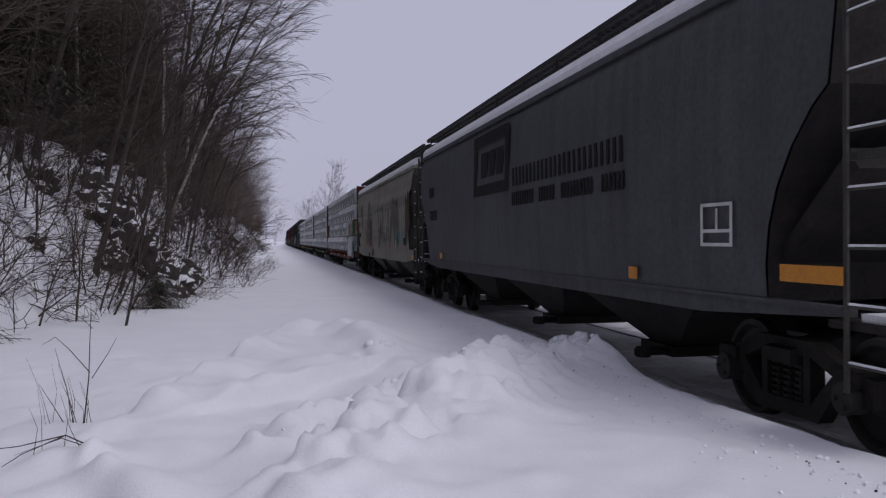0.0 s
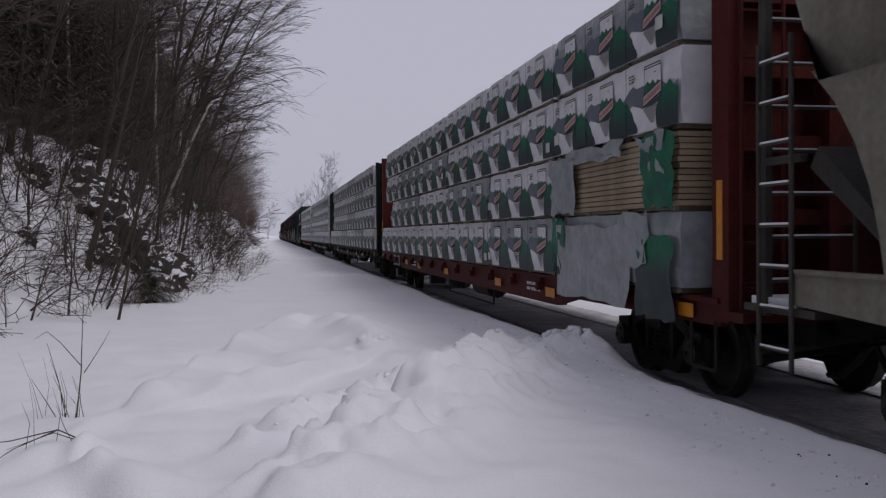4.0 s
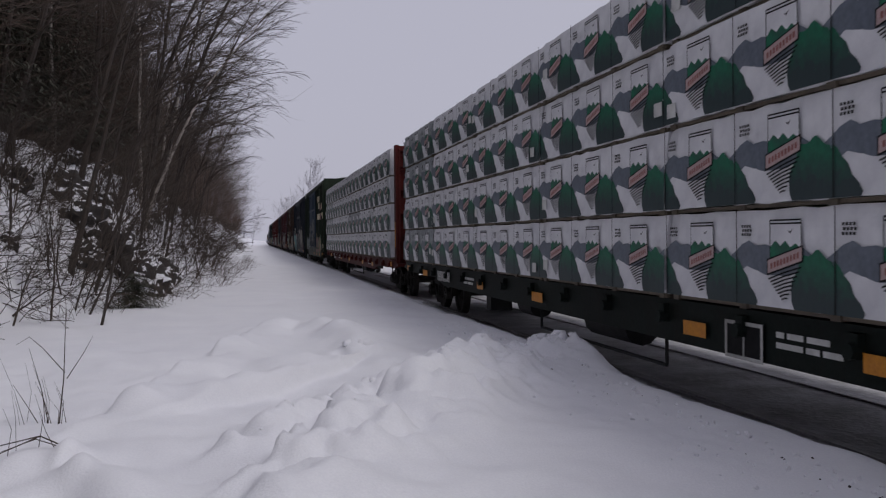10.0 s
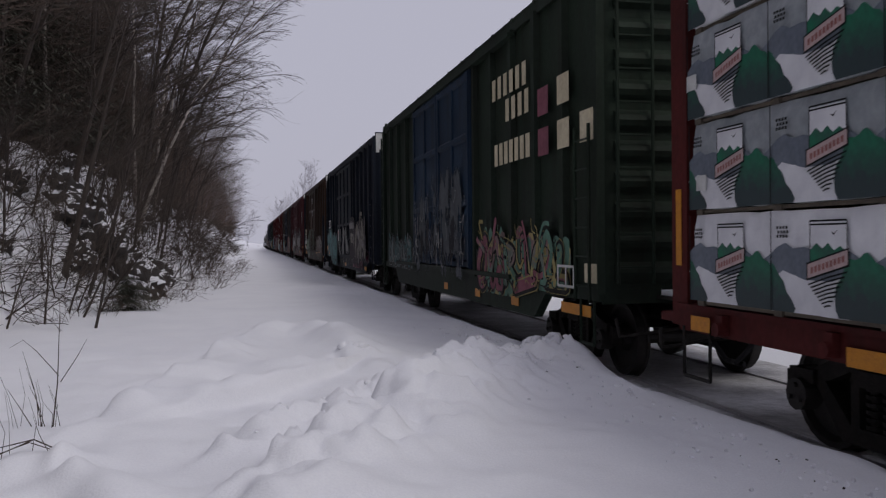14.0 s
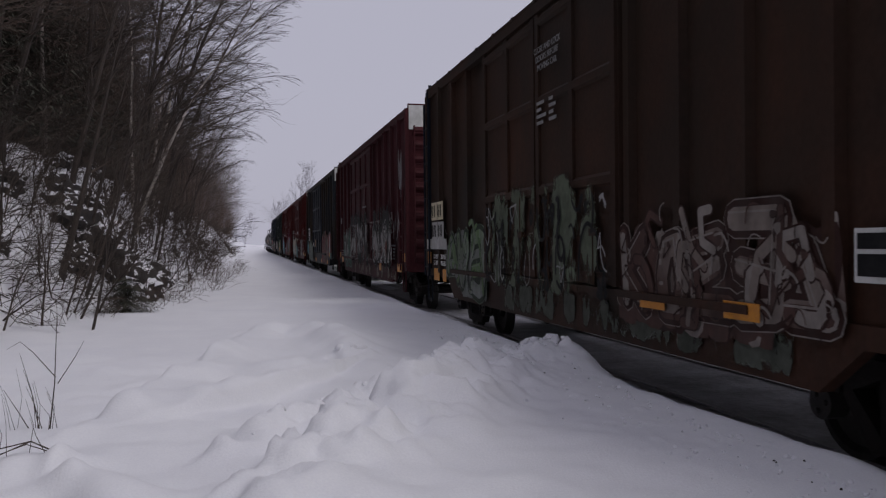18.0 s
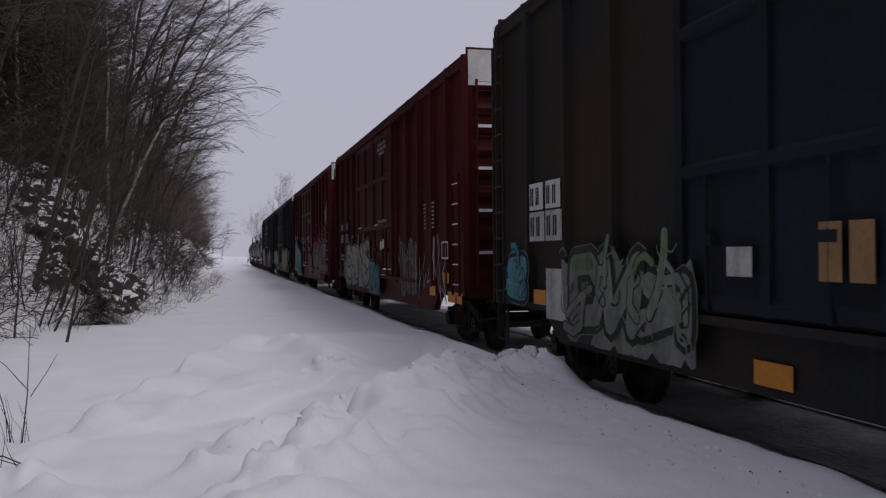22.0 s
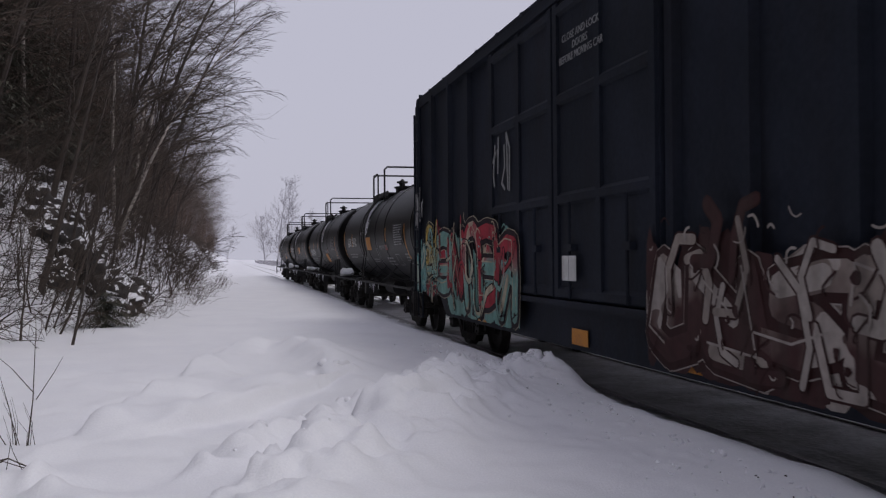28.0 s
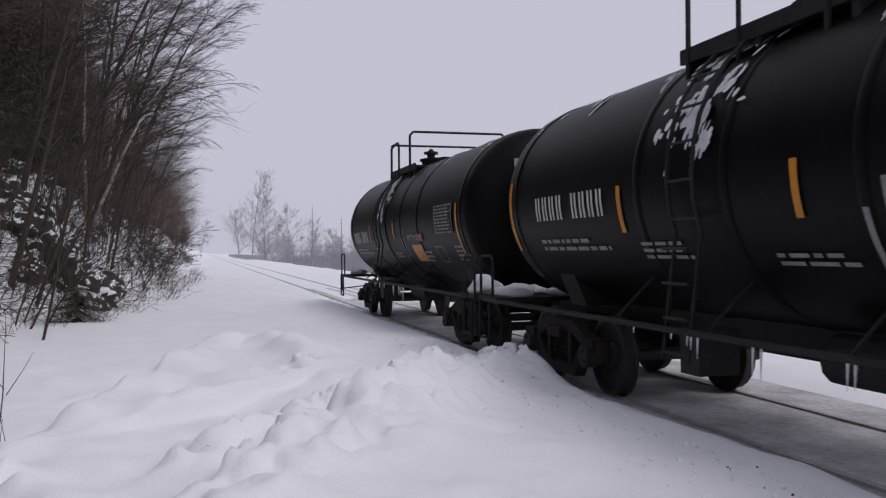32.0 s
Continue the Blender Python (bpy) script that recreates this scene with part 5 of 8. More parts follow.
def hopper(label, s0, s1, paint, lower, sill_h, eave, seed, big_mark=False):
    car = railcar("covered_hopper", label, s0, s1)
    L = s1 - s0
    y0, y1 = -L / 2, L / 2
    z0 = 1.02
    sect = [(-1.54, z0 + sill_h), (-1.57, z0 + sill_h + 0.3), (-1.585, z0 + sill_h + 0.6), (-1.595, z0 + sill_h + 0.9), (-1.60, z0 + sill_h + 1.2), (-1.605, z0 + sill_h + 1.45), (-1.61, (z0 + eave) / 2 + 0.3), (-1.58, eave - 0.35), (-1.50, eave - 0.12), (-1.36, eave), (-0.95, eave + 0.12), (0, eave + 0.2)]
    sect = sect + [(-x, z) for x, z in sect[-2::-1]]
    a, b = y0 + 0.55, y1 - 0.55
    bm = bmesh.new()
    rows = []
    # the side sheets draw in to a curved edge at the ends
    nseg = 40

    def inset(z):
        u = max(0.0, (z - z0 - sill_h) / 1.62)
        return 0.0 if u >= 1 else 0.95 * (1 - u ** 2.2) ** 0.8
    for j in range(nseg + 1):
        rows.append([bm.verts.new((x, (a + inset(z)) + (b - a - 2 * inset(z)) * j / nseg, z)) for x, z in sect])
    for r, q in zip(rows, rows[1:]):
        for i in range(len(sect) - 1):
            bm.faces.new((r[i], r[i + 1], q[i + 1], q[i]))
    part("body", bm, paint, car, smooth=True)
    for y, s in ((a, 1), (b, -1)):
        bm = bmesh.new()
        half = len(sect)
        v = [bm.verts.new((x * 0.985, y + s * (0.004 + inset(z)), z)) for x, z in sect]
        for i in range(half // 2):
            if half - 2 - i > i + 1:
                bm.faces.new((v[i], v[i + 1], v[half - 2 - i], v[half - 1 - i]))
            else:
                bm.faces.new((v[i], v[i + 1], v[half - 1 - i]))
        part("end_sheet", bm, lower, car)
        # slope sheet and end posts
        bm = bmesh.new()
        prism(bm, [(y, z0 + 1.15), (y + s * 1.5, z0 + 0.05), (y + s * 1.6, z0 + 0.05), (y + s * 0.1, z0 + 1.3)], "x", -1.42, 1.42)
        part("slope_sheet", bm, lower, car)
        for x in (-1.5, 1.42):
            bm = bmesh.new()
            box(bm, x, x + 0.06, *sorted((y - s * 0.52, y - s * 0.46)), z0, eave - 0.2)
            box(bm, x, x + 0.06, *sorted((y - s * 0.52, y)), z0 + 1.2, z0 + 1.26)
            part("end_post", bm, ENDGRIME, car)
        bm = bmesh.new()
        box(bm, -1.52, 1.52, *sorted((y - s * 0.75, y + s * 0.2)), z0 + 0.03, z0 + 0.09)
        part("end_platform", bm, lower, car)
        bm = bmesh.new()
        box(bm, -1.48, -0.3, *sorted((y - s * 0.7, y - s * 0.1)), z0 + 0.09, z0 + 0.15)
        box(bm, 0.2, 1.4, *sorted((y - s * 0.7, y - s * 0.25)), z0 + 0.09, z0 + 0.13)
        part("platform_snow", bm, CLING, car, "snow lying on the end platform")
        ladder(car, -1.55, y - s * 0.26, 0.62, eave - 0.7 if not big_mark else eave - 0.1, 0.44, 8, ENDGRIME)
        ladder(car, -1.06, y - s * 0.54, z0 + 0.1, eave + 0.05, 0.86, 8, ENDGRIME, "y")
    # side sill
    for s in (-1, 1):
        bm = bmesh.new()
        prism(bm, [(y0 + 0.5, z0 + sill_h + 0.02), (y0 + 0.5, z0 + 0.12), (y0 + 2.6, z0), (y1 - 2.6, z0), (y1 - 0.5, z0 + 0.12), (y1 - 0.5, z0 + sill_h + 0.02)], "x", *sorted((s * 1.53, s * 1.47)))
        part("side_sill", bm, paint, car)
        bm = bmesh.new()
        box(bm, *sorted((s * 1.56, s * 1.46)), y0 + 0.55, y1 - 0.55, z0 + sill_h, z0 + sill_h + 0.03)
        part("sill_flange", bm, paint, car)
    # top chord, running boards, hatches and roof snow
    bm = bmesh.new()
    for s in (-1, 1):
        box(bm, *sorted((s * 1.56, s * 1.40)), a, b, eave - 0.16, eave - 0.08)
    part("top_chord", bm, paint, car)
    bm = bmesh.new()
    prism(bm, [(-1.53, eave - 0.10), (-1.54, eave + 0.02), (-1.48, eave + 0.13), (-1.2, eave + 0.17), (-0.9, eave + 0.2), (-0.7, eave + 0.19), (-0.9, eave + 0.1), (-1.36, eave)], "y", a + 0.05, b - 0.05)
    part("roof_snow", bm, CLING, car, "snow ledge along the roof edge")
    walk_z = eave + 0.40
    for s in (-1, 1):
        bm = bmesh.new()
        x0, x1 = sorted((s * 0.85, s * 1.32))
        n = 4
        for i in range(n):
            x = x0 + (x1 - x0) * i / (n - 1)
            box(bm, x - 0.03, x + 0.03, y0 + 0.1, y1 - 0.1, walk_z, walk_z + 0.07)
        for i in range(round(L / 0.2)):
            y = y0 + 0.12 + i * 0.2
            box(bm, x0, x1, y - 0.012, y + 0.012, walk_z, walk_z + 0.04)
        board = part("running_board", bm, STEEL_BLACK, car, "dark steel grating walkway")
        for i in range(11):
            y = y0 + 0.5 + (L - 1) * i / 10
            for x in (x0, x1 - 0.03):
                bm = bmesh.new()
                box(bm, x, x + 0.03, y - 0.03, y + 0.03, eave + 0.0, walk_z)
                part("board_bracket", bm, STEEL_BLACK, board)
    for i in range(10):
        y = a + 0.9 + (b - a - 1.8) * i / 9
        bm = bmesh.new()
        rod(bm, (0, y, eave + 0.15), (0, y, eave + 0.36), 0.38, 14)
        part("roof_hatch", bm, paint, car)
    # outlet chutes
    for yc in (-4.1, -0.0, 4.1):
        bm = bmesh.new()
        lo = [bm.verts.new((sx * wx, y, z)) for y, z, wx in ((yc - 1.95, z0 + 0.1, 1.3), (yc - 0.38, 0.42, 0.75), (yc + 0.38, 0.42, 0.75), (yc + 1.95, z0 + 0.1, 1.3)) for sx in (-1, 1)]
        for i in range(3):
            bm.faces.new((lo[2 * i], lo[2 * i + 1], lo[2 * i + 3], lo[2 * i + 2]))
        bm.faces.new((lo[0], lo[2], lo[4], lo[6]))
        bm.faces.new((lo[1], lo[7], lo[5], lo[3]))
        chute = part("outlet_chute", bm, lower, car)
        bm = bmesh.new()
        box(bm, -0.85, 0.85, yc - 0.45, yc + 0.45, 0.30, 0.42)
        rod(bm, (-1.25, yc - 0.3, 0.36), (-0.8, yc - 0.3, 0.36), 0.05, 8)
        rod(bm, (-1.15, yc - 0.3, 0.42), (-1.15, yc - 0.3, 0.30), 0.09, 8)
        part("outlet_gate", bm, STEEL_DARK, chute)
    bm = bmesh.new()
    box(bm, -0.3, 0.3, y0 + 0.3, y1 - 0.3, 0.75, z0 + 0.1)
    part("centre_sill", bm, STEEL_DARK, car)
    reflectors(car, -1.60 if big_mark else -1.535, [(y0 + 0.85, z0 + 0.34, 0.75), (y0 + 4.0, z0 + 0.24, 0.22), (y1 - 3.3, z0 + 0.24, 0.3)] if big_mark else [(y0 + 1.0, z0 + 0.1, 0.3)])
    add_trucks(car, L / 2 - 2.0)
    coupler_parts(car, y0, y1)
    return car


# ---- tank cars ----
TANK = mat("black_tank_paint", (0.0030, 0.0030, 0.0034), (0.0065, 0.006, 0.006), rough=0.40, size=0.9, grain=22, bump=0.08, streak=0.5, streak_colour=(0.008, 0.007, 0.0065), spec=0.07)


def tank_car(label, s0, s1, seed, patch, plate=None, mark=-12, strips=()):
    car = railcar("tank_car", label, s0, s1, "tank car")
    L = s1 - s0
    y0, y1 = -L / 2, L / 2
    R, zc = 1.355, 2.335
    rng = random.Random(seed)
    a, b = y0 + 0.95, y1 - 0.95
    # shell with dished heads
    head = [(a - 0.38 + 0.40 * (1 - math.cos(t)), max(0.001, R * math.sin(t) ** 0.62)) for t in [i / 8 * math.pi / 2 for i in range(9)]]
    tail = [(-y, r) for y, r in head[::-1]]
    shell = head + [(y, R) for y in (a + 0.3, -1.9, 0.0, 1.9, b - 0.3)] + tail
    bm = bmesh.new()
    sides = 48
    rings = [[bm.verts.new((r * math.cos(2 * math.pi * i / sides), y, zc + r * math.sin(2 * math.pi * i / sides))) for i in range(sides)] for y, r in shell]
    for ra, rb in zip(rings, rings[1:]):
        for i in range(sides):
            bm.faces.new((ra[i], ra[(i + 1) % sides], rb[(i + 1) % sides], rb[i]))
    part("tank_shell", bm, TANK, car, smooth=True)
    # jacket bands
    for y in (a + 0.25, -2.2, -0.75, 0.75, 2.2, b - 0.25):
        bm = bmesh.new()
        rr = []
        for yy, r in ((y - 0.06, R + 0.002), (y - 0.045, R + 0.012), (y + 0.045, R + 0.012), (y + 0.06, R + 0.002)):
            rr.append([bm.verts.new((r * math.cos(2 * math.pi * i / 48), yy, zc + r * math.sin(2 * math.pi * i / 48))) for i in range(48)])
        for ra, rb in zip(rr, rr[1:]):
            for i in range(48):
                bm.faces.new((ra[i], ra[(i + 1) % 48], rb[(i + 1) % 48], rb[i]))
        part("jacket_band", bm, TANK, car, smooth=True)

    def skin(name, ya, yb, t0, t1, material, label="", off=0.016, n=6):
        """A patch on the shell; angles in degrees up from the middle of the near side."""
        bm = bmesh.new()
        prev = None
        for k in range(n + 1):
            t = radians(t0 + (t1 - t0) * k / n)
            p = [bm.verts.new((-(R + off) * math.cos(t), y, zc + (R + off) * math.sin(t))) for y in (ya, yb)]
            if prev:
                bm.faces.new((prev[0], p[0], p[1], prev[1]))
            prev = p
        return part(name, bm, material, car, label)

    def lines(name, ya, yb, t0, t1, rows, material, label="lines of small stencilled text"):
        bm = bmesh.new()
        for i in range(rows):
            tt = t1 - (t1 - t0) * (i + 1) / rows
            h = abs(t1 - t0) / rows * 0.5
            y, end = yb, ya + (yb - ya) * 0.25 * rng.random()
            while y > end + 0.03:
                w = min(rng.uniform(0.08, 0.3), y - end)
                q = []
                for yy, ang in ((y, tt), (y, tt + h), (y - w, tt + h), (y - w, tt)):
                    g = radians(ang)
                    q.append((-(R + 0.018) * math.cos(g), yy, zc + (R + 0.018) * math.sin(g)))
                face(bm, q)
                y -= w + 0.05
        part(name, bm, material, car, label)
    # orange upright strips
    for y, t0, t1 in ((-4.95, -30, 6), (5.65, -28, 11)) + strips:
        if L < 13 and y > 5:
            y = 5.3
        skin("reflector", y - 0.04, y + 0.04, t0, t1, ORANGE, "orange reflective strip")
    if plate:
        skin("warning_plate", plate[0] - 0.4, plate[0] + 0.4, plate[1], plate[1] + 16, ORANGE, "yellow-orange warning plate")
    # data table, words and marks
    skin("data_table", -4.7, -3.6, -14, 8, STEEL_BLACK, off=0.014)
    lines("table_rows", -4.7, -3.6, -14, 8, 9, GREYINK)
    for yy in (-4.7, -3.6):
        skin("table_rule", yy - 0.01, yy + 0.01, -14, 8, GREYINK, off=0.02)
    lines("stencilled_data", -2.9, -1.9, -38, -26, 3, GREYINK)
    lines("stencilled_data", -5.0, -4.5, -36, -22, 4, GREYINK)
    lines("stencilled_data", -0.6, 0.3, -34, -28, 2, GREYINK)
    lines("stencilled_data", 2.9, 4.8, min(mark - 19, -28), min(mark - 11, -20), 2, GREYINK)
    lines("stencilled_data", 1.4, 2.3, -32, -23, 3, GREYINK)
    for i in range(9):
        if i == 4:
            continue
        y = 4.76 - i * 0.213
        for u in (0.0, 0.09):
            skin("reporting_mark", y - u - 0.045, y - u, mark - 6, mark + 6, WHITE, "white painted mark", 0.018, 2)
    lettering("contents_words", "MOLTEN SULFUR", 0.16, Matrix.Translation((0, -1.95, zc)) @ Matrix.Rotation(radians(17), 4, "Y").inverted() @ on_side(-(R + 0.02), 0, -0.02), GREYINK, car)
    skin("red_panel", -2.5, -2.15, -19, -13, RED_SIGN)
    for yy in (-3.75, -3.25):
        skin("outlined_box", yy - 0.012, yy + 0.012, -38, -24, GREYINK)
    for g in (-38, -24.7):
        skin("outlined_box", -3.75, -3.25, g, g + 0.8, GREYINK)
    for yy, t0, t1 in ((-0.95, -34, -8), (-0.75, -38, -16)):
        skin("white_scuff", yy - 0.03, yy + 0.025, t0, t1, GREYINK, "pale scrape down the shell", 0.017)
    bm = bmesh.new()
    for z, n, h in ((3.02, 2, 0.13), (2.84, 3, 0.09), (2.68, 3, 0.09)):
        for i in range(n):
            box(bm, -0.62 + i * h * 0.85, -0.62 + i * h * 0.85 + h * 0.55, a - 0.345, a - 0.33, z, z + h)
    part("head_marks", bm, GREYINK, car, "small pale marks on the tank head")
    # snow caught on the shell and by the ladder
    bm = bmesh.new()
    for i in range(520):
        y = patch + rng.gauss(-0.05, 0.22)
        t = radians(70 * rng.random() ** 0.8)
        if noise.noise(Vector((y * 3.2, t * 4.0, seed * 3.1))) < -0.12:
            continue
        w, h = rng.uniform(0.012, 0.06), rng.uniform(0.012, 0.06)
        q = []
        for k in range(7):
            g = 2 * math.pi * k / 7
            yy, tt = y + w * math.cos(g) * rng.uniform(0.6, 1.2) - 0.4 * h * math.sin(g), t + h * math.sin(g) * rng.uniform(0.7, 1.1)
            q.append((-(R + 0.026 + 0.0005 * (i % 31)) * math.cos(tt), yy, zc + (R + 0.026 + 0.0005 * (i % 31)) * math.sin(tt)))
        face(bm, q)
    part("snow_patch", bm, CLING, car, "wind-packed snow stuck to the shell")
    bm = bmesh.new()
    for i in range(26):
        y = rng.uniform(a, b)
        t = radians(rng.uniform(50, 88))
        w, h = rng.uniform(0.012, 0.04), rng.uniform(0.05, 0.2)
        q = []
        for k in range(6):
            g = 2 * math.pi * k / 6
            yy, tt = y + w * math.cos(g) + h, t + h * math.sin(g)
            q.append((-(R + 0.017) * math.cos(tt), yy, zc + (R + 0.017) * math.sin(tt)))
        face(bm, q)
    for band in (a + 0.35, -2.1, -0.65, 0.85, 2.3, b - 0.3):
        for i in range(22):
            if rng.random() < 0.3:
                continue
            t0 = radians(40 + 2.2 * i)
            w, h, yy = rng.uniform(0.006, 0.03) * (0.4 + i / 18), radians(rng.uniform(1.0, 2.2)), band + rng.gauss(0, 0.018)
            face(bm, [(-(R + 0.02) * math.cos(t0 + q), yy + p, zc + (R + 0.02) * math.sin(t0 + q)) for p, q in ((-w, -h), (w, -h * 0.7), (w * 0.8, h), (-w * 0.9, h * 0.8))])
    part("frost_streaks", bm, CLING, car, "streaks of snow on the upper shell")
    # curved ladder up the side
    bm = bmesh.new()
    for dy in (-0.2, 0.2):
        pts = [(-(R + 0.10) * math.cos(radians(g)), patch + dy, zc + (R + 0.10) * math.sin(radians(g))) for g in range(-20, 66, 10)]
        pts = [(-1.5, patch + dy, 0.75)] + pts
        pipe(bm, pts, 0.02, 5)
    lad = part("ladder", bm, STEEL_BLACK, car)
    for g in list(range(-15, 65, 13)):
        bm = bmesh.new()
        p = [(-(R + 0.10) * math.cos(radians(g)), patch + dy, zc + (R + 0.10) * math.sin(radians(g))) for dy in (-0.2, 0.2)]
        rod(bm, p[0], p[1], 0.014, 5)
        part("rung", bm, STEEL_BLACK, lad)
    for z in (0.8, 1.1, 1.4, 1.7):
        bm = bmesh.new()
        rod(bm, (-1.5, patch - 0.2, z), (-1.5, patch + 0.2, z), 0.014, 5)
        part("rung", bm, STEEL_BLACK, lad)
    # platform, railing, dome and valves
    top = zc + R
    bm = bmesh.new()
    box(bm, -0.9, 0.9, -0.35, 2.1, top - 0.16, top - 0.12)
    box(bm, -0.92, -0.88, -0.35, 2.1, top - 0.22, top - 0.08)
    plat = part("platform", bm, STEEL_BLACK, car)
    for y in (-0.2, 0.9, 2.0):
        bm = bmesh.new()
        box(bm, -0.9, 0.9, y - 0.03, y + 0.03, top - 0.44, top - 0.15)
        part("platform_bracket", bm, STEEL_BLACK, plat)
    for y, z in ((0.05, top + 0.65), (1.95, top + 0.57)):
        bm = bmesh.new()
        pipe(bm, [(-0.92, y, top - 0.45), (-0.92, y, z - 0.08), (-0.84, y, z), (1.22, y, z), (1.32, y - 0.06, z - 0.1), (1.0, y - 0.08, top - 0.25)], 0.028, 6)
        part("railing", bm, STEEL_BLACK, plat)
    bm = bmesh.new()
    pipe(bm, [(-0.92, 1.15, top - 0.4), (-0.92, 1.15, top + 0.47), (-0.92, 1.25, top + 0.54), (-0.92, 1.95, top + 0.54)], 0.025, 6)
    part("railing", bm, STEEL_BLACK, plat)
    bm = bmesh.new()
    rod(bm, (0, 0.9, top - 0.05), (0, 0.9, top + 0.10), 0.42, 16)
    rod(bm, (0, 0.9, top + 0.10), (0, 0.9, top + 0.14), 0.47, 16)
    part("manway", bm, STEEL_BLACK, car)
    bm = bmesh.new()
    rod(bm, (-0.25, 0.75, top), (-0.25, 0.75, top + 0.24), 0.09, 10)
    rod(bm, (-0.25, 0.75, top + 0.24), (-0.25, 0.75, top + 0.29), 0.17, 10)
    rod(bm, (-0.25, 0.75, top + 0.29), (-0.25, 0.75, top + 0.36), 0.09, 10, 0.03)
    part("safety_valve", bm, STEEL_BLACK, car)
    bm = bmesh.new()
    rod(bm, (0.3, 1.45, top), (0.3, 1.45, top + 0.26), 0.12, 10)
    part("vent_pipe", bm, STEEL_BLACK, car)
    # sills, saddles, running gear, end platforms and rails
    bm = bmesh.new()
    box(bm, -0.3, 0.3, y0 + 0.2, y1 - 0.2, 0.72, 1.02)
    for y in (-L / 2 + 2.0, L / 2 - 2.0):
        prism(bm, [(-0.8, 1.0), (-1.0, 1.46), (-0.8, 1.27), (0, 1.03), (0.8, 1.27), (1.0, 1.46), (0.8, 1.0)], "y", y - 0.22, y + 0.22)
    part("saddle", bm, STEEL_BLACK, car)
    bm = bmesh.new()
    for s in (-1, 1):
        pipe(bm, [(s * 1.5, y0 + 0.3, 1.0), (s * 1.5, y1 - 0.3, 1.0)], 0.03)
        for y in (-2.4, -0.8, 0.8, 2.4):
            pipe(bm, [(s * 1.5, y, 1.0), (s * 1.05, y, 1.42)], 0.014)
    part("side_rail", bm, STEEL_BLACK, car)
    for y, s in ((y0, 1), (y1, -1)):
        bm = bmesh.new()
        box(bm, -1.5, 1.5, *sorted((y, y + s * 0.75)), 0.98, 1.04)
        ep = part("end_platform", bm, STEEL_BLACK, car)
        for x, w, hh in ((rng.uniform(-1.25, -1.0), rng.uniform(0.25, 0.36), rng.uniform(0.14, 0.24)), (rng.uniform(-0.55, -0.35), rng.uniform(0.15, 0.25), 0.10), (rng.uniform(0.3, 0.6), rng.uniform(0.3, 0.42), rng.uniform(0.12, 0.22))):
            bm = bmesh.new()
            bmesh.ops.create_icosphere(bm, subdivisions=2, radius=1)
            k = rng.random() * 40
            for v in bm.verts:
                v.co *= 0.9 + 0.45 * noise.noise(v.co * 1.6 + Vector((k, 0, 0)))
                v.co = Vector((x + v.co.x * w, y + s * 0.38 + v.co.y * 0.3, 1.04 + max(0.0, v.co.z + 0.25) * hh))
            part("platform_snow", bm, CLING, ep, "snow heaped on the end platform", smooth=True)
        for sx in (-1.47, 1.47):
            bm = bmesh.new()
            pipe(bm, [(sx, y + s * 0.05, 0.55), (sx, y + s * 0.05, 1.55), (sx, y + s * 0.12, 1.62), (sx, y + s * 0.5, 1.62), (sx, y + s * 0.57, 1.55), (sx, y + s * 0.57, 1.04)], 0.02)
            part("hand_rail", bm, STEEL_BLACK, ep)
        # hand brake and its wheel before the head
        if s > 0:
            bm = bmesh.new()
            box(bm, 0.05, 0.3, y + 0.3, y + 0.42, 1.04, 1.9)
            part("brake_stand", bm, STEEL_BLACK, ep)
            bm = bmesh.new()
            ring = [(0.17 + 0.24 * math.cos(q * 0.5236), y + 0.24, 1.9 + 0.24 * math.sin(q * 0.5236)) for q in range(13)]
            pipe(bm, ring, 0.02, 5)
            for q in range(0, 12, 3):
                rod(bm, (0.17, y + 0.26, 1.9), ring[q], 0.014, 5)
            part("brake_wheel", bm, STEEL_BLACK, ep)
            bm = bmesh.new()
            bmesh.ops.create_icosphere(bm, subdivisions=2, radius=1)
            for v in bm.verts:
                v.co *= 0.9 + 0.4 * noise.noise(v.co * 2 + Vector((s0, 0, 0)))
                v.co = Vector((0.12 + v.co.x * 0.17, y + 0.33 + v.co.y * 0.1, 1.98 + v.co.z * 0.1))
            part("brake_snow", bm, CLING, ep, "snow on the hand brake", smooth=True)
        bm = bmesh.new()
        pipe(bm, [(-1.5, y + s * 0.1, 1.0), (-1.5, y + s * 0.1, 0.45), (-1.5, y + s * 0.5, 0.45), (-1.5, y + s * 0.5, 1.0)], 0.02)
        part("stirrup_step", bm, STEEL_BLACK, ep)
    bm = bmesh.new()
    rod(bm, (-0.7, -1.0, 0.85), (-0.7, 0.2, 0.85), 0.2, 12)
    part("air_reservoir", bm, STEEL_BLACK, car)
    bm = bmesh.new()
    box(bm, -1.3, -0.9, 1.2, 1.5, 0.6, 1.0)
    part("brake_valve", bm, STEEL_BLACK, car)
    bm = bmesh.new()
    rod(bm, (-0.2, 0, 1.05), (-0.2, 0, 0.6), 0.1, 8)
    part("bottom_outlet", bm, STEEL_BLACK, car)
    bm = bmesh.new()
    for i in range(11):
        y = -2.2 + rng.random() * 4.4
        rod(bm, (-1.5, y, 0.98), (-1.5, y + 0.01, 0.98 - rng.uniform(0.06, 0.3)), 0.012, 5, 0.002)
    part("icicles", bm, CLING, car, "icicles below the side rail")
    add_trucks(car, L / 2 - 1.95)
    coupler_parts(car, y0, y1)
    return car


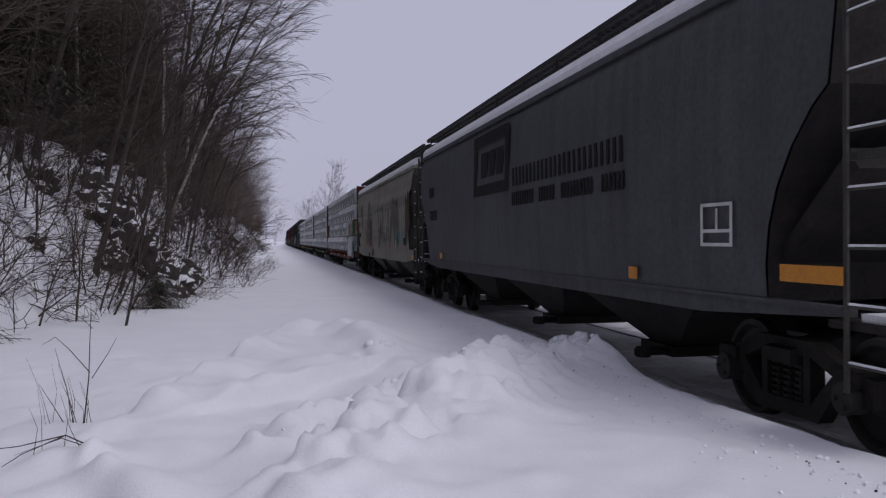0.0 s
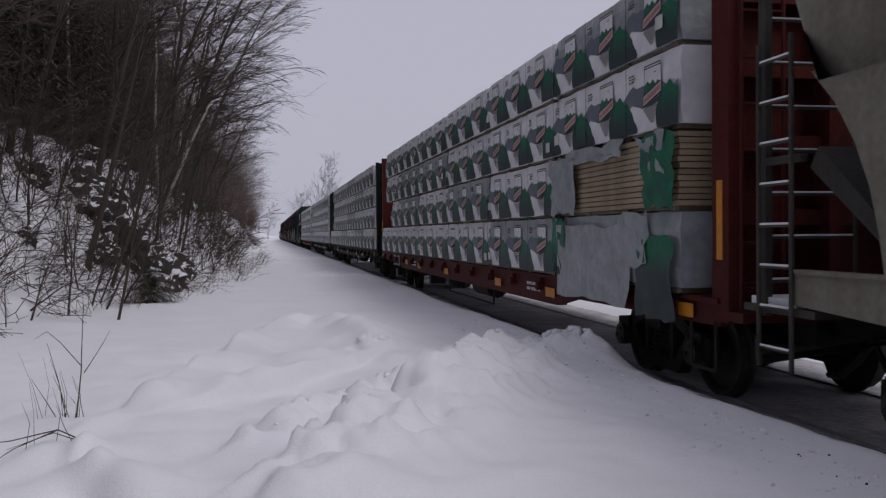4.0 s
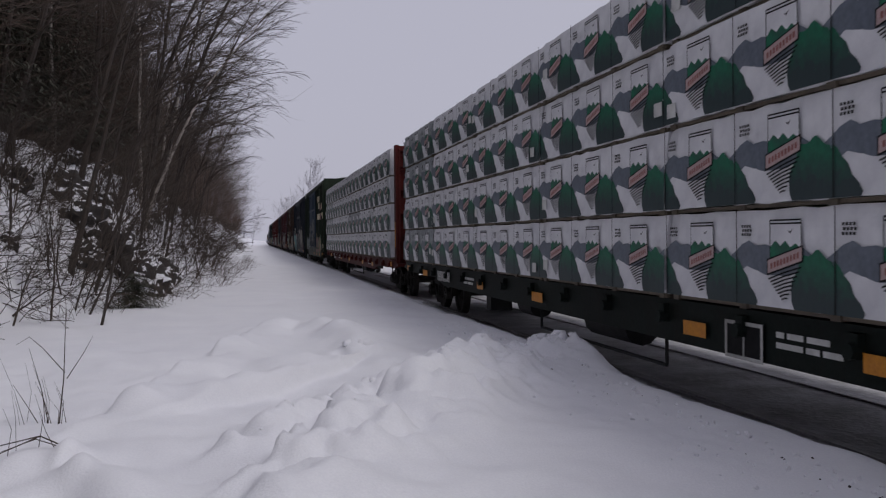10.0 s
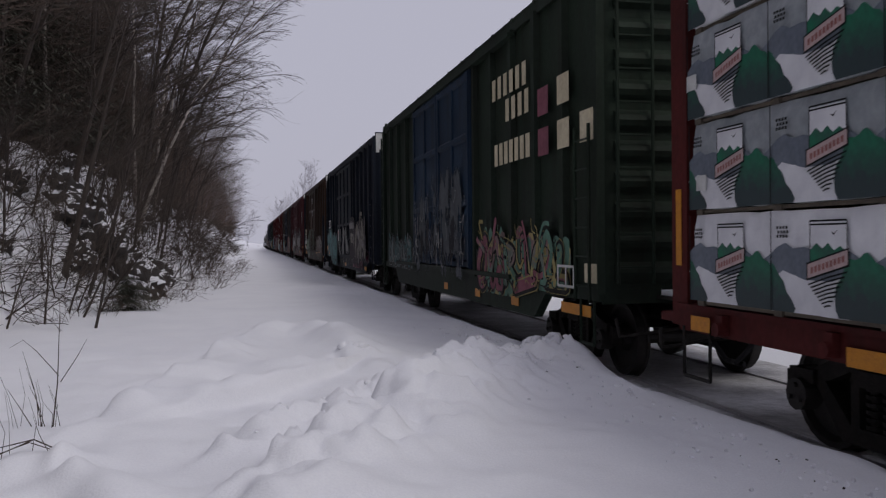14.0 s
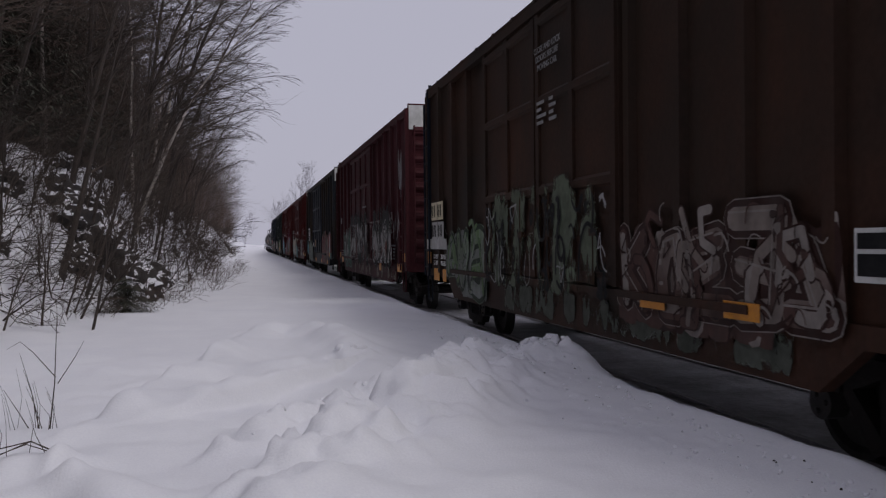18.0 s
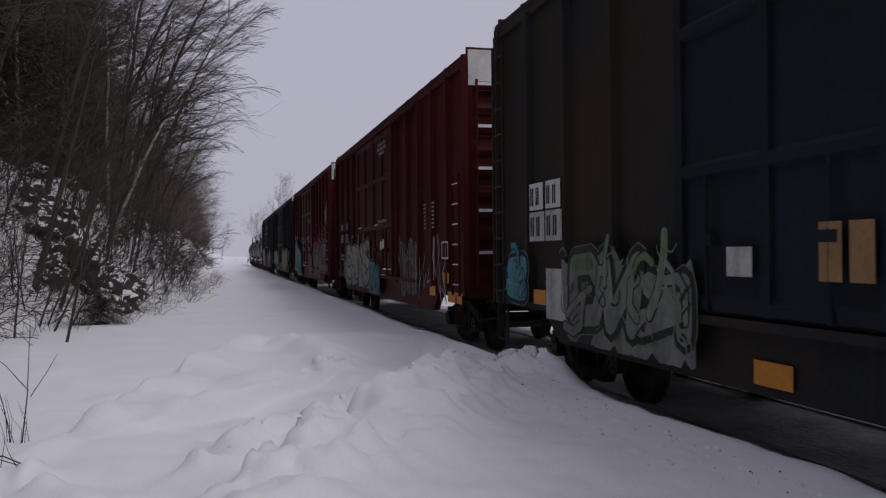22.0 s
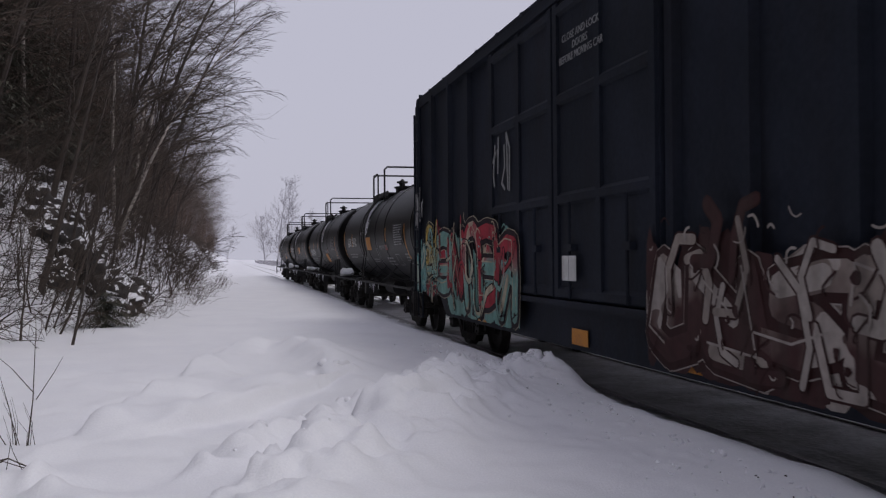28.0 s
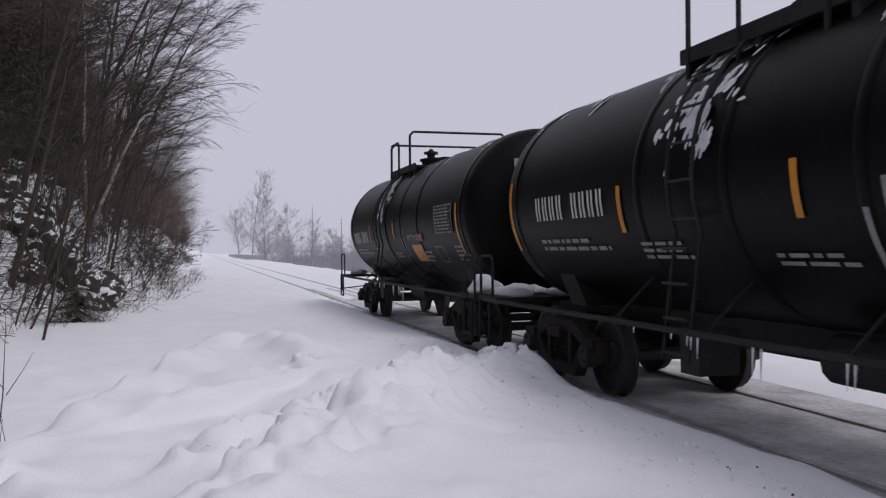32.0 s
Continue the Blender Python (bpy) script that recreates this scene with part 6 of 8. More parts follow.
# ---- the cars, from the front of the train to its end ----
GREY = livery("dark_grey_paint", (0.0882, 0.0891, 0.0954), (0.0648, 0.0657, 0.0702), 0.4, sc=(0.035, 0.034, 0.035))
TAN = livery("warm_grey_paint", (0.255, 0.245, 0.21), (0.185, 0.172, 0.14), 0.5, sc=(0.10, 0.075, 0.055))
OXIDE = livery("oxide_red_paint", (0.0910, 0.0182, 0.0169), (0.0585, 0.0143, 0.0130), 0.4)
FOREST = livery("dark_green_paint", (0.0123, 0.0175, 0.0149), (0.0078, 0.0104, 0.0091), 0.4)


RUST = mat("rust_runs", (0.075, 0.045, 0.03), (0.045, 0.03, 0.022), rough=0.8, size=5, bump=0.0, spec=0.1)
TAGBLUE = mat("faded_blue_spray", (0.055, 0.075, 0.12), (0.08, 0.09, 0.12), rough=0.6, size=2)
TAGRED = mat("faded_red_spray", (0.14, 0.04, 0.05), (0.11, 0.05, 0.05), rough=0.6, size=2)


def consist():
    h1 = hopper("dark grey covered hopper with black lettering and roof snow", -228.9, -210.6, GREY, STEEL_DARK, 0.16, 3.92, 1, True)
    L = 18.3
    x = -1.616
    # slanted square emblem with a thick rim and three blocks
    bm = bmesh.new()
    lo, hi, z0, z1 = -0.15, 2.4, 2.5, 3.62

    def patch(a, b, c, d, dx=0.0):
        face(bm, [(x - dx, a - 0.10 * (c - z0), c), (x - dx, a - 0.10 * (d - z0), d), (x - dx, b - 0.10 * (d - z0), d), (x - dx, b - 0.10 * (c - z0), c)])
    for a, b, c, d in ((lo, lo + 0.26, z0, z1), (hi - 0.26, hi, z0, z1), (lo + 0.26, hi - 0.26, z1 - 0.2, z1), (lo + 0.26, hi - 0.26, z0, z0 + 0.2),
                       (1.30, 1.82, z0 + 0.32, z1 - 0.34), (0.80, 1.18, z0 + 0.32, z1 - 0.34), (0.24, 0.68, z0 + 0.32, z1 - 0.34)):
        patch(a, b, c, d)
    part("painted_emblem", bm, BLACKINK, h1, "black square emblem")
    bm = bmesh.new()
    for i in range(12):
        y = -0.40 - i * 0.385
        decal(bm, x, y - 0.09, y, 2.55, 2.84)
        decal(bm, x, y - 0.28, y - 0.19, 2.55, 2.84)
    part("painted_name", bm, BLACKINK, h1, "row of large black letter blocks")
    bm = bmesh.new()
    for i in range(19):
        if i not in (5, 9, 15):
            y = -0.36 - i * 0.245
            decal(bm, x, y - 0.06, y, 2.24, 2.45)
            decal(bm, x, y - 0.18, y - 0.12, 2.24, 2.45)
    part("painted_name", bm, BLACKINK, h1, "row of smaller black letter blocks")
    mark_bars(h1, x, 7.2, 2.72, 0.24, 4, BLACKINK)
    mark_bars(h1, x, 7.15, 2.16, 0.24, 6, BLACKINK)
    bm = bmesh.new()
    for a, b, c, d in ((-7.25, -7.21, 1.62, 2.0), (-6.74, -6.70, 1.62, 2.0), (-7.25, -6.7, 1.97, 2.0), (-7.25, -6.7, 1.62, 1.65), (-7.25, -6.7, 1.74, 1.77), (-7.0, -6.97, 1.77, 1.95)):
        decal(bm, x, a, b, c, d)
    part("data_box", bm, WHITE, h1, "white outlined data box")
    h2 = hopper("weathered warm grey covered hopper with graffiti along the side", -210.2, -192.6, TAN, ENDGRIME, 0.36, 3.88, 2)
    x = -1.616
    scuffs(h2, x + 0.002, -7.9, -6.9, 1.42, 3.35, (0.085, 0.060, 0.042), 0.6, 1.2)
    scuffs(h2, x + 0.003, -6.6, 7.4, 1.42, 3.3, (0.15, 0.135, 0.105), 0.3, 0.9)
    rng = random.Random(44)
    for i in range(15):
        yy, top = -6.7 + i * 0.93 + rng.uniform(-0.3, 0.3), rng.uniform(2.9, 3.4)
        bm = bmesh.new()
        ln, w = rng.uniform(0.5, 1.5), rng.uniform(0.008, 0.022)
        face(bm, [(x, yy - w, top), (x, yy + w, top), (x, yy + w * 0.8, top - ln * 0.6), (x, yy + rng.uniform(-0.02, 0.02), top - ln), (x, yy - w * 0.7, top - ln * 0.5)])
        part("rust_run", bm, RUST, h2, "dark rusty run down the side")
    scrawl(h2, x, -6.6, -5.0, 1.55, 2.05, spray("blue")[1], 11, 5, 0.05)
    scrawl(h2, x, -4.95, -4.75, 1.42, 1.85, ORANGE, 12, 1, 0.07)
    scrawl(h2, x, -3.9, -1.8, 1.42, 2.2, BLACKINK, 13, 6, 0.05)
    # four outlined letters of a sprayed word
    word = (([(0, 0), (0, 1), (0.9, 1)], [(0, 0.55), (0.65, 0.55)]), ([(0.5, 0), (0.5, 1)], [(0.1, 0), (0.9, 0)], [(0.1, 1), (0.9, 1)]),
            ([(0, 0), (0, 1), (0.8, 0.85), (0.7, 0.5), (0.1, 0.45)], [(0.3, 0.45), (0.9, 0)]), ([(0.85, 0), (0, 0), (0, 1), (0.85, 1)], [(0, 0.5), (0.7, 0.5)]))
    for k, letter in enumerate(word):
        bm = bmesh.new()
        top = 4.02 - k * 0.50
        for mi, (wide, dx) in enumerate(((0.15, 0.0), (0.115, 0.006), (0.065, 0.012))):
            for line in letter:
                thick(bm, [(top - u * 0.36, 1.55 + v * 0.55) for u, v in line], wide, mi, x - dx, 2)
        part("sprayed_letter", bm, [TAGBLUE, TAGRED, TAN], h2, "sprayed letter outlined in red and blue")
    for yy in (2.3, 3.2, 3.75):
        bm = bmesh.new()
        for mi, wide in enumerate((0.15, 0.10, 0.05)):
            thick(bm, [(yy, 2.2), (yy - 0.05, 2.38), (yy - 0.12, 2.5)], wide, mi, x - 0.006 * mi, 2)
        part("sprayed_arrow", bm, [TAGBLUE, TAGRED, TAN], h2, "sprayed shape outlined in red and blue")
    # a pale blue tag and a black looping drawing
    bm = bmesh.new()
    thick(bm, [(1.35, 2.05), (1.2, 1.6), (0.95, 1.5), (0.8, 1.85), (0.75, 2.2)], 0.03, 0, x)
    thick(bm, [(0.85, 1.95), (0.6, 1.65), (0.5, 1.95), (0.35, 1.75), (0.2, 2.15)], 0.025, 0, x - 0.004)
    thick(bm, [(1.3, 1.8), (1.15, 1.95), (1.05, 1.75), (1.2, 1.65)], 0.025, 0, x - 0.008)
    part("painted_tag", bm, TAGBLUE, h2, "faded blue sprayed tag")
    bm = bmesh.new()
    loop = [(-0.38 + 0.28 * math.cos(q * 0.7), 1.74 + 0.33 * math.sin(q * 0.7)) for q in range(0, 10)]
    thick(bm, loop, 0.05, 0, x)
    thick(bm, [(-0.38 + 0.14 * math.cos(q * 0.9), 1.7 + 0.17 * math.sin(q * 0.9)) for q in range(0, 8)], 0.045, 0, x - 0.004)
    thick(bm, [(-0.45, 2.15), (-0.6, 1.95), (-0.72, 2.05), (-0.85, 2.2), (-0.92, 2.0), (-1.1, 1.9), (-1.25, 1.75)], 0.07, 0, x - 0.008)
    thick(bm, [(-0.62, 1.9), (-0.7, 1.5), (-0.78, 1.85), (-0.9, 1.5), (-1.0, 1.8), (-1.15, 1.5), (-1.2, 1.72)], 0.05, 0, x - 0.012)
    thick(bm, [(-0.5, 1.5), (-0.62, 1.44), (-0.72, 1.5)], 0.04, 0, x - 0.016)
    part("painted_tag", bm, BLACKINK, h2, "black sprayed looping drawing")
    for yy in (1.62, -1.28):
        bm = bmesh.new()
        decal(bm, x - 0.02, yy - 0.05, yy + 0.05, 1.42, 1.82)
        part("reflector", bm, ORANGE, h2, "orange reflective strip")
    scrawl(h2, x, 4.1, 4.9, 1.45, 2.0, spray("rainbow")[3], 17, 3, 0.05)
    scrawl(h2, -1.54, 5.0, 6.2, 1.05, 1.3, spray("blue")[1], 18, 7, 0.025)
    mark_bars(h2, x, 7.0, 2.32, 0.18, 4, BLACKINK)
    mark_bars(h2, x, 6.85, 1.84, 0.18, 6, BLACKINK)
    lettering("hatch_words", "CAUTION\nOPEN HATCH COVERS\nBEFORE UNLOADING", 0.09, on_side(-1.535, 2.3, 1.27), BLACKINK, h2)
    bm = bmesh.new()
    decal(bm, -1.61, -7.1, -6.6, 1.54, 1.76)
    decal(bm, -1.534, 3.35, 3.95, 1.02, 1.18)
    part("black_patch", bm, BLACKINK, h2, "black painted patch")

    centerbeam("oxide red centre-beam flatcar loaded with wrapped lumber", -192.0, -169.2, OXIDE, 21, missing={1: (3, 3, 3, 3, 3, 1), 2: (3, 3, 3, 3, 3, 2), 3: (3, 3, 3, 3, 3, 2)}, plate=PALE, words="WARNING", ripped=True)
    centerbeam("dark green centre-beam flatcar loaded with wrapped lumber", -167.55, -145.3, FOREST, 22, missing={1: (3, 3, 3, 3, 3, 1), 2: (3, 3, 3, 3, 3, 1), 3: (3, 3, 3, 3, 3, 1)})
    centerbeam("dark green centre-beam flatcar loaded with wrapped lumber", -143.6, -121.6, FOREST, 23)
    centerbeam("oxide red centre-beam flatcar loaded with wrapped lumber", -119.8, -97.4, OXIDE, 24)

    P = -1.612
    green = livery("faded_green_paint", (0.0254, 0.0374, 0.0254), (0.0149, 0.0209, 0.0164), 0.5)
    blue_door = livery("blue_door_paint", (0.0234, 0.0442, 0.0780), (0.0169, 0.0273, 0.0442), 0.5)
    c = boxcar("dark green boxcar with blue doors, yellow letter blocks and graffiti", -95.75, -80.3, green, blue_door, top=green)
    L = 15.4
    bm = bmesh.new()
    for row, n, y in ((3.86, 6, -3.6), (3.46, 4, -4.3), (2.84, 7, -3.7)):
        for i in range(n):
            a = y - i * (1.8 / n if n > 4 else 0.3)
            decal(bm, P, a - 0.17, a, row, row + 0.33)
    part("painted_name", bm, CREAM, c, "three rows of yellow letter blocks")
    bm = bmesh.new()
    for y, z, m in ((-5.96, 3.33, 0), (-5.97, 2.80, 0), (-6.70, 3.37, 1), (-6.70, 2.82, 1), (-7.45, 2.82, 1)):
        decal(bm, P, y - 0.2, y + 0.2, z, z + 0.36, m)
    part("painted_panels", bm, [spray("pinkgreen")[0], CREAM], c, "pink and yellow square panels")
    graffiti(c, P, -6.9, -2.6, 0.85, 2.1, "pinkgreen", 31, 6)
    scuffs(c, P - 0.085, -2.15, 2.8, 0.9, 3.1, (0.10, 0.11, 0.12), 0.55)
    scuffs(c, P - 0.088, -2.15, 2.8, 1.2, 2.2, (0.02, 0.02, 0.025), 0.4, 3.0)
    squiggles(c, P - 0.092, -2.1, 2.7, 1.2, 2.6, GREYINK, 32, 26, 0.02)
    graffiti(c, P, 3.3, 6.7, 1.0, 1.95, "tealgrey", 33, 5)
    bm = bmesh.new()
    decal(bm, P, -7.72, -7.36, 1.2, 1.42)
    part("yellow_plate", bm, CREAM, c)
    bm = bmesh.new()
    for a, b, d, e in ((-7.15, -6.6, 1.12, 1.15), (-7.15, -6.6, 1.36, 1.39), (-7.15, -7.12, 1.12, 1.39), (-6.63, -6.6, 1.12, 1.39), (-6.9, -6.87, 1.12, 1.39)):
        decal(bm, P - 0.05, a, b, d, e)
    part("data_box", bm, WHITE, c, "white outlined data box")
    reflectors(c, -1.585, [(-7.0, 0.80, 0.95), (-4.6, 0.74, 0.35), (-2.5, 0.74, 0.3), (-0.1, 0.74, 0.3)])

    navy = livery("navy_paint", (0.0170, 0.0215, 0.0323), (0.0116, 0.0144, 0.0198), 0.4)
    c = boxcar("navy blue boxcar with teal and silver graffiti", -78.4, -63.0, navy, top=WHITE)
    graffiti(c, P, 2.7, 6.95, 0.62, 2.28, "teal", 41, 4, fat=0.42, crowd=1)
    graffiti(c, P, -6.4, -2.0, 0.85, 2.7, "violet", 42, 3, fat=0.26)
    graffiti(c, P + 0.002, -6.6, -2.2, 0.75, 1.5, "magenta", 47, 6)
    scuffs(c, P - 0.085, -2.1, 2.8, 1.15, 2.3, (0.26, 0.26, 0.25), 0.45)
    scuffs(c, P + 0.025, -2.2, 2.6, 0.68, 1.1, (0.14, 0.14, 0.12), 0.5, 3.0)
    squiggles(c, P - 0.09, -2.0, 2.6, 1.15, 2.1, BLACKINK, 43, 22, 0.04)
    squiggles(c, P - 0.11, -2.0, 2.6, 1.2, 1.9, GREYINK, 44, 8, 0.02)
    bm = bmesh.new()
    decal(bm, -1.745, 1.26, 1.64, 1.72, 2.18)
    decal(bm, -1.75, 1.48, 1.65, 1.99, 2.15, 1)
    part("door_plate", bm, [PALE, RED_SIGN], c, "grey plate with a red square on the door")
    for yy in (6.45, 5.9):
        mark_bars(c, P - 0.06, yy, 2.36, 0.24, 2, BLACKINK, WHITE, "reporting_mark", 0.25, 1.7)
    for yy in (6.45, 5.9):
        mark_bars(c, P - 0.06, yy, 1.98, 0.22, 2, BLACKINK, spray("teal")[0], "car_number", 0.25, 1.7)
    reflectors(c, -1.70, [(6.9, 1.30, 0.36), (6.2, 1.10, 0.45), (3.3, 1.05, 0.3)], 0.2)
    reflectors(c, -1.585, [(0.4, 0.72, 0.5), (-2.9, 0.9, 0.5), (-5.5, 0.72, 0.5)])
    brown = livery("rusty_brown_paint", (0.0515, 0.0243, 0.0157), (0.0200, 0.0172, 0.0143), 0.7, size=0.4, sc=(0.03, 0.022, 0.016))
    c = boxcar("rusty brown boxcar with blue end and pale green graffiti", -61.2, -46.0, brown, end=navy, top=WHITE)
    graffiti(c, P, 2.9, 5.7, 0.72, 2.15, "lime", 51, 3)
    scuffs(c, P - 0.085, -2.1, 2.8, 1.0, 2.5, (0.12, 0.14, 0.10), 0.7)
    squiggles(c, P - 0.09, -2.1, 2.7, 1.1, 2.2, BLACKINK, 52, 40, 0.05)
    squiggles(c, P - 0.11, -2.1, 2.7, 1.1, 2.2, GREYINK, 152, 16, 0.02)
    scuffs(c, P + 0.025, -5.6, 2.6, 0.68, 1.1, (0.10, 0.11, 0.09), 0.5, 3.0)
    graffiti(c, P, -5.6, -2.2, 0.85, 2.05, "sepia", 53, 5)
    lettering("door_words", "CLOSE AND LOCK\nDOORS BEFORE\nMOVING CAR", 0.115, on_side(P - 0.07, -0.2, 4.12), GREYINK, c)
    car_marks(c, -0.2, 3.2, GREYINK, 54, 4, P - 0.06)
    bm = bmesh.new()
    decal(bm, P - 0.06, -6.3, -5.8, 1.42, 1.76)
    decal(bm, P - 0.066, -6.27, -5.83, 1.46, 1.6, 1)
    decal(bm, P - 0.066, -6.27, -5.83, 1.63, 1.73, 1)
    part("data_box", bm, [WHITE, BLACKINK], c, "white outlined data box")
    for yy in (7.0, 6.45):
        mark_bars(c, P, yy, 2.2, 0.24, 2, BLACKINK, CREAM, "reporting_mark", 0.25, 1.7)
    for yy in (6.95, 6.4):
        mark_bars(c, P, yy, 1.8, 0.24, 2, BLACKINK, PALE, "car_number", 0.25, 1.7)
    bm = bmesh.new()
    decal(bm, P, 5.7, 7.5, 1.55, 1.76)
    part("grey_panel", bm, PALE, c, "grey painted patch")
    lettering("load_words", "LD LMT      200 LBS\nLT WT       700 LBS", 0.13, on_side(P - 0.01, 6.3, 1.36), WHITE, c)
    car_marks(c, -6.9, 1.4, GREYINK, 5)
    bm = bmesh.new()
    box(bm, -1.607, -1.602, -7.55, -6.1, 0.95, 2.5)
    part("blue_panel", bm, navy, c, "blue repainted panel")
    reflectors(c, -1.60, [(7.35, 1.25, 0.34), (6.65, 0.92, 0.5), (5.95, 0.92, 0.3), (-6.65, 0.9, 0.4), (-7.4, 1.2, 0.35)], 0.24)
    reflectors(c, -1.66, [(-3.0, 1.05, 0.5), (-4.5, 1.07, 0.5)], 0.14)
    maroon = livery("maroon_paint", (0.0669, 0.0178, 0.0221), (0.0419, 0.0136, 0.0146), 0.4)
    c = boxcar("maroon boxcar with white scrawls and camouflage graffiti", -43.6, -28.0, maroon, top=WHITE)
    graffiti(c, P, 3.0, 5.5, 0.78, 2.35, "camo", 61, 3)
    for lo, hi, k in ((-2.1, 2.75, 0), (-6.4, -2.5, 1)):
        dx = P - 0.085 * (k == 0) - 0.09 * (k == 1)
        scuffs(c, dx, lo, hi, 0.95, 2.75, (0.026, 0.027, 0.027), 0.85)
        scuffs(c, dx - 0.004, lo, hi, 1.05, 2.4, (0.34, 0.33, 0.32), 0.36, 2.6)
        scuffs(c, dx - 0.007, lo, hi, 1.0, 1.9, (0.12, 0.035, 0.025), 0.1, 2.0)
        squiggles(c, dx - 0.012, lo + 0.1, hi - 0.1, 1.15, 2.3, PALE, 62 + 100 * k, 48, 0.022)
        scuffs(c, P + 0.025, lo, hi, 0.66, 1.1, (0.20, 0.17, 0.14), 0.35, 3.0)
    lettering("door_words", "OPEN THIS DOOR FIRST", 0.085, on_side(P - 0.075, -0.95, 2.80), GREYINK, c)
    scrawl(c, P - 0.05, -7.2, -4.8, 1.75, 2.5, GREYINK, 64, 9, 0.03)
    scrawl(c, P - 0.03, -7.5, -7.0, 2.75, 4.0, GREYINK, 65, 6, 0.03)
    mark_bars(c, P, 6.5, 2.46, 0.22, 3, GREYINK)
    car_marks(c, 5.9, 1.2, GREYINK, 6, 3)
    car_marks(c, -5.9, 1.25, GREYINK, 66, 5)
    reflectors(c, -1.60, [(6.8, 1.12, 0.36), (6.1, 0.95, 0.45), (4.0, 1.05, 0.55), (-6.8, 0.95, 0.6), (-7.45, 1.22, 0.4), (-3.6, 0.9, 0.4)], 0.2)
    worn = livery("worn_blue_paint", (0.0143, 0.0215, 0.0315), (0.0400, 0.0272, 0.0157), 0.7, size=0.35, sc=(0.046, 0.028, 0.015))
    c = boxcar("worn blue boxcar with rust streaks and red graffiti", -26.0, -10.0, worn, navy, top=WHITE)
    graffiti(c, P, -6.75, -2.3, 0.72, 2.3, "rust", 71, 4, fat=0.27, pale=0.6)
    bm = bmesh.new()
    rng = random.Random(75)
    for i, (yy, zz, ww, hh, mi) in enumerate(((-7.3, 1.55, 1.1, 1.1, 0), (-7.5, 1.75, 0.7, 0.8, 0), (-6.85, 1.62, 0.28, 0.72, 1), (-7.5, 1.18, 0.55, 0.4, 0))):
        blob(bm, yy, zz, ww, hh, mi, P - 0.04 - 0.004 * i, rng, 18, 0.9)
    decal(bm, P - 0.06, -7.05, -6.74, 1.08, 1.26, 2)
    decal(bm, P - 0.06, -7.05, -6.72, 1.26, 1.33, 3)
    decal(bm, P - 0.06, -7.68, -7.32, 1.0, 1.24, 3)
    part("painted_blocks", bm, [spray("rust")[1], PALE, CREAM_YELLOW, spray("blue")[1]], c, "red, white, yellow and blue painted blocks")
    graffiti(c, P, 2.5, 5.28, 0.72, 1.95, "lime", 72, 3)
    for yy in (6.45, 5.9):
        mark_bars(c, P - 0.02, yy, 2.28, 0.22, 2, BLACKINK, WHITE, "reporting_mark", 0.25, 1.7)
    for yy in (6.45, 5.9):
        mark_bars(c, P - 0.02, yy, 1.9, 0.24, 2, BLACKINK, PALE, "car_number", 0.25, 1.7)
    bm = bmesh.new()
    decal(bm, P - 0.01, 5.28, 5.97, 0.91, 1.51)
    decal(bm, P - 0.095, 1.68, 2.0, 1.51, 1.73)
    part("grey_panel", bm, PALE, c, "grey painted panel")
    graffiti(c, P - 0.012, 6.6, 7.5, 0.9, 1.9, "blue", 73, 1)
    car_marks(c, 0.0, 3.7, GREYINK, 7, 3)
    car_marks(c, -0.6, 3.0, GREYINK, 74, 3)
    bm = bmesh.new()
    for y in (0.86, 0.58):
        decal(bm, P - 0.09, y - 0.105, y + 0.105, 1.5, 1.88)
    part("tan_placard", bm, mat("tan_board", (0.30, 0.17, 0.06), (0.22, 0.12, 0.05), size=3), c, "tan placards on the door")
    reflectors(c, -1.6, [(6.25, 1.06, 0.42), (5.1, 0.73, 0.4), (1.6, 0.72, 0.45), (-2.0, 0.72, 0.45), (-5.0, 0.72, 0.5)], 0.18)
    soot = livery("soot_green_paint", (0.0156, 0.0210, 0.0187), (0.0094, 0.0116, 0.0109), 0.4)
    brick = livery("red_brown_paint", (0.0699, 0.0087, 0.0073), (0.0393, 0.0069, 0.0062), 0.45)
    c = boxcar("red-brown boxcar with tan and white graffiti", -8.35, 7.75, brick, snowy=True, top=WHITE)
    graffiti(c, P, 0.6, 4.9, 0.8, 2.3, "tan", 81, 4)
    graffiti(c, P - 0.01, -0.8, 0.8, 0.7, 1.6, "teal", 84, 2)
    graffiti(c, P - 0.01, 4.9, 5.9, 0.7, 1.6, "teal", 85, 1)
    graffiti(c, P, -4.6, -3.0, 0.85, 2.1, "chalk", 82, 3)
    scrawl(c, P - 0.06, -7.2, -3.0, 0.8, 2.1, GREYINK, 83, 11, 0.03)
    scrawl(c, P - 0.065, -4.6, -3.0, 0.9, 2.1, BLACKINK, 183, 4, 0.025)
    lettering("door_words", "CLOSE AND LOCK\nBOTH DOORS BEFORE\nMOVING CAR", 0.115, on_side(P - 0.07, -1.1, 4.30), GREYINK, c)
    car_marks(c, 1.5, 2.9, GREYINK, 86, 5)
    car_marks(c, -0.4, 2.7, GREYINK, 9, 5)
    bm = bmesh.new()
    for i in range(7):
        decal(bm, P, -5.38, -5.22 - 0.05 * (i > 2), 2.62 - i * 0.075, 2.655 - i * 0.075)
        decal(bm, P, -6.05, -5.88, 2.62 - i * 0.075, 2.655 - i * 0.075)
    part("stencilled_data", bm, GREYINK, c, "two columns of small stencilled sizes")
    lettering("door_words", "OPEN THIS DOOR FIRST", 0.11, on_side(P - 0.10, -1.3, 2.44), GREYINK, c)
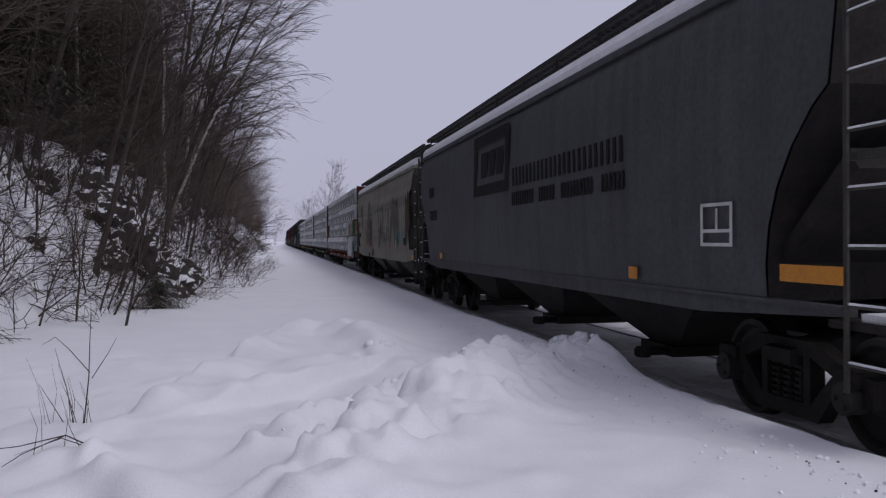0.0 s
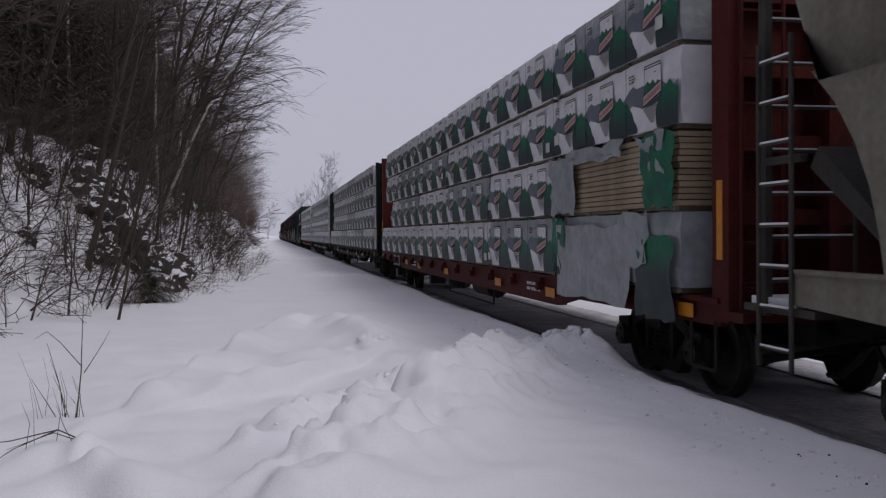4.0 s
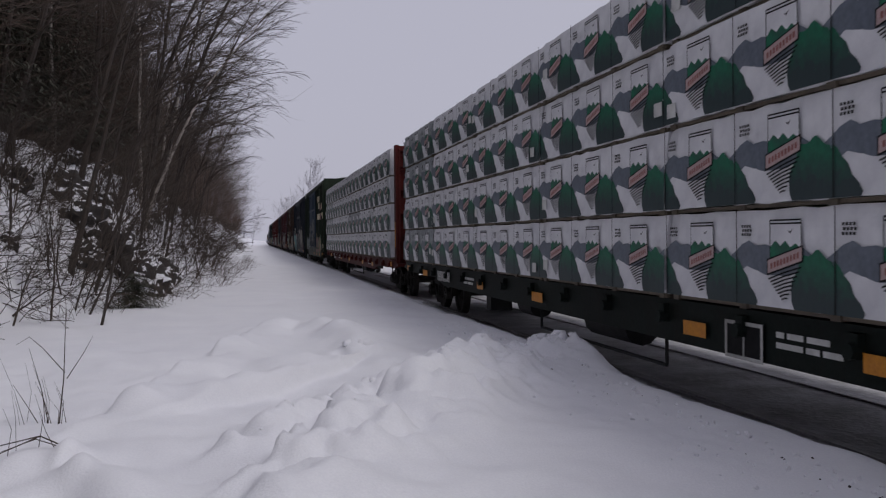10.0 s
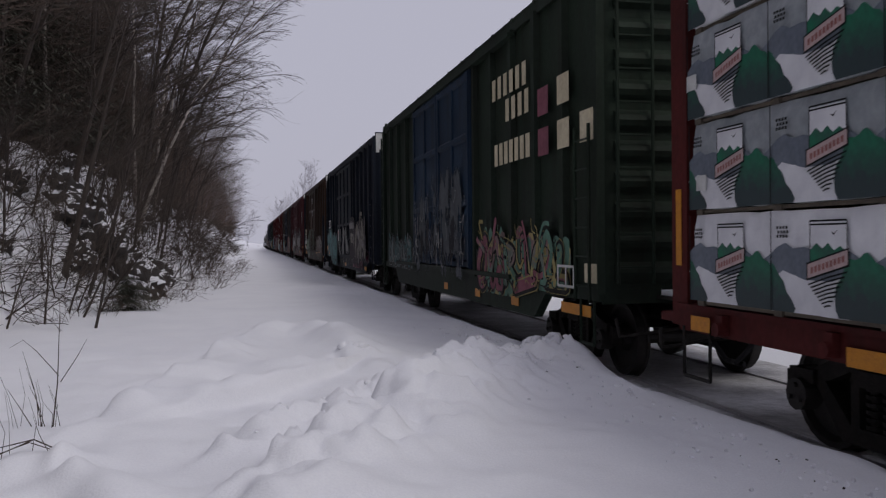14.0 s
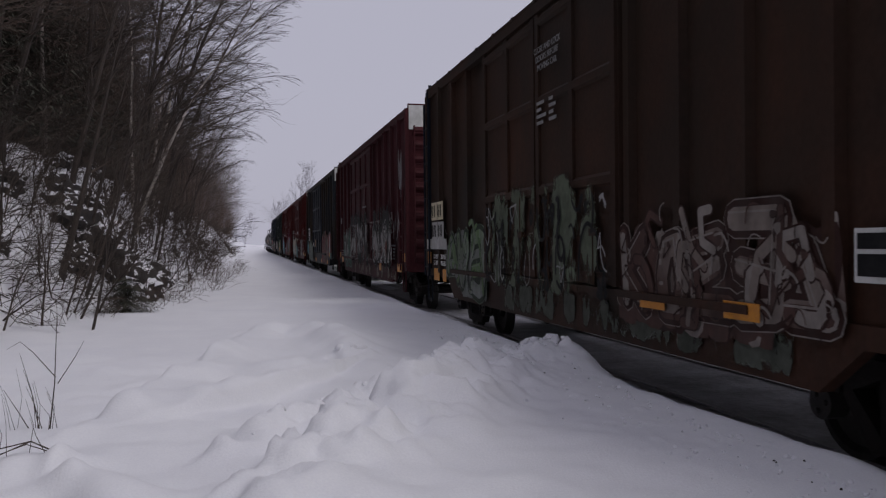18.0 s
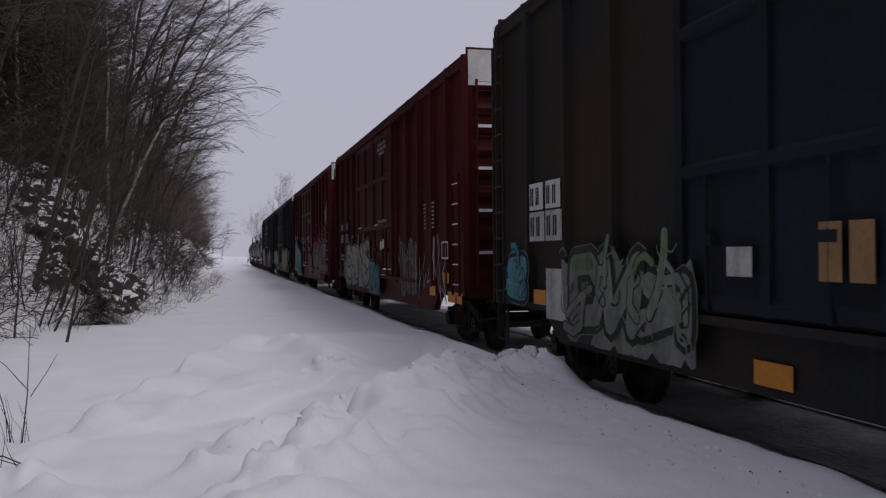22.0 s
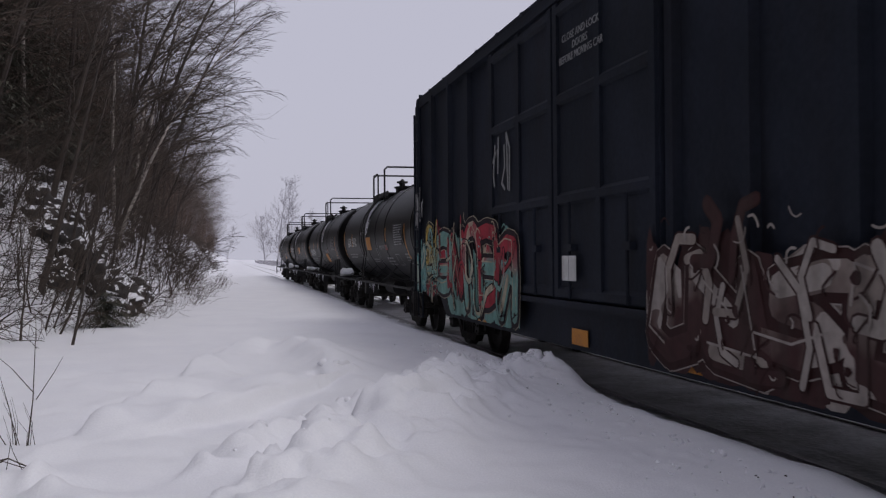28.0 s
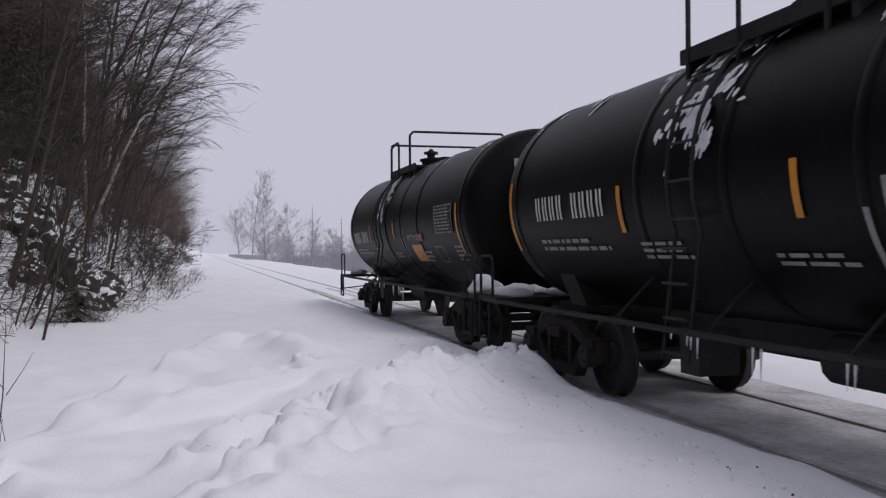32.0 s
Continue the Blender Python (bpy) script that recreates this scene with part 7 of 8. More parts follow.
    lettering("load_words", "LD LMT 212200\nLT WT   73300", 0.11, on_side(P, 6.4, 1.62), GREYINK, c)
    for yy in (6.58, 5.50):
        mark_bars(c, P, yy, 2.47, 0.17, 2, PALE, soot, "reporting_mark", 0.3, 2.6)
        mark_bars(c, P, yy + 0.06, 2.06, 0.26, 3, GREYINK, None, "car_number", pitch=1.5)
    bm = bmesh.new()
    decal(bm, P - 0.09, -1.15, -0.95, 1.8, 2.0, 1)
    decal(bm, P - 0.09, -1.45, -1.25, 1.82, 2.05, 0)
    part("placard", bm, [WHITE, CREAM], c, "white and yellow placards")
    bm = bmesh.new()
    for a, b, d, e in ((-7.05, -6.6, 1.6, 1.63), (-7.05, -6.6, 1.88, 1.91), (-7.05, -7.02, 1.6, 1.9), (-6.63, -6.6, 1.6, 1.9)):
        decal(bm, P, a, b, d, e)
    part("data_box", bm, WHITE, c, "white outlined data box")
    reflectors(c, -1.6, [(-6.85, 1.18, 0.4), (-7.45, 0.86, 0.95), (-5.85, 0.92, 0.45)], 0.18)
    c = boxcar("red-brown boxcar with bright blue and orange graffiti", 9.55, 25.7, brick, snowy=True, top=WHITE)
    mist(c, P - 0.004, 2.4, 6.15, 0.80, 2.75, (0.012, 0.014, 0.06), 191)
    graffiti(c, P - 0.012, 2.55, 5.95, 0.70, 2.42, "blue", 91, 3, fat=0.36, crowd=1)
    mist(c, P - 0.004, -7.95, -2.0, 0.95, 3.0, (0.22, 0.02, 0.07), 192)
    graffiti(c, P, -2.6, -1.3, 0.78, 1.8, "magenta", 92, 2)
    graffiti(c, P - 0.01, -7.9, -2.3, 0.75, 2.35, "bright", 93, 5, fat=0.36)
    graffiti(c, P - 0.055, -7.8, -5.6, 0.75, 1.6, "amber", 94, 2)
    scrawl(c, P - 0.05, -7.8, -7.0, 2.6, 3.7, GREYINK, 95, 7, 0.04)
    scrawl(c, P - 0.05, -2.4, -1.4, 1.9, 2.4, GREYINK, 96, 4, 0.03)
    for yy in (6.82, 5.75):
        mark_bars(c, P, yy, 2.47, 0.17, 2, PALE, soot, "reporting_mark", 0.3, 2.6)
        mark_bars(c, P, yy + 0.06, 2.06, 0.26, 3, GREYINK, None, "car_number", pitch=1.5)
    lettering("load_words", "LD LMT 212200\nLT WT   73300", 0.11, on_side(P, 6.5, 1.62), GREYINK, c)
    lettering("door_words", "OPEN THIS DOOR FIRST", 0.085, on_side(P - 0.10, -1.16, 2.45), GREYINK, c)
    lettering("door_words", "OPEN THIS DOOR FIRST", 0.085, on_side(P - 0.10, 1.40, 2.43), GREYINK, c)
    for yy in (-1.19, 1.38):
        lettering("door_words", "OPEN  CLOSE", 0.085, on_side(P - 0.075, yy, 2.22), GREYINK, c)
        bm = bmesh.new()
        decal(bm, P - 0.055, yy - 0.09, yy + 0.09, 1.85, 2.03)
        part("placard", bm, PALE, c, "small white placard on the door")
    bm = bmesh.new()
    ring = [(P - 0.06, -1.17 + 0.065 * math.cos(q * 0.5236), 3.16 + 0.085 * math.sin(q * 0.5236)) for q in range(13)]
    pipe(bm, ring, 0.011, 4)
    part("painted_ring", bm, GREYINK, c, "white painted ring emblem")
    car_marks(c, -1.8, 2.95, GREYINK, 10, 2)
    car_marks(c, 6.7, 1.35, GREYINK, 97, 3)
    reflectors(c, -1.6, [(6.65, 1.74, 0.45), (7.4, 0.86, 0.5), (6.8, 0.9, 0.5), (-3.2, 0.86, 0.6)], 0.18)
    reflectors(c, -1.70, [(4.1, 1.0, 0.45)], 0.18)
    c = boxcar("soot-dark green boxcar with colourful graffiti", 27.7, 44.2, soot, top=WHITE)
    graffiti(c, P, -6.7, -2.1, 0.8, 2.15, "fiesta", 101, 7)
    graffiti(c, P - 0.03, 1.6, 6.4, 0.95, 2.1, "silver", 102, 6, False)
    bm = bmesh.new()
    decal(bm, P - 0.03, -7.5, -7.06, 1.33, 1.9)
    decal(bm, P - 0.03, -8.12, -7.75, 1.5, 1.9)
    part("white_panel", bm, WHITE, c, "white painted panel")
    reflectors(c, -1.6, [(-7.25, 1.1, 0.4), (-7.95, 1.1, 0.4), (-3.0, 0.72, 0.5), (3.4, 0.72, 0.5)], 0.18)
    ink = livery("blue_black_paint", (0.0219, 0.0258, 0.0383), (0.0136, 0.0164, 0.0219), 0.35)
    c = boxcar("blue-black boxcar with bright graffiti at both ends", 45.95, 62.25, ink, top=ink)
    graffiti(c, P, 1.5, 6.0, 0.72, 2.45, "carnival", 111, 5)
    graffiti(c, P, 7.2, 8.05, 0.75, 2.1, "mint", 112, 2)
    graffiti(c, P, 6.1, 7.2, 1.3, 2.45, "gold", 113, 2)
    graffiti(c, P, 6.1, 7.2, 0.72, 1.3, "carnival", 119, 2)
    graffiti(c, P, -6.2, -2.1, 0.7, 2.2, "cream", 114, 5)
    graffiti(c, P, -7.9, -6.3, 0.7, 2.2, "cream", 118, 2)
    lettering("door_words", "CLOSE AND LOCK\nDOORS\nBEFORE MOVING CAR", 0.12, on_side(P - 0.07, -0.55, 4.12), GREYINK, c)
    scrawl(c, P - 0.05, 1.9, 2.7, 2.5, 3.4, GREYINK, 115, 4, 0.05)
    scrawl(c, P - 0.05, 7.3, 8.0, 2.3, 3.1, GREYINK, 116, 4, 0.05)
    car_marks(c, -1.3, 3.6, GREYINK, 12, 3)
    bm = bmesh.new()
    decal(bm, P - 0.05, -6.69, -6.21, 1.5, 1.82)
    decal(bm, P - 0.09, -0.45, -0.05, 1.42, 1.7)
    decal(bm, P - 0.056, -6.66, -6.24, 1.54, 1.79, 1)
    part("data_box", bm, [WHITE, BLACKINK], c, "white outlined data box")
    reflectors(c, -1.6, [(-7.3, 1.14, 0.45), (-8.0, 1.16, 0.45), (-5.3, 0.70, 0.5), (-2.8, 0.70, 0.45), (-0.3, 0.70, 0.45), (3.4, 0.70, 0.6)], 0.18)

    tank_car("black tank car with snow patch and orange warning plate", 62.9, 76.5, 1, 0.9, (0.45, -18), -6, ((3.76, -13, 6), (-2.45, -9, 6)))
    tank_car("black tank car with snow on its end platform", 76.5, 90.0, 2, -0.4, (-1.6, -36), -16, ((3.37, -10, 3), (1.47, -9, 2)))
    tank_car("black tank car with broad snow patch by the ladder", 90.0, 103.4, 3, 1.25, (-1.4, -18), -6, ((2.55, -20, 0), (-0.12, -18, 0)))
    tank_car("last black tank car of the train with snow streak", 103.6, 116.3, 4, 1.1, (-1.9, -38), -12, ((2.6, -18, 0), (-0.1, -16, 0)))


consist()
for o in (*TRUCK_PARTS, BOLSTER, TRUCK):
    bpy.data.objects.remove(o)


# ---- woods ----
class Wood:
    """Collects tapered tubes into one mesh."""
    def __init__(self):
        self.v, self.f, self.m = [], [], []

    def tube(self, pts, radii, sides, mi=0):
        base = len(self.v)
        for k, (p, r) in enumerate(zip(pts, radii)):
            d = (pts[min(k + 1, len(pts) - 1)] - pts[max(k - 1, 0)])
            d = d.normalized() if d.length > 1e-6 else Vector((0, 0, 1))
            u = d.cross(Vector((0.31, 0.9, 0.3))).normalized()
            w = d.cross(u)
            for i in range(sides):
                a = 2 * math.pi * i / sides
                self.v.append(p + (u * math.cos(a) + w * math.sin(a)) * r)
        for k in range(len(pts) - 1):
            for i in range(sides):
                a, b = base + k * sides + i, base + k * sides + (i + 1) % sides
                self.f.append((a, b, b + sides, a + sides))
                self.m.append(mi)

    def tri(self, a, b, c, mi=0):
        n = len(self.v)
        self.v += [a, b, c]
        self.f.append((n, n + 1, n + 2))
        self.m.append(mi)

    def mesh(self, name, materials):
        me = bpy.data.meshes.new(name)
        me.from_pydata([tuple(p) for p in self.v], [], self.f)
        for m in materials:
            me.materials.append(m)
        me.polygons.foreach_set("material_index", self.m)
        return me


def limb(wood, rng, start, d, length, r, depth, pull, droop, mi=0, thin=0.006):
    """A bending branch with side branches; pull draws it towards the light."""
    n = 6 if depth > 1 else 4
    pts, radii, p = [start], [r], start.copy()
    d = d.normalized()
    for i in range(n):
        d = (d + Vector((rng.gauss(0, 0.10), rng.gauss(0, 0.10), rng.gauss(0, 0.08))) + pull * 0.07 + Vector((0, 0, droop))).normalized()
        p = p + d * (length / n)
        pts.append(p.copy())
        radii.append(r * (1 - 0.82 * (i + 1) / n))
    wood.tube(pts, radii, 5 if depth > 2 else 3, mi)
    if depth <= 0:
        return
    count = {3: 9, 2: 7, 1: 5}[depth] if depth <= 3 else 10
    for k in range(count):
        f = 0.25 + 0.72 * (k + rng.random()) / count
        i = min(n - 1, int(f * n))
        q = pts[i].lerp(pts[i + 1], f * n - i)
        seg = (pts[i + 1] - pts[i]).normalized()
        side = seg.cross(Vector((rng.gauss(0, 1), rng.gauss(0, 1), rng.gauss(0, 1)))).normalized()
        dd = seg * rng.uniform(0.6, 1.0) + side * rng.uniform(0.5, 0.95) + pull * 0.25
        limb(wood, rng, q, dd, length * rng.uniform(0.32, 0.55), max(thin, radii[i] * 0.5), depth - 1, pull, droop * 0.6 + 0.01, mi, thin)


def bare_tree(seed, height, r, lean, material, twig, crown=0.35, pull=(1, 0, 0.1), limbs=15, reach=1.0, thin=0.006):
    """Meshes of a leafless tree: its trunk, and its crown of limbs and twigs."""
    rng = random.Random(seed)
    pull = Vector(pull)
    trunk, crown_w = Wood(), Wood()
    n = 10
    p, d = Vector((0, 0, -0.5)), Vector((lean, rng.uniform(-0.05, 0.05), 1)).normalized()
    pts, radii = [p], [r * 1.25]
    for i in range(n):
        d = (d + Vector((rng.gauss(0, 0.035), rng.gauss(0, 0.035), 0.02))).normalized()
        p = p + d * ((height + 0.5) / n)
        pts.append(p.copy())
        radii.append(r * (1 - 0.9 * (i + 1) / n))
    trunk.tube(pts, radii, 7)
    for k in range(limbs):
        f = crown + (0.97 - crown) * (k + rng.random()) / limbs
        i = min(n - 1, int(f * n))
        q = pts[i].lerp(pts[i + 1], f * n - i)
        a = rng.uniform(0, 6.28)
        dd = Vector((math.cos(a), math.sin(a), rng.uniform(0.5, 1.1))) + pull * 0.5
        limb(crown_w, rng, q, dd, height * (0.42 - 0.26 * f) * rng.uniform(0.75, 1.25) * reach, max(0.014, radii[i] * 0.42, thin), 2, pull, 0.012, 0, thin)
    return trunk.mesh("trunk", [material]), crown_w.mesh("crown", [twig])


def sweep(wood, rng, start, d, length, r, depth, droop, thin):
    """A branch that arches over: its twigs follow it at narrow angles and thin out to the tip."""
    n = (4, 6, 8)[depth]
    pts, radii, p = [start], [r], start.copy()
    d = d.normalized()
    for i in range(n):
        d = (d + Vector((rng.gauss(0.02, 0.07), rng.gauss(0, 0.08), rng.gauss(0, 0.06) - droop * (0.5 + i / n)))).normalized()
        p = p + d * (length / n)
        pts.append(p.copy())
        radii.append(max(thin * 0.6, r * (1 - 0.85 * (i + 1) / n)))
    wood.tube(pts, radii, 5 if depth == 2 else 3)
    if depth == 0:
        return
    count = (0, 5, 11)[depth]
    for k in range(count):
        f = 0.18 + 0.78 * (k + rng.random()) / count
        i = min(n - 1, int(f * n))
        q = pts[i].lerp(pts[i + 1], f * n - i)
        seg = (pts[i + 1] - pts[i]).normalized()
        side = seg.cross(Vector((rng.gauss(0, 0.5), rng.gauss(0, 0.5), 1))).normalized() * rng.choice((-1, 1))
        dd = seg + side * rng.uniform(0.25, 0.65) + Vector((0.1, 0, rng.uniform(-0.1, 0.3)))
        sweep(wood, rng, q, dd, length * (1.05 - 0.55 * f) * rng.uniform(0.35, 0.6), max(thin, radii[i] * 0.5), depth - 1, droop * 0.8, thin)


def sweeping_tree(seed, height, r, lean, material, twig, limbs=14, thin=0.0065):
    """Meshes of a leafless tree at a wood's edge: a trunk bent to the light, long limbs that arch out over the open side."""
    rng = random.Random(seed)
    trunk, crown = Wood(), Wood()
    n = 12
    p, d = Vector((0, 0, -0.5)), Vector((lean * 0.7, rng.uniform(-0.08, 0.08), 1)).normalized()
    pts, radii = [p], [r * 1.3]
    for i in range(n):
        d = (d + Vector((rng.gauss(lean * 0.07, 0.05), rng.gauss(0, 0.05), 0.01))).normalized()
        p = p + d * ((height + 0.5) / n)
        pts.append(p.copy())
        radii.append(r * (1 - 0.86 * (i + 1) / n))
    trunk.tube(pts, radii, 7)
    for k in range(limbs):
        f = 0.22 + 0.76 * (k + rng.random()) / limbs
        i = min(n - 1, int(f * n))
        q = pts[i].lerp(pts[i + 1], f * n - i)
        a = rng.gauss(0, 1.05)
        dd = Vector((math.cos(a), math.sin(a) * 0.9, rng.uniform(0.45, 1.3)))
        sweep(crown, rng, q, dd, height * (0.34 - 0.10 * f) * rng.uniform(0.7, 1.2), max(0.022, radii[i] * 0.5), 2, rng.uniform(0.03, 0.11), thin)
    return trunk.mesh("trunk", [material]), crown.mesh("crown", [twig])


def plant_tree(meshes, m, name, label, group, category="tree"):
    ob = tagged(new(name), label, category, group)
    ob.matrix_basis = m
    for key, me in zip(("trunk", "crown", "needles"), meshes):
        if me is not None:
            new(key, me).parent = ob
    return ob


def spruce(seed, height, spread, needles, bark, layers=22, per=11):
    rng = random.Random(seed)
    trunk, crown = Wood(), Wood()
    trunk.tube([Vector((0, 0, -0.5)), Vector((0, 0, height * 0.5)), Vector((0, 0, height))], [0.02 * height, 0.012 * height, 0.01], 6)
    for k in range(layers):
        f = k / layers
        z = height * (0.08 + 0.9 * f)
        reach = spread * (1 - f) ** 0.85 + 0.1
        for i in range(per):
            a = 6.283 * (i + rng.random()) / per
            ln = reach * rng.uniform(0.65, 1.1)
            d = Vector((math.cos(a), math.sin(a), -0.25))
            side = Vector((-math.sin(a), math.cos(a), 0))
            base = Vector((0, 0, z + rng.uniform(-0.1, 0.1)))
            for j in range(9):
                g0 = j / 9
                w = max(0.10, ln * 0.15) * (1.15 - 0.7 * g0)
                p0 = base + d * ln * g0
                p1 = p0 + d * max(0.03, ln * 0.032)
                for sgn in (-1, 1):
                    tip = p0 + d * w * rng.uniform(0.6, 1.5) + side * sgn * w * rng.uniform(0.6, 1.4) + Vector((0, 0, rng.uniform(-0.8, 0.15) * w))
                    crown.tri(p0, p1, tip)
            crown.tri(base - side * 0.02, base + side * 0.02, base + d * ln * 1.05)
    return trunk.mesh("trunk", [bark]), crown.mesh("crown", [needles])


def on_ground(x, y, turn=0.0, size=1.0, sink=0.1):
    return Matrix.Translation((x, y, height(x, y) - sink)) @ Matrix.Rotation(radians(turn), 4, "Z") @ Matrix.Scale(size, 4)


def woods():
    rng = random.Random(77)
    kinds = [bare_tree(i, h, r, lean, TRUNK, BARK_RED if i % 2 else BARK, c) for i, (h, r, lean, c) in enumerate(
        ((12.5, 0.09, 0.16, 0.2), (14.0, 0.10, 0.10, 0.25), (10.5, 0.07, 0.22, 0.15), (15.0, 0.11, 0.06, 0.25), (11.5, 0.08, 0.12, 0.12), (9.0, 0.06, 0.26, 0.1)))]
    lean = [sweeping_tree(120 + i, h, r, l, TRUNK, BARK, n) for i, (h, r, l, n) in enumerate(((11.5, 0.10, 0.36, 15), (13.0, 0.11, 0.24, 16), (9.5, 0.08, 0.42, 13), (12.0, 0.10, 0.10, 15)))]
    birches = [sweeping_tree(20 + i, h, r, l, BIRCH, BARK, n) for i, (h, r, l, n) in enumerate(((11.0, 0.075, 0.03, 11), (11.5, 0.075, 0.26, 12), (9.5, 0.07, 0.34, 11)))]
    spruces = [spruce(40 + i, h, s, NEEDLE, BARK, 40, 15) for i, (h, s) in enumerate(((12.0, 2.6), (9.5, 2.2), (14.0, 3.0)))]
    g = "leafless trees of the bank"
    store = {}

    def hazed(meshes, y):
        """The same tree with haze put into its bark colour, the paler the farther down the line."""
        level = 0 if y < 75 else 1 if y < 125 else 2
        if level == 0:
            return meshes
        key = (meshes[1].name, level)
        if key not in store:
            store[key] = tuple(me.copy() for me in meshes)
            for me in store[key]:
                me.materials[0] = (HAZE_THIN, HAZE_THICK)[level - 1]
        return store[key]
    # the rank along the top of the bank, with crowns that reach over the line
    for x, y, k, sz in ((-4.7, 25.5, 3, 0.95), (-4.3, 28.5, 0, 0.95), (-3.9, 32.0, 0, 1.05), (-4.1, 34.5, 1, 1.0), (-4.5, 36.5, 2, 1.0), (-3.9, 40.0, 0, 1.0), (-4.0, 45.0, 1, 0.95), (-5.6, 22.0, 3, 1.0), (-4.1, 52.0, 2, 0.95), (-4.0, 60.0, 0, 0.9), (-5.4, 30.0, 1, 1.05)):
        plant_tree(lean[k], on_ground(x, y, rng.uniform(-18, 18), sz), "bare_tree", "leafless tree whose branches sweep out over the line", g)
    for x, y, k in ((-4.15, 34.8, 0), (-3.7, 31.0, 2), (-3.9, 37.5, 1), (-4.5, 43.0, 1), (-5.6, 27.0, 0)):
        plant_tree(birches[k], on_ground(x, y, rng.uniform(-8, 8)), "birch_tree", "leafless birch with pale peeling bark", g)
    for x, y, k in ((-6.2, 16.5, 5), (-5.8, 21.2, 0), (-4.7, 40.0, 4), (-4.6, 50.0, 2), (-6.6, 19.0, 1)):
        plant_tree(kinds[k], on_ground(x, y, rng.uniform(-25, 25), rng.uniform(0.85, 1.05)), "bare_tree", "leafless grey-brown tree leaning over the snowy bank", g)
    for i in range(26):
        yy = 36 + i * 1.7
        plant_tree(kinds[(i * 5) % 6], on_ground(-0.118 * yy - 1.6 - rng.uniform(0, 1.8), yy, rng.uniform(-70, 70), rng.uniform(0.85, 1.1)), "bare_tree", "leafless grey-brown tree of the dense wood", g)
    # dark spruces close behind the crest
    for x, y, k, sz in ((-6.3, 21.0, 1, 1.0), (-7.2, 23.5, 0, 1.0), (-6.1, 26.0, 1, 1.1), (-6.9, 28.5, 2, 0.95), (-6.3, 31.5, 0, 1.0), (-7.4, 18.5, 1, 1.1), (-6.8, 34.5, 1, 1.1), (-8.2, 26.5, 2, 1.0), (-7.9, 31.0, 2, 1.0), (-6.6, 38.5, 0, 0.95), (-6.3, 43.0, 1, 1.15), (-6.9, 48.0, 2, 1.0), (-7.2, 54.0, 0, 1.1)):
        plant_tree(spruces[k], on_ground(x, y, rng.uniform(0, 360), sz), "spruce_tree", "dark green spruce above the bank", "spruces of the bank")
    y = 9.0
    while y < 200:
        for row in range(6):
            x = -6.4 - row * 2.3 + rng.uniform(-0.9, 0.9) - max(0.0, 16 - y) * 0.4
            yy = y + rng.uniform(-1.3, 1.3)
            if row >= 1 and rng.random() < 0.5:
                plant_tree(rng.choice(spruces), on_ground(x - 1.6, yy, rng.uniform(0, 360), rng.uniform(0.85, 1.2)), "spruce_tree", "dark green spruce above the bank", "spruces of the bank")
            else:
                plant_tree(hazed(rng.choice(kinds), yy), on_ground(x, yy, rng.uniform(-70, 70), rng.uniform(0.75, 1.1)), "bare_tree", "leafless grey-brown tree of the dense wood", g)
        y += 2.6 + y * 0.028
    y = 50.0
    while y < 230:
        plant_tree(hazed(rng.choice(kinds), y), on_ground(-3.9 + rng.uniform(-0.9, 0.5), y, rng.uniform(-30, 30), rng.uniform(0.6, 0.85)), "bare_tree", "leafless grey-brown tree of the dense wood", g)
        y += 3.0 + y * 0.02
    for i in range(40):
        plant_tree(rng.choice(spruces), on_ground(-17.5 - rng.uniform(0, 9), 6 + i * 1.9, rng.uniform(0, 360), rng.uniform(1.0, 1.35)), "spruce_tree", "dark green spruce above the bank", "spruces of the bank")
    for i in range(34):
        yy = 12 + i * 1.5
        plant_tree(rng.choice(spruces), on_ground(-9.5 - rng.uniform(0, 4.5) - max(0, 16 - yy) * 0.3, yy, rng.uniform(0, 360), rng.uniform(0.8, 1.15)), "spruce_tree", "dark green spruce above the bank", "spruces of the bank")
    # unseen spruces added beside and behind the camera to dim the train's side
    for i in range(46):
        yy = -34 + i * 0.95
        x = -9.5 - rng.uniform(0, 9) - 0.15 * max(0.0, yy)
        plant_tree(rng.choice(spruces), on_ground(x, yy, rng.uniform(0, 360), rng.uniform(0.9, 1.2)), "spruce_tree", "dark green spruce above the bank", "spruces of the bank")
    # closer unseen spruces, added to darken the snow on the left
    for x, yy in ((-7.4, 5.6), (-8.6, 7.2), (-7.0, 2.8), (-8.2, 0.4), (-7.2, -1.8), (-7.9, -4.5), (-7.3, -7.4), (-8.8, 4.2)):
        plant_tree(rng.choice(spruces), on_ground(x, yy, rng.uniform(0, 360), rng.uniform(0.9, 1.1)), "spruce_tree", "dark green spruce above the bank", "spruces of the bank")
    # young spruce with snow at the foot of the bank
    young = spruce(60, 0.95, 1.15, NEEDLE, BARK, 10, 19)
    ob = plant_tree(young, on_ground(-2.5, 19.6, 0, 1.0, 0.2), "young_spruce", "young spruce bough with snow at the foot of the bank", "")
    cap = spruce(61, 0.95, 1.08, CLING, BARK, 8, 4)[1]
    c = new("snow_cap", cap)
    c.parent, c.location = ob, (0, 0, 0.05)
    c["label"] = "snow lying on the needles"
    # dark rock that breaks through the bank's snow
    spots = [(-2.75, 24.4, 1.15), (-3.2, 23.8, 1.3), (-3.7, 23.0, 1.2), (-3.1, 25.6, 1.2), (-4.2, 22.4, 0.9), (-3.8, 24.4, 1.1), (-2.9, 27.2, 0.9), (-2.7, 28.6, 0.7), (-5.3, 21.0, 0.7), (-4.7, 18.4, 0.4)]
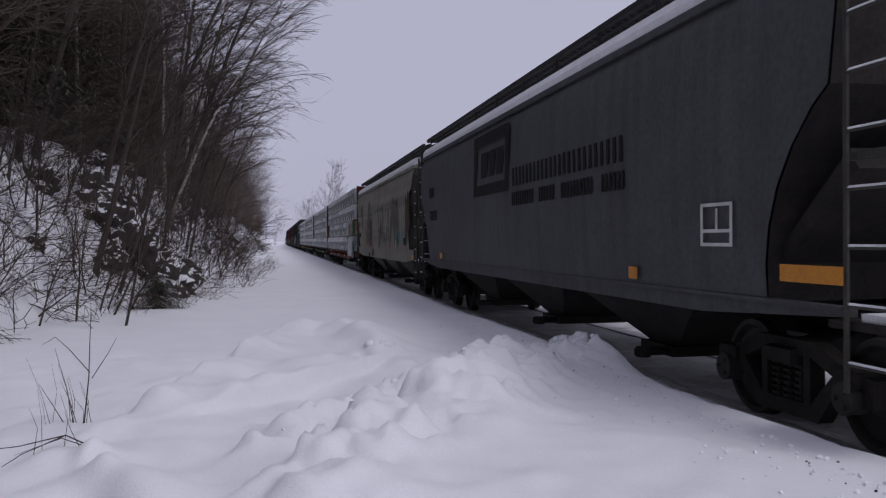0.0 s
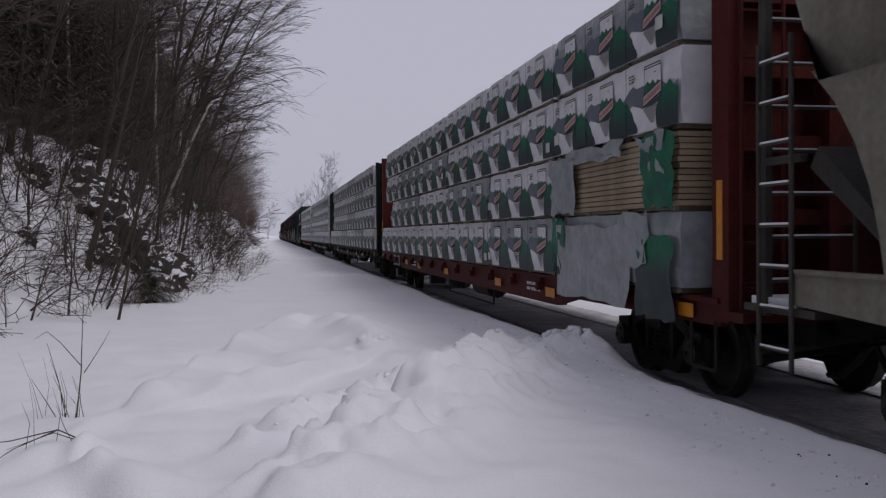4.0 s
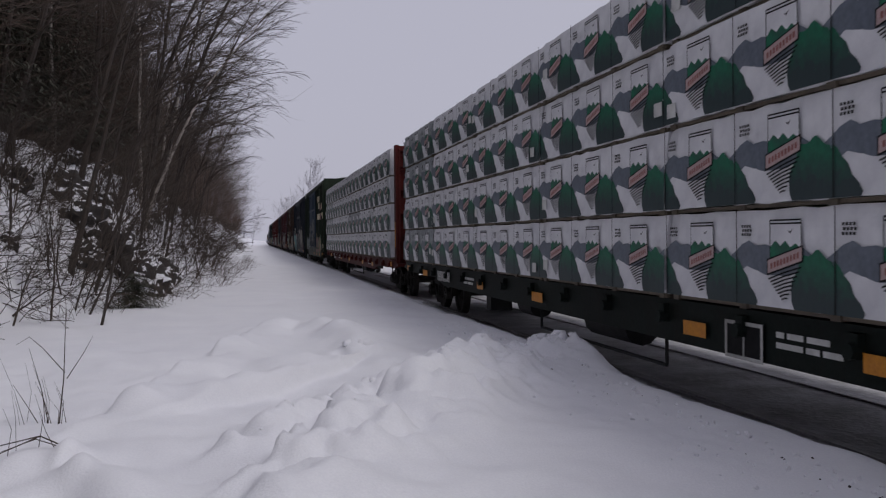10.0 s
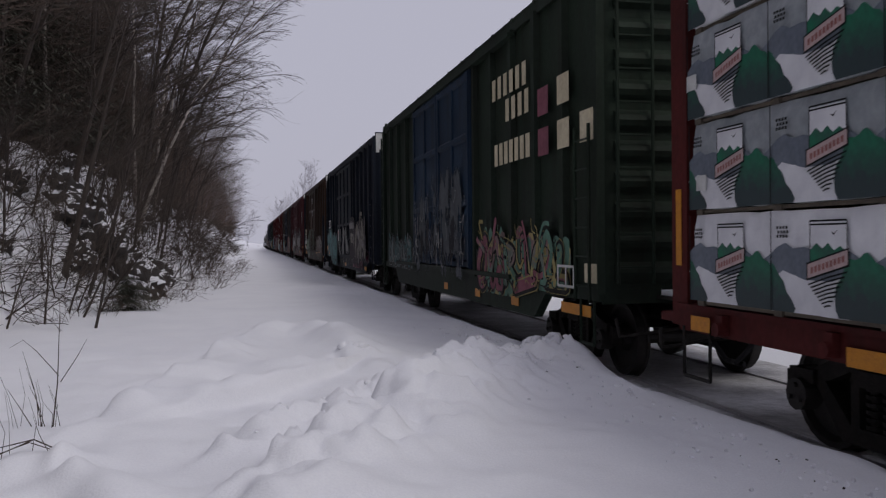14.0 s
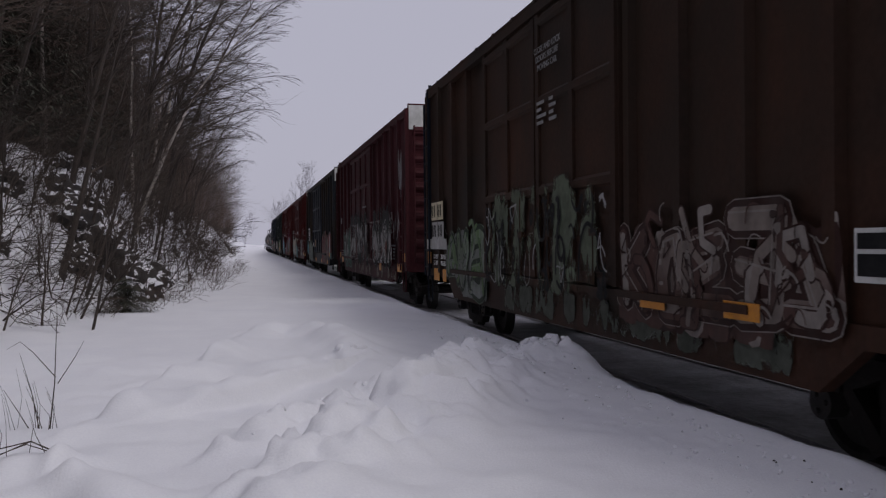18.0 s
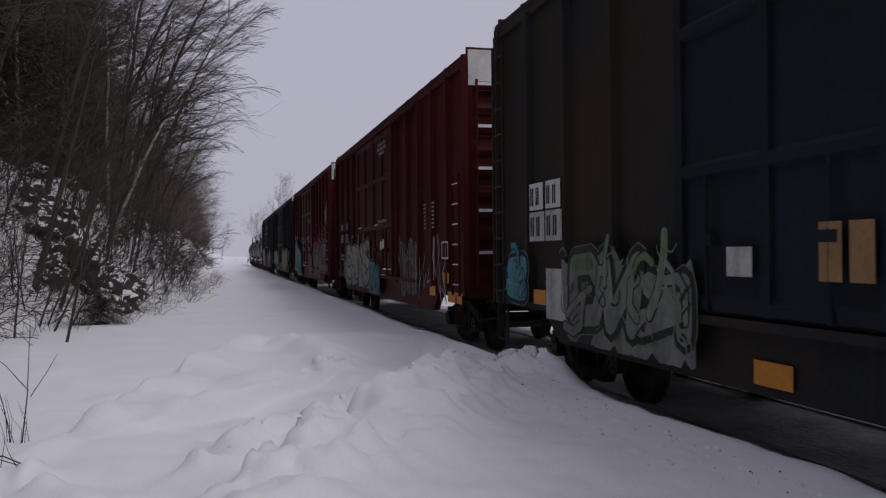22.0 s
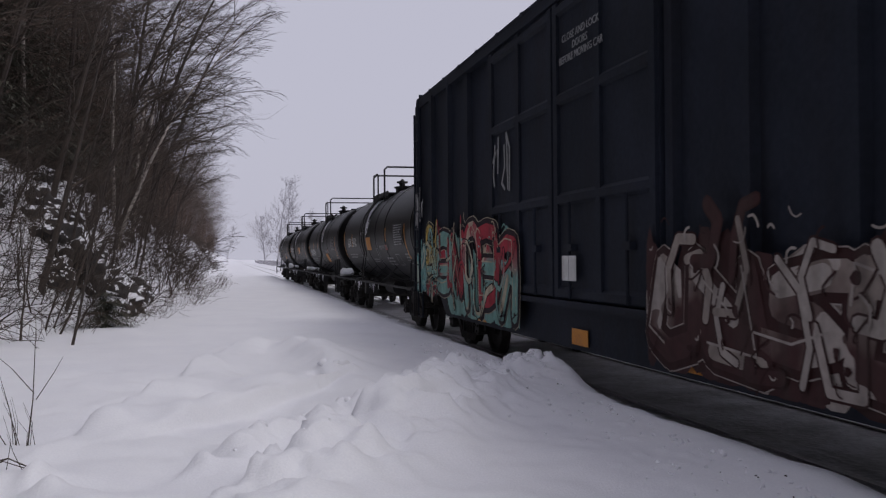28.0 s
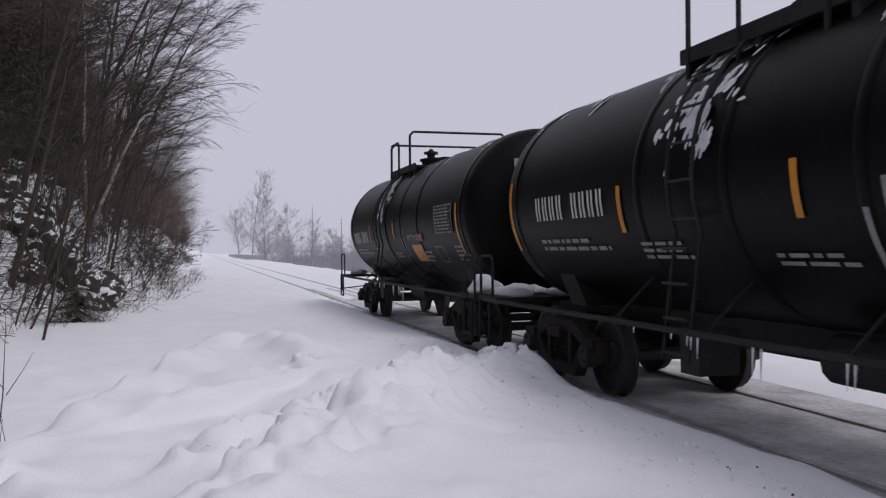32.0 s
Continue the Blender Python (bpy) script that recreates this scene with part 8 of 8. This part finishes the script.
    for i in range(30):
        y = 21 + 56 * rng.random() ** 1.4
        spots.append((bank_foot(y) - rng.uniform(0.5, 4.0), y, rng.uniform(0.3, 0.75)))
    for x, y, size in spots:
        bm = bmesh.new()
        bmesh.ops.create_icosphere(bm, subdivisions=4, radius=1)
        k = rng.random() * 50
        for v in bm.verts:
            v.co *= 0.85 + 0.5 * noise.noise(v.co * 1.3 + Vector((k, 0, 0))) + 0.28 * noise.noise(v.co * 3.1 + Vector((0, k, 0))) + 0.12 * noise.noise(v.co * 7.5 + Vector((0, 0, k)))
            v.co = Vector((v.co.x * 0.55, v.co.y * 1.0, v.co.z * 0.62))
        bm.normal_update()
        for f in bm.faces:
            f.material_index = 1 if f.normal.z > 0.55 + 0.8 * noise.noise(f.calc_center_median() * 5 + Vector((k, 0, 0))) else 0
        ob = tagged(part("boulder", bm, [ROCK, SNOW], smooth=True), "dark rock breaking through the snowy bank", "rock", "rocks of the bank")
        ob.matrix_basis = on_ground(x, y, rng.uniform(-30, 30), size, 0.0)
    # slanting stems on the slope
    for k, (x, y, h, r, l) in enumerate(((-4.0, 20.2, 6.5, 0.085, 0.20), (-2.75, 16.2, 4.6, 0.03, 0.24), (-3.6, 20.6, 5.0, 0.05, 0.34), (-3.2, 24.5, 4.6, 0.05, 0.16), (-3.4, 18.0, 4.2, 0.028, 0.42), (-3.9, 22.8, 5.5, 0.06, 0.3), (-2.9, 21.5, 4.0, 0.03, -0.1), (-3.0, 29.5, 5.0, 0.05, 0.3), (-3.3, 33.0, 5.0, 0.05, 0.25))):
        plant_tree(bare_tree(200 + k, h, r, l, TRUNK, BARK, 0.35, (0.8, 0, 0.4), 8, 0.8, 0.005), on_ground(x, y, rng.uniform(-15, 15)), "bare_tree", "slanting thin leafless tree on the snowy slope", g)
    sap = []
    for i in range(9):
        w = Wood()
        r2 = random.Random(90 + i)
        sweep(w, r2, Vector((0, 0, -0.2)), Vector((r2.uniform(-0.2, 0.8), r2.uniform(-0.3, 0.3), 1)), r2.uniform(1.8, 3.4), r2.uniform(0.018, 0.03), 2, r2.uniform(0.0, 0.09), 0.006)
        sap.append(w.mesh("stem", [BARK]))
    for i in range(230):
        y = 14 + 34 * rng.random() ** 1.3
        x = bank_foot(y) - rng.uniform(0.0, 3.6)
        ob = tagged(new("sapling"), "thin bare sapling growing from the snow", "sapling", "saplings of the bank")
        ob.matrix_basis = on_ground(x, y, rng.uniform(-90, 90), rng.uniform(0.5, 1.1))
        new("stem", rng.choice(sap)).parent = ob
    for i in range(46):
        y = 14.5 + 8 * rng.random()
        x = bank_foot(y) - rng.uniform(0.3, 2.6)
        ob = tagged(new("sapling"), "thin bare sapling bowed over the snow", "sapling", "saplings of the bank")
        ob.matrix_basis = on_ground(x, y, rng.uniform(-180, 180), rng.uniform(0.5, 0.9)) @ Matrix.Rotation(radians(rng.uniform(30, 75)), 4, "Y")
        new("stem", rng.choice(sap)).parent = ob
    # undergrowth: thin arching twigs that lie every way
    w = Wood()
    for i in range(4700):
        y = 13 + 110 * rng.random() ** 2.0
        d = rng.random() ** 0.8 * 6.0
        x = bank_foot(y) - 0.1 - d
        z = height(x, y)
        ln = rng.uniform(0.3, 1.9)
        a = rng.uniform(0, 6.28)
        p0 = Vector((x, y, z - 0.05))
        dirv = Vector((math.cos(a) + 0.35, math.sin(a) * 0.7, rng.uniform(0.1, 0.9))).normalized()
        th = 0.007 + 0.00014 * y
        line = [p0]
        for k in range(4):
            dirv = (dirv + Vector((rng.gauss(0.03, 0.34), rng.gauss(0, 0.3), rng.gauss(-0.14, 0.26)))).normalized()
            line.append(line[-1] + dirv * ln * 0.25)
        w.tube(line, [th, th * 0.85, th * 0.7, th * 0.5, th * 0.3], 3)
        for k in range(3):
            q = line[rng.randint(1, 3)]
            e = dirv + Vector((rng.gauss(0, 0.6), rng.gauss(0, 0.6), rng.gauss(0.05, 0.4)))
            h = q + e.normalized() * ln * 0.2
            w.tube([q, h, h + (e + Vector((rng.gauss(0, 0.4), rng.gauss(0, 0.4), rng.gauss(-0.2, 0.4)))).normalized() * ln * rng.uniform(0.1, 0.25)], [th * 0.6, th * 0.45, th * 0.25], 3)
    tagged(new("undergrowth", w.mesh("undergrowth", [BARK])), "tangled bare red-brown twigs on the snowy bank", "brushwood", kind="stuff")
    # thick brush between the stems above the bank
    w = Wood()
    for i in range(26000):
        y = 15 + 200 * rng.random() ** 1.5
        x = bank_foot(y) - 2.3 - rng.random() * 7 + 0.6 * (y > 40)
        z = height(x, y) + rng.random() ** 0.8 * 5.5
        ln = rng.uniform(0.5, 1.7)
        p0 = Vector((x, y, z))
        p1 = p0 + Vector((rng.gauss(0.5, 0.6), rng.gauss(0, 0.4), rng.gauss(0.7, 0.5))).normalized() * ln
        th = 0.005 + 0.00012 * y
        w.tube([p0, p1], [th, th * 0.4], 3)
    tagged(new("thicket", w.mesh("thicket", [BARK_RED])), "dense red-brown thicket of thin stems", "brushwood", kind="stuff")
    # dead grass and stalks that stand in the snow before the bank
    w = Wood()
    for i in range(150):
        cy = 17 + 45 * rng.random() ** 1.2
        cx = bank_foot(cy) + rng.uniform(-0.2, 1.0) * min(1.6, cy / 22)
        for k in range(rng.randint(1, 5)):
            x, y = cx + rng.gauss(0, 0.12), cy + rng.gauss(0, 0.3)
            p0 = Vector((x, y, height(x, y) - 0.03))
            hgt = rng.uniform(0.12, 0.6)
            p1 = p0 + Vector((rng.gauss(0.12, 0.18), rng.gauss(0, 0.16), hgt))
            p2 = p1 + Vector((rng.gauss(0.2, 0.2), rng.gauss(0, 0.1), rng.uniform(-0.2, 0.15)))
            w.tube([p0, p1, p2], [0.005, 0.004, 0.002], 3)
    tagged(new("dead_stalks", w.mesh("dead_stalks", [BARK_RED])), "dry brown stalks standing out of the snow", "dry grass", kind="stuff")


def twig_clump(name, label, x, y, stems, bend):
    """A little shrub's bare stems near the camera."""
    ob = tagged(new(name), label, "shrub")
    ob.location = (x, y, height(x, y))
    rng = random.Random(int(y * 10))
    extra = []
    for i in range(bend):
        a, ln = rng.uniform(-0.5, 0.9), rng.uniform(0.2, 0.55)
        x0, y0 = rng.uniform(-0.3, 0.1), rng.uniform(-0.1, 0.15)
        extra.append(([(x0, y0, -0.08), (x0 - 0.12 * a, y0, ln * 0.5), (x0 - 0.4 * a * ln - 0.05, y0 + rng.uniform(-0.1, 0.1), ln)], rng.uniform(0.0025, 0.0045)))
    for pts, r in stems + extra:
        r *= 0.8
        w = Wood()
        w.tube([Vector(p) for p in pts], [r * (1 - 0.7 * i / (len(pts) - 1)) for i in range(len(pts))], 5)
        new("stem", w.mesh("stem", [BARK])).parent = ob
    return ob


def far_woods():
    rng = random.Random(5)
    # these trees bear no frost; their paled colour stands for the haze
    kinds = [bare_tree(70 + i, h, 0.2, 0.0, HAZE_TWIG, HAZE_TWIG, 0.12, (0, 0, 0.4), 24, 1.0, 0.035) for i, h in enumerate((20.0, 17.0, 14.0))]
    firs = [spruce(80 + i, h, s, HAZE_NEEDLE, HAZE_TWIG, 16, 9) for i, (h, s) in enumerate(((15.0, 2.6), (12.0, 2.4)))]
    g = "pale trees in the snowfall"
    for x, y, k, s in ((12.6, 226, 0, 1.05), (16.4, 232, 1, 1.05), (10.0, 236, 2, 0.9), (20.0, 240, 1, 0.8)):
        plant_tree(kinds[k], on_ground(x, y, rng.uniform(0, 360), s), "far_tree", "tall leafless tree coloured pale to stand for snowfall haze", g)
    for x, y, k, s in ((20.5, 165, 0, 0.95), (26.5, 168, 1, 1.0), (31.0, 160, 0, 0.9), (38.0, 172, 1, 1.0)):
        plant_tree(firs[k], on_ground(x, y, rng.uniform(0, 360), s), "far_spruce", "far spruce coloured pale to stand for snowfall haze", g)
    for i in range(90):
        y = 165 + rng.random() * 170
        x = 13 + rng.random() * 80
        plant_tree(rng.choice(kinds[1:]), on_ground(x, y, rng.uniform(0, 360), rng.uniform(0.35, 0.75)), "far_tree", "far leafless tree coloured pale to stand for snowfall haze", g)
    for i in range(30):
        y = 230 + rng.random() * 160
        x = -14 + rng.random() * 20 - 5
        plant_tree(rng.choice(kinds + firs), on_ground(x, y, rng.uniform(0, 360), rng.uniform(0.5, 0.8)), "far_tree", "far tree coloured pale to stand for snowfall haze", g)
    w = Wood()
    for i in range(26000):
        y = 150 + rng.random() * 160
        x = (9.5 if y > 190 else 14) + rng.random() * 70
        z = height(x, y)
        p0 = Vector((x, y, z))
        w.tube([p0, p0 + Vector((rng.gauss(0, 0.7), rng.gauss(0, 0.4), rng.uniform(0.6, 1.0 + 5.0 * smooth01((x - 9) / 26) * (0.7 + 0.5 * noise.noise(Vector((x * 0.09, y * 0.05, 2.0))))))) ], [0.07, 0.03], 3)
    tagged(new("far_brush", w.mesh("far_brush", [HAZE_TWIG])), "brushwood beyond the line, coloured pale for snowfall haze", "brushwood", kind="stuff")


woods()
far_woods()
twig_clump("bare_shrub", "small bare shrub with thin upright stems in the snow", -1.52, 7.3, [
    ([(0, 0, -0.1), (0.05, 0, 0.35), (0.07, 0.02, 0.9)], 0.009), ([(0.07, 0.02, 0.35), (0.2, 0, 0.55), (0.27, 0, 0.68)], 0.005),
    ([(0.06, 0, 0.4), (-0.1, 0, 0.6), (-0.22, 0.1, 0.68), (-0.32, 0.1, 0.62)], 0.005),
    ([(-0.05, 0, -0.1), (-0.12, 0, 0.3), (-0.2, 0, 0.6)], 0.006), ([(-0.1, 0.05, -0.1), (-0.22, 0, 0.15), (-0.32, 0, 0.32)], 0.006),
    ([(-0.02, 0, -0.1), (-0.1, 0, 0.2), (-0.16, 0, 0.34)], 0.005)], 9)
twig_clump("fallen_branch", "thin dark branch arching out of the snow", -1.35, 6.2, [
    ([(0.12, 0, 0.0), (-0.05, 0, 0.09), (-0.35, 0, 0.03), (-0.62, 0.05, 0.0)], 0.008), ([(0.1, 0, 0.0), (-0.1, 0.1, 0.05), (-0.4, 0.1, -0.05)], 0.006),
    ([(-0.05, 0, 0.09), (-0.3, -0.1, 0.0), (-0.5, -0.2, -0.12)], 0.006)], 4)
twig_clump("bare_shrub", "forked dark twig standing in the snow", -1.62, 5.1, [
    ([(0, 0, -0.1), (0.04, 0, 0.15), (0.12, 0, 0.42)], 0.007), ([(0.02, 0, 0.05), (-0.15, 0, 0.1), (-0.22, 0, 0.12)], 0.005)], 4)


# ---- what moves ----
def motions():
    beats = [0, 1, 2] + list(range(4, 31, 2)) + [31, 32]
    for ob, s in FLEET:
        p = ob.location.copy()
        walk(ob, [(t, pose(p.x, s - travelled(t), p.z)) for t in beats])
    # wheels turn while they roll past
    for ob, s in SPINS:
        p = ob.location.copy()
        rows, ang = [], 0.0
        near = [i / 20 for i in range(0, 641) if -6 < s - travelled(i / 20) < 32]
        if not near:
            walk(ob, [(0, pose(p.x, p.y, p.z)), (32, pose(p.x, p.y, p.z))])
            continue
        start = travelled(near[0])
        if near[0] > 0.5:
            rows += [(0, pose(p.x, p.y, p.z)), (near[0] - 0.1, pose(p.x, p.y, p.z))]
        for t in near:
            rows.append((t, pose(p.x, p.y, p.z, math.degrees((travelled(t) - start) / 0.455))))
        if near[-1] < 31.5:
            m = rows[-1][1]
            rows += [(near[-1] + 0.1, m), (32, m)]
        walk(ob, rows)


motions()
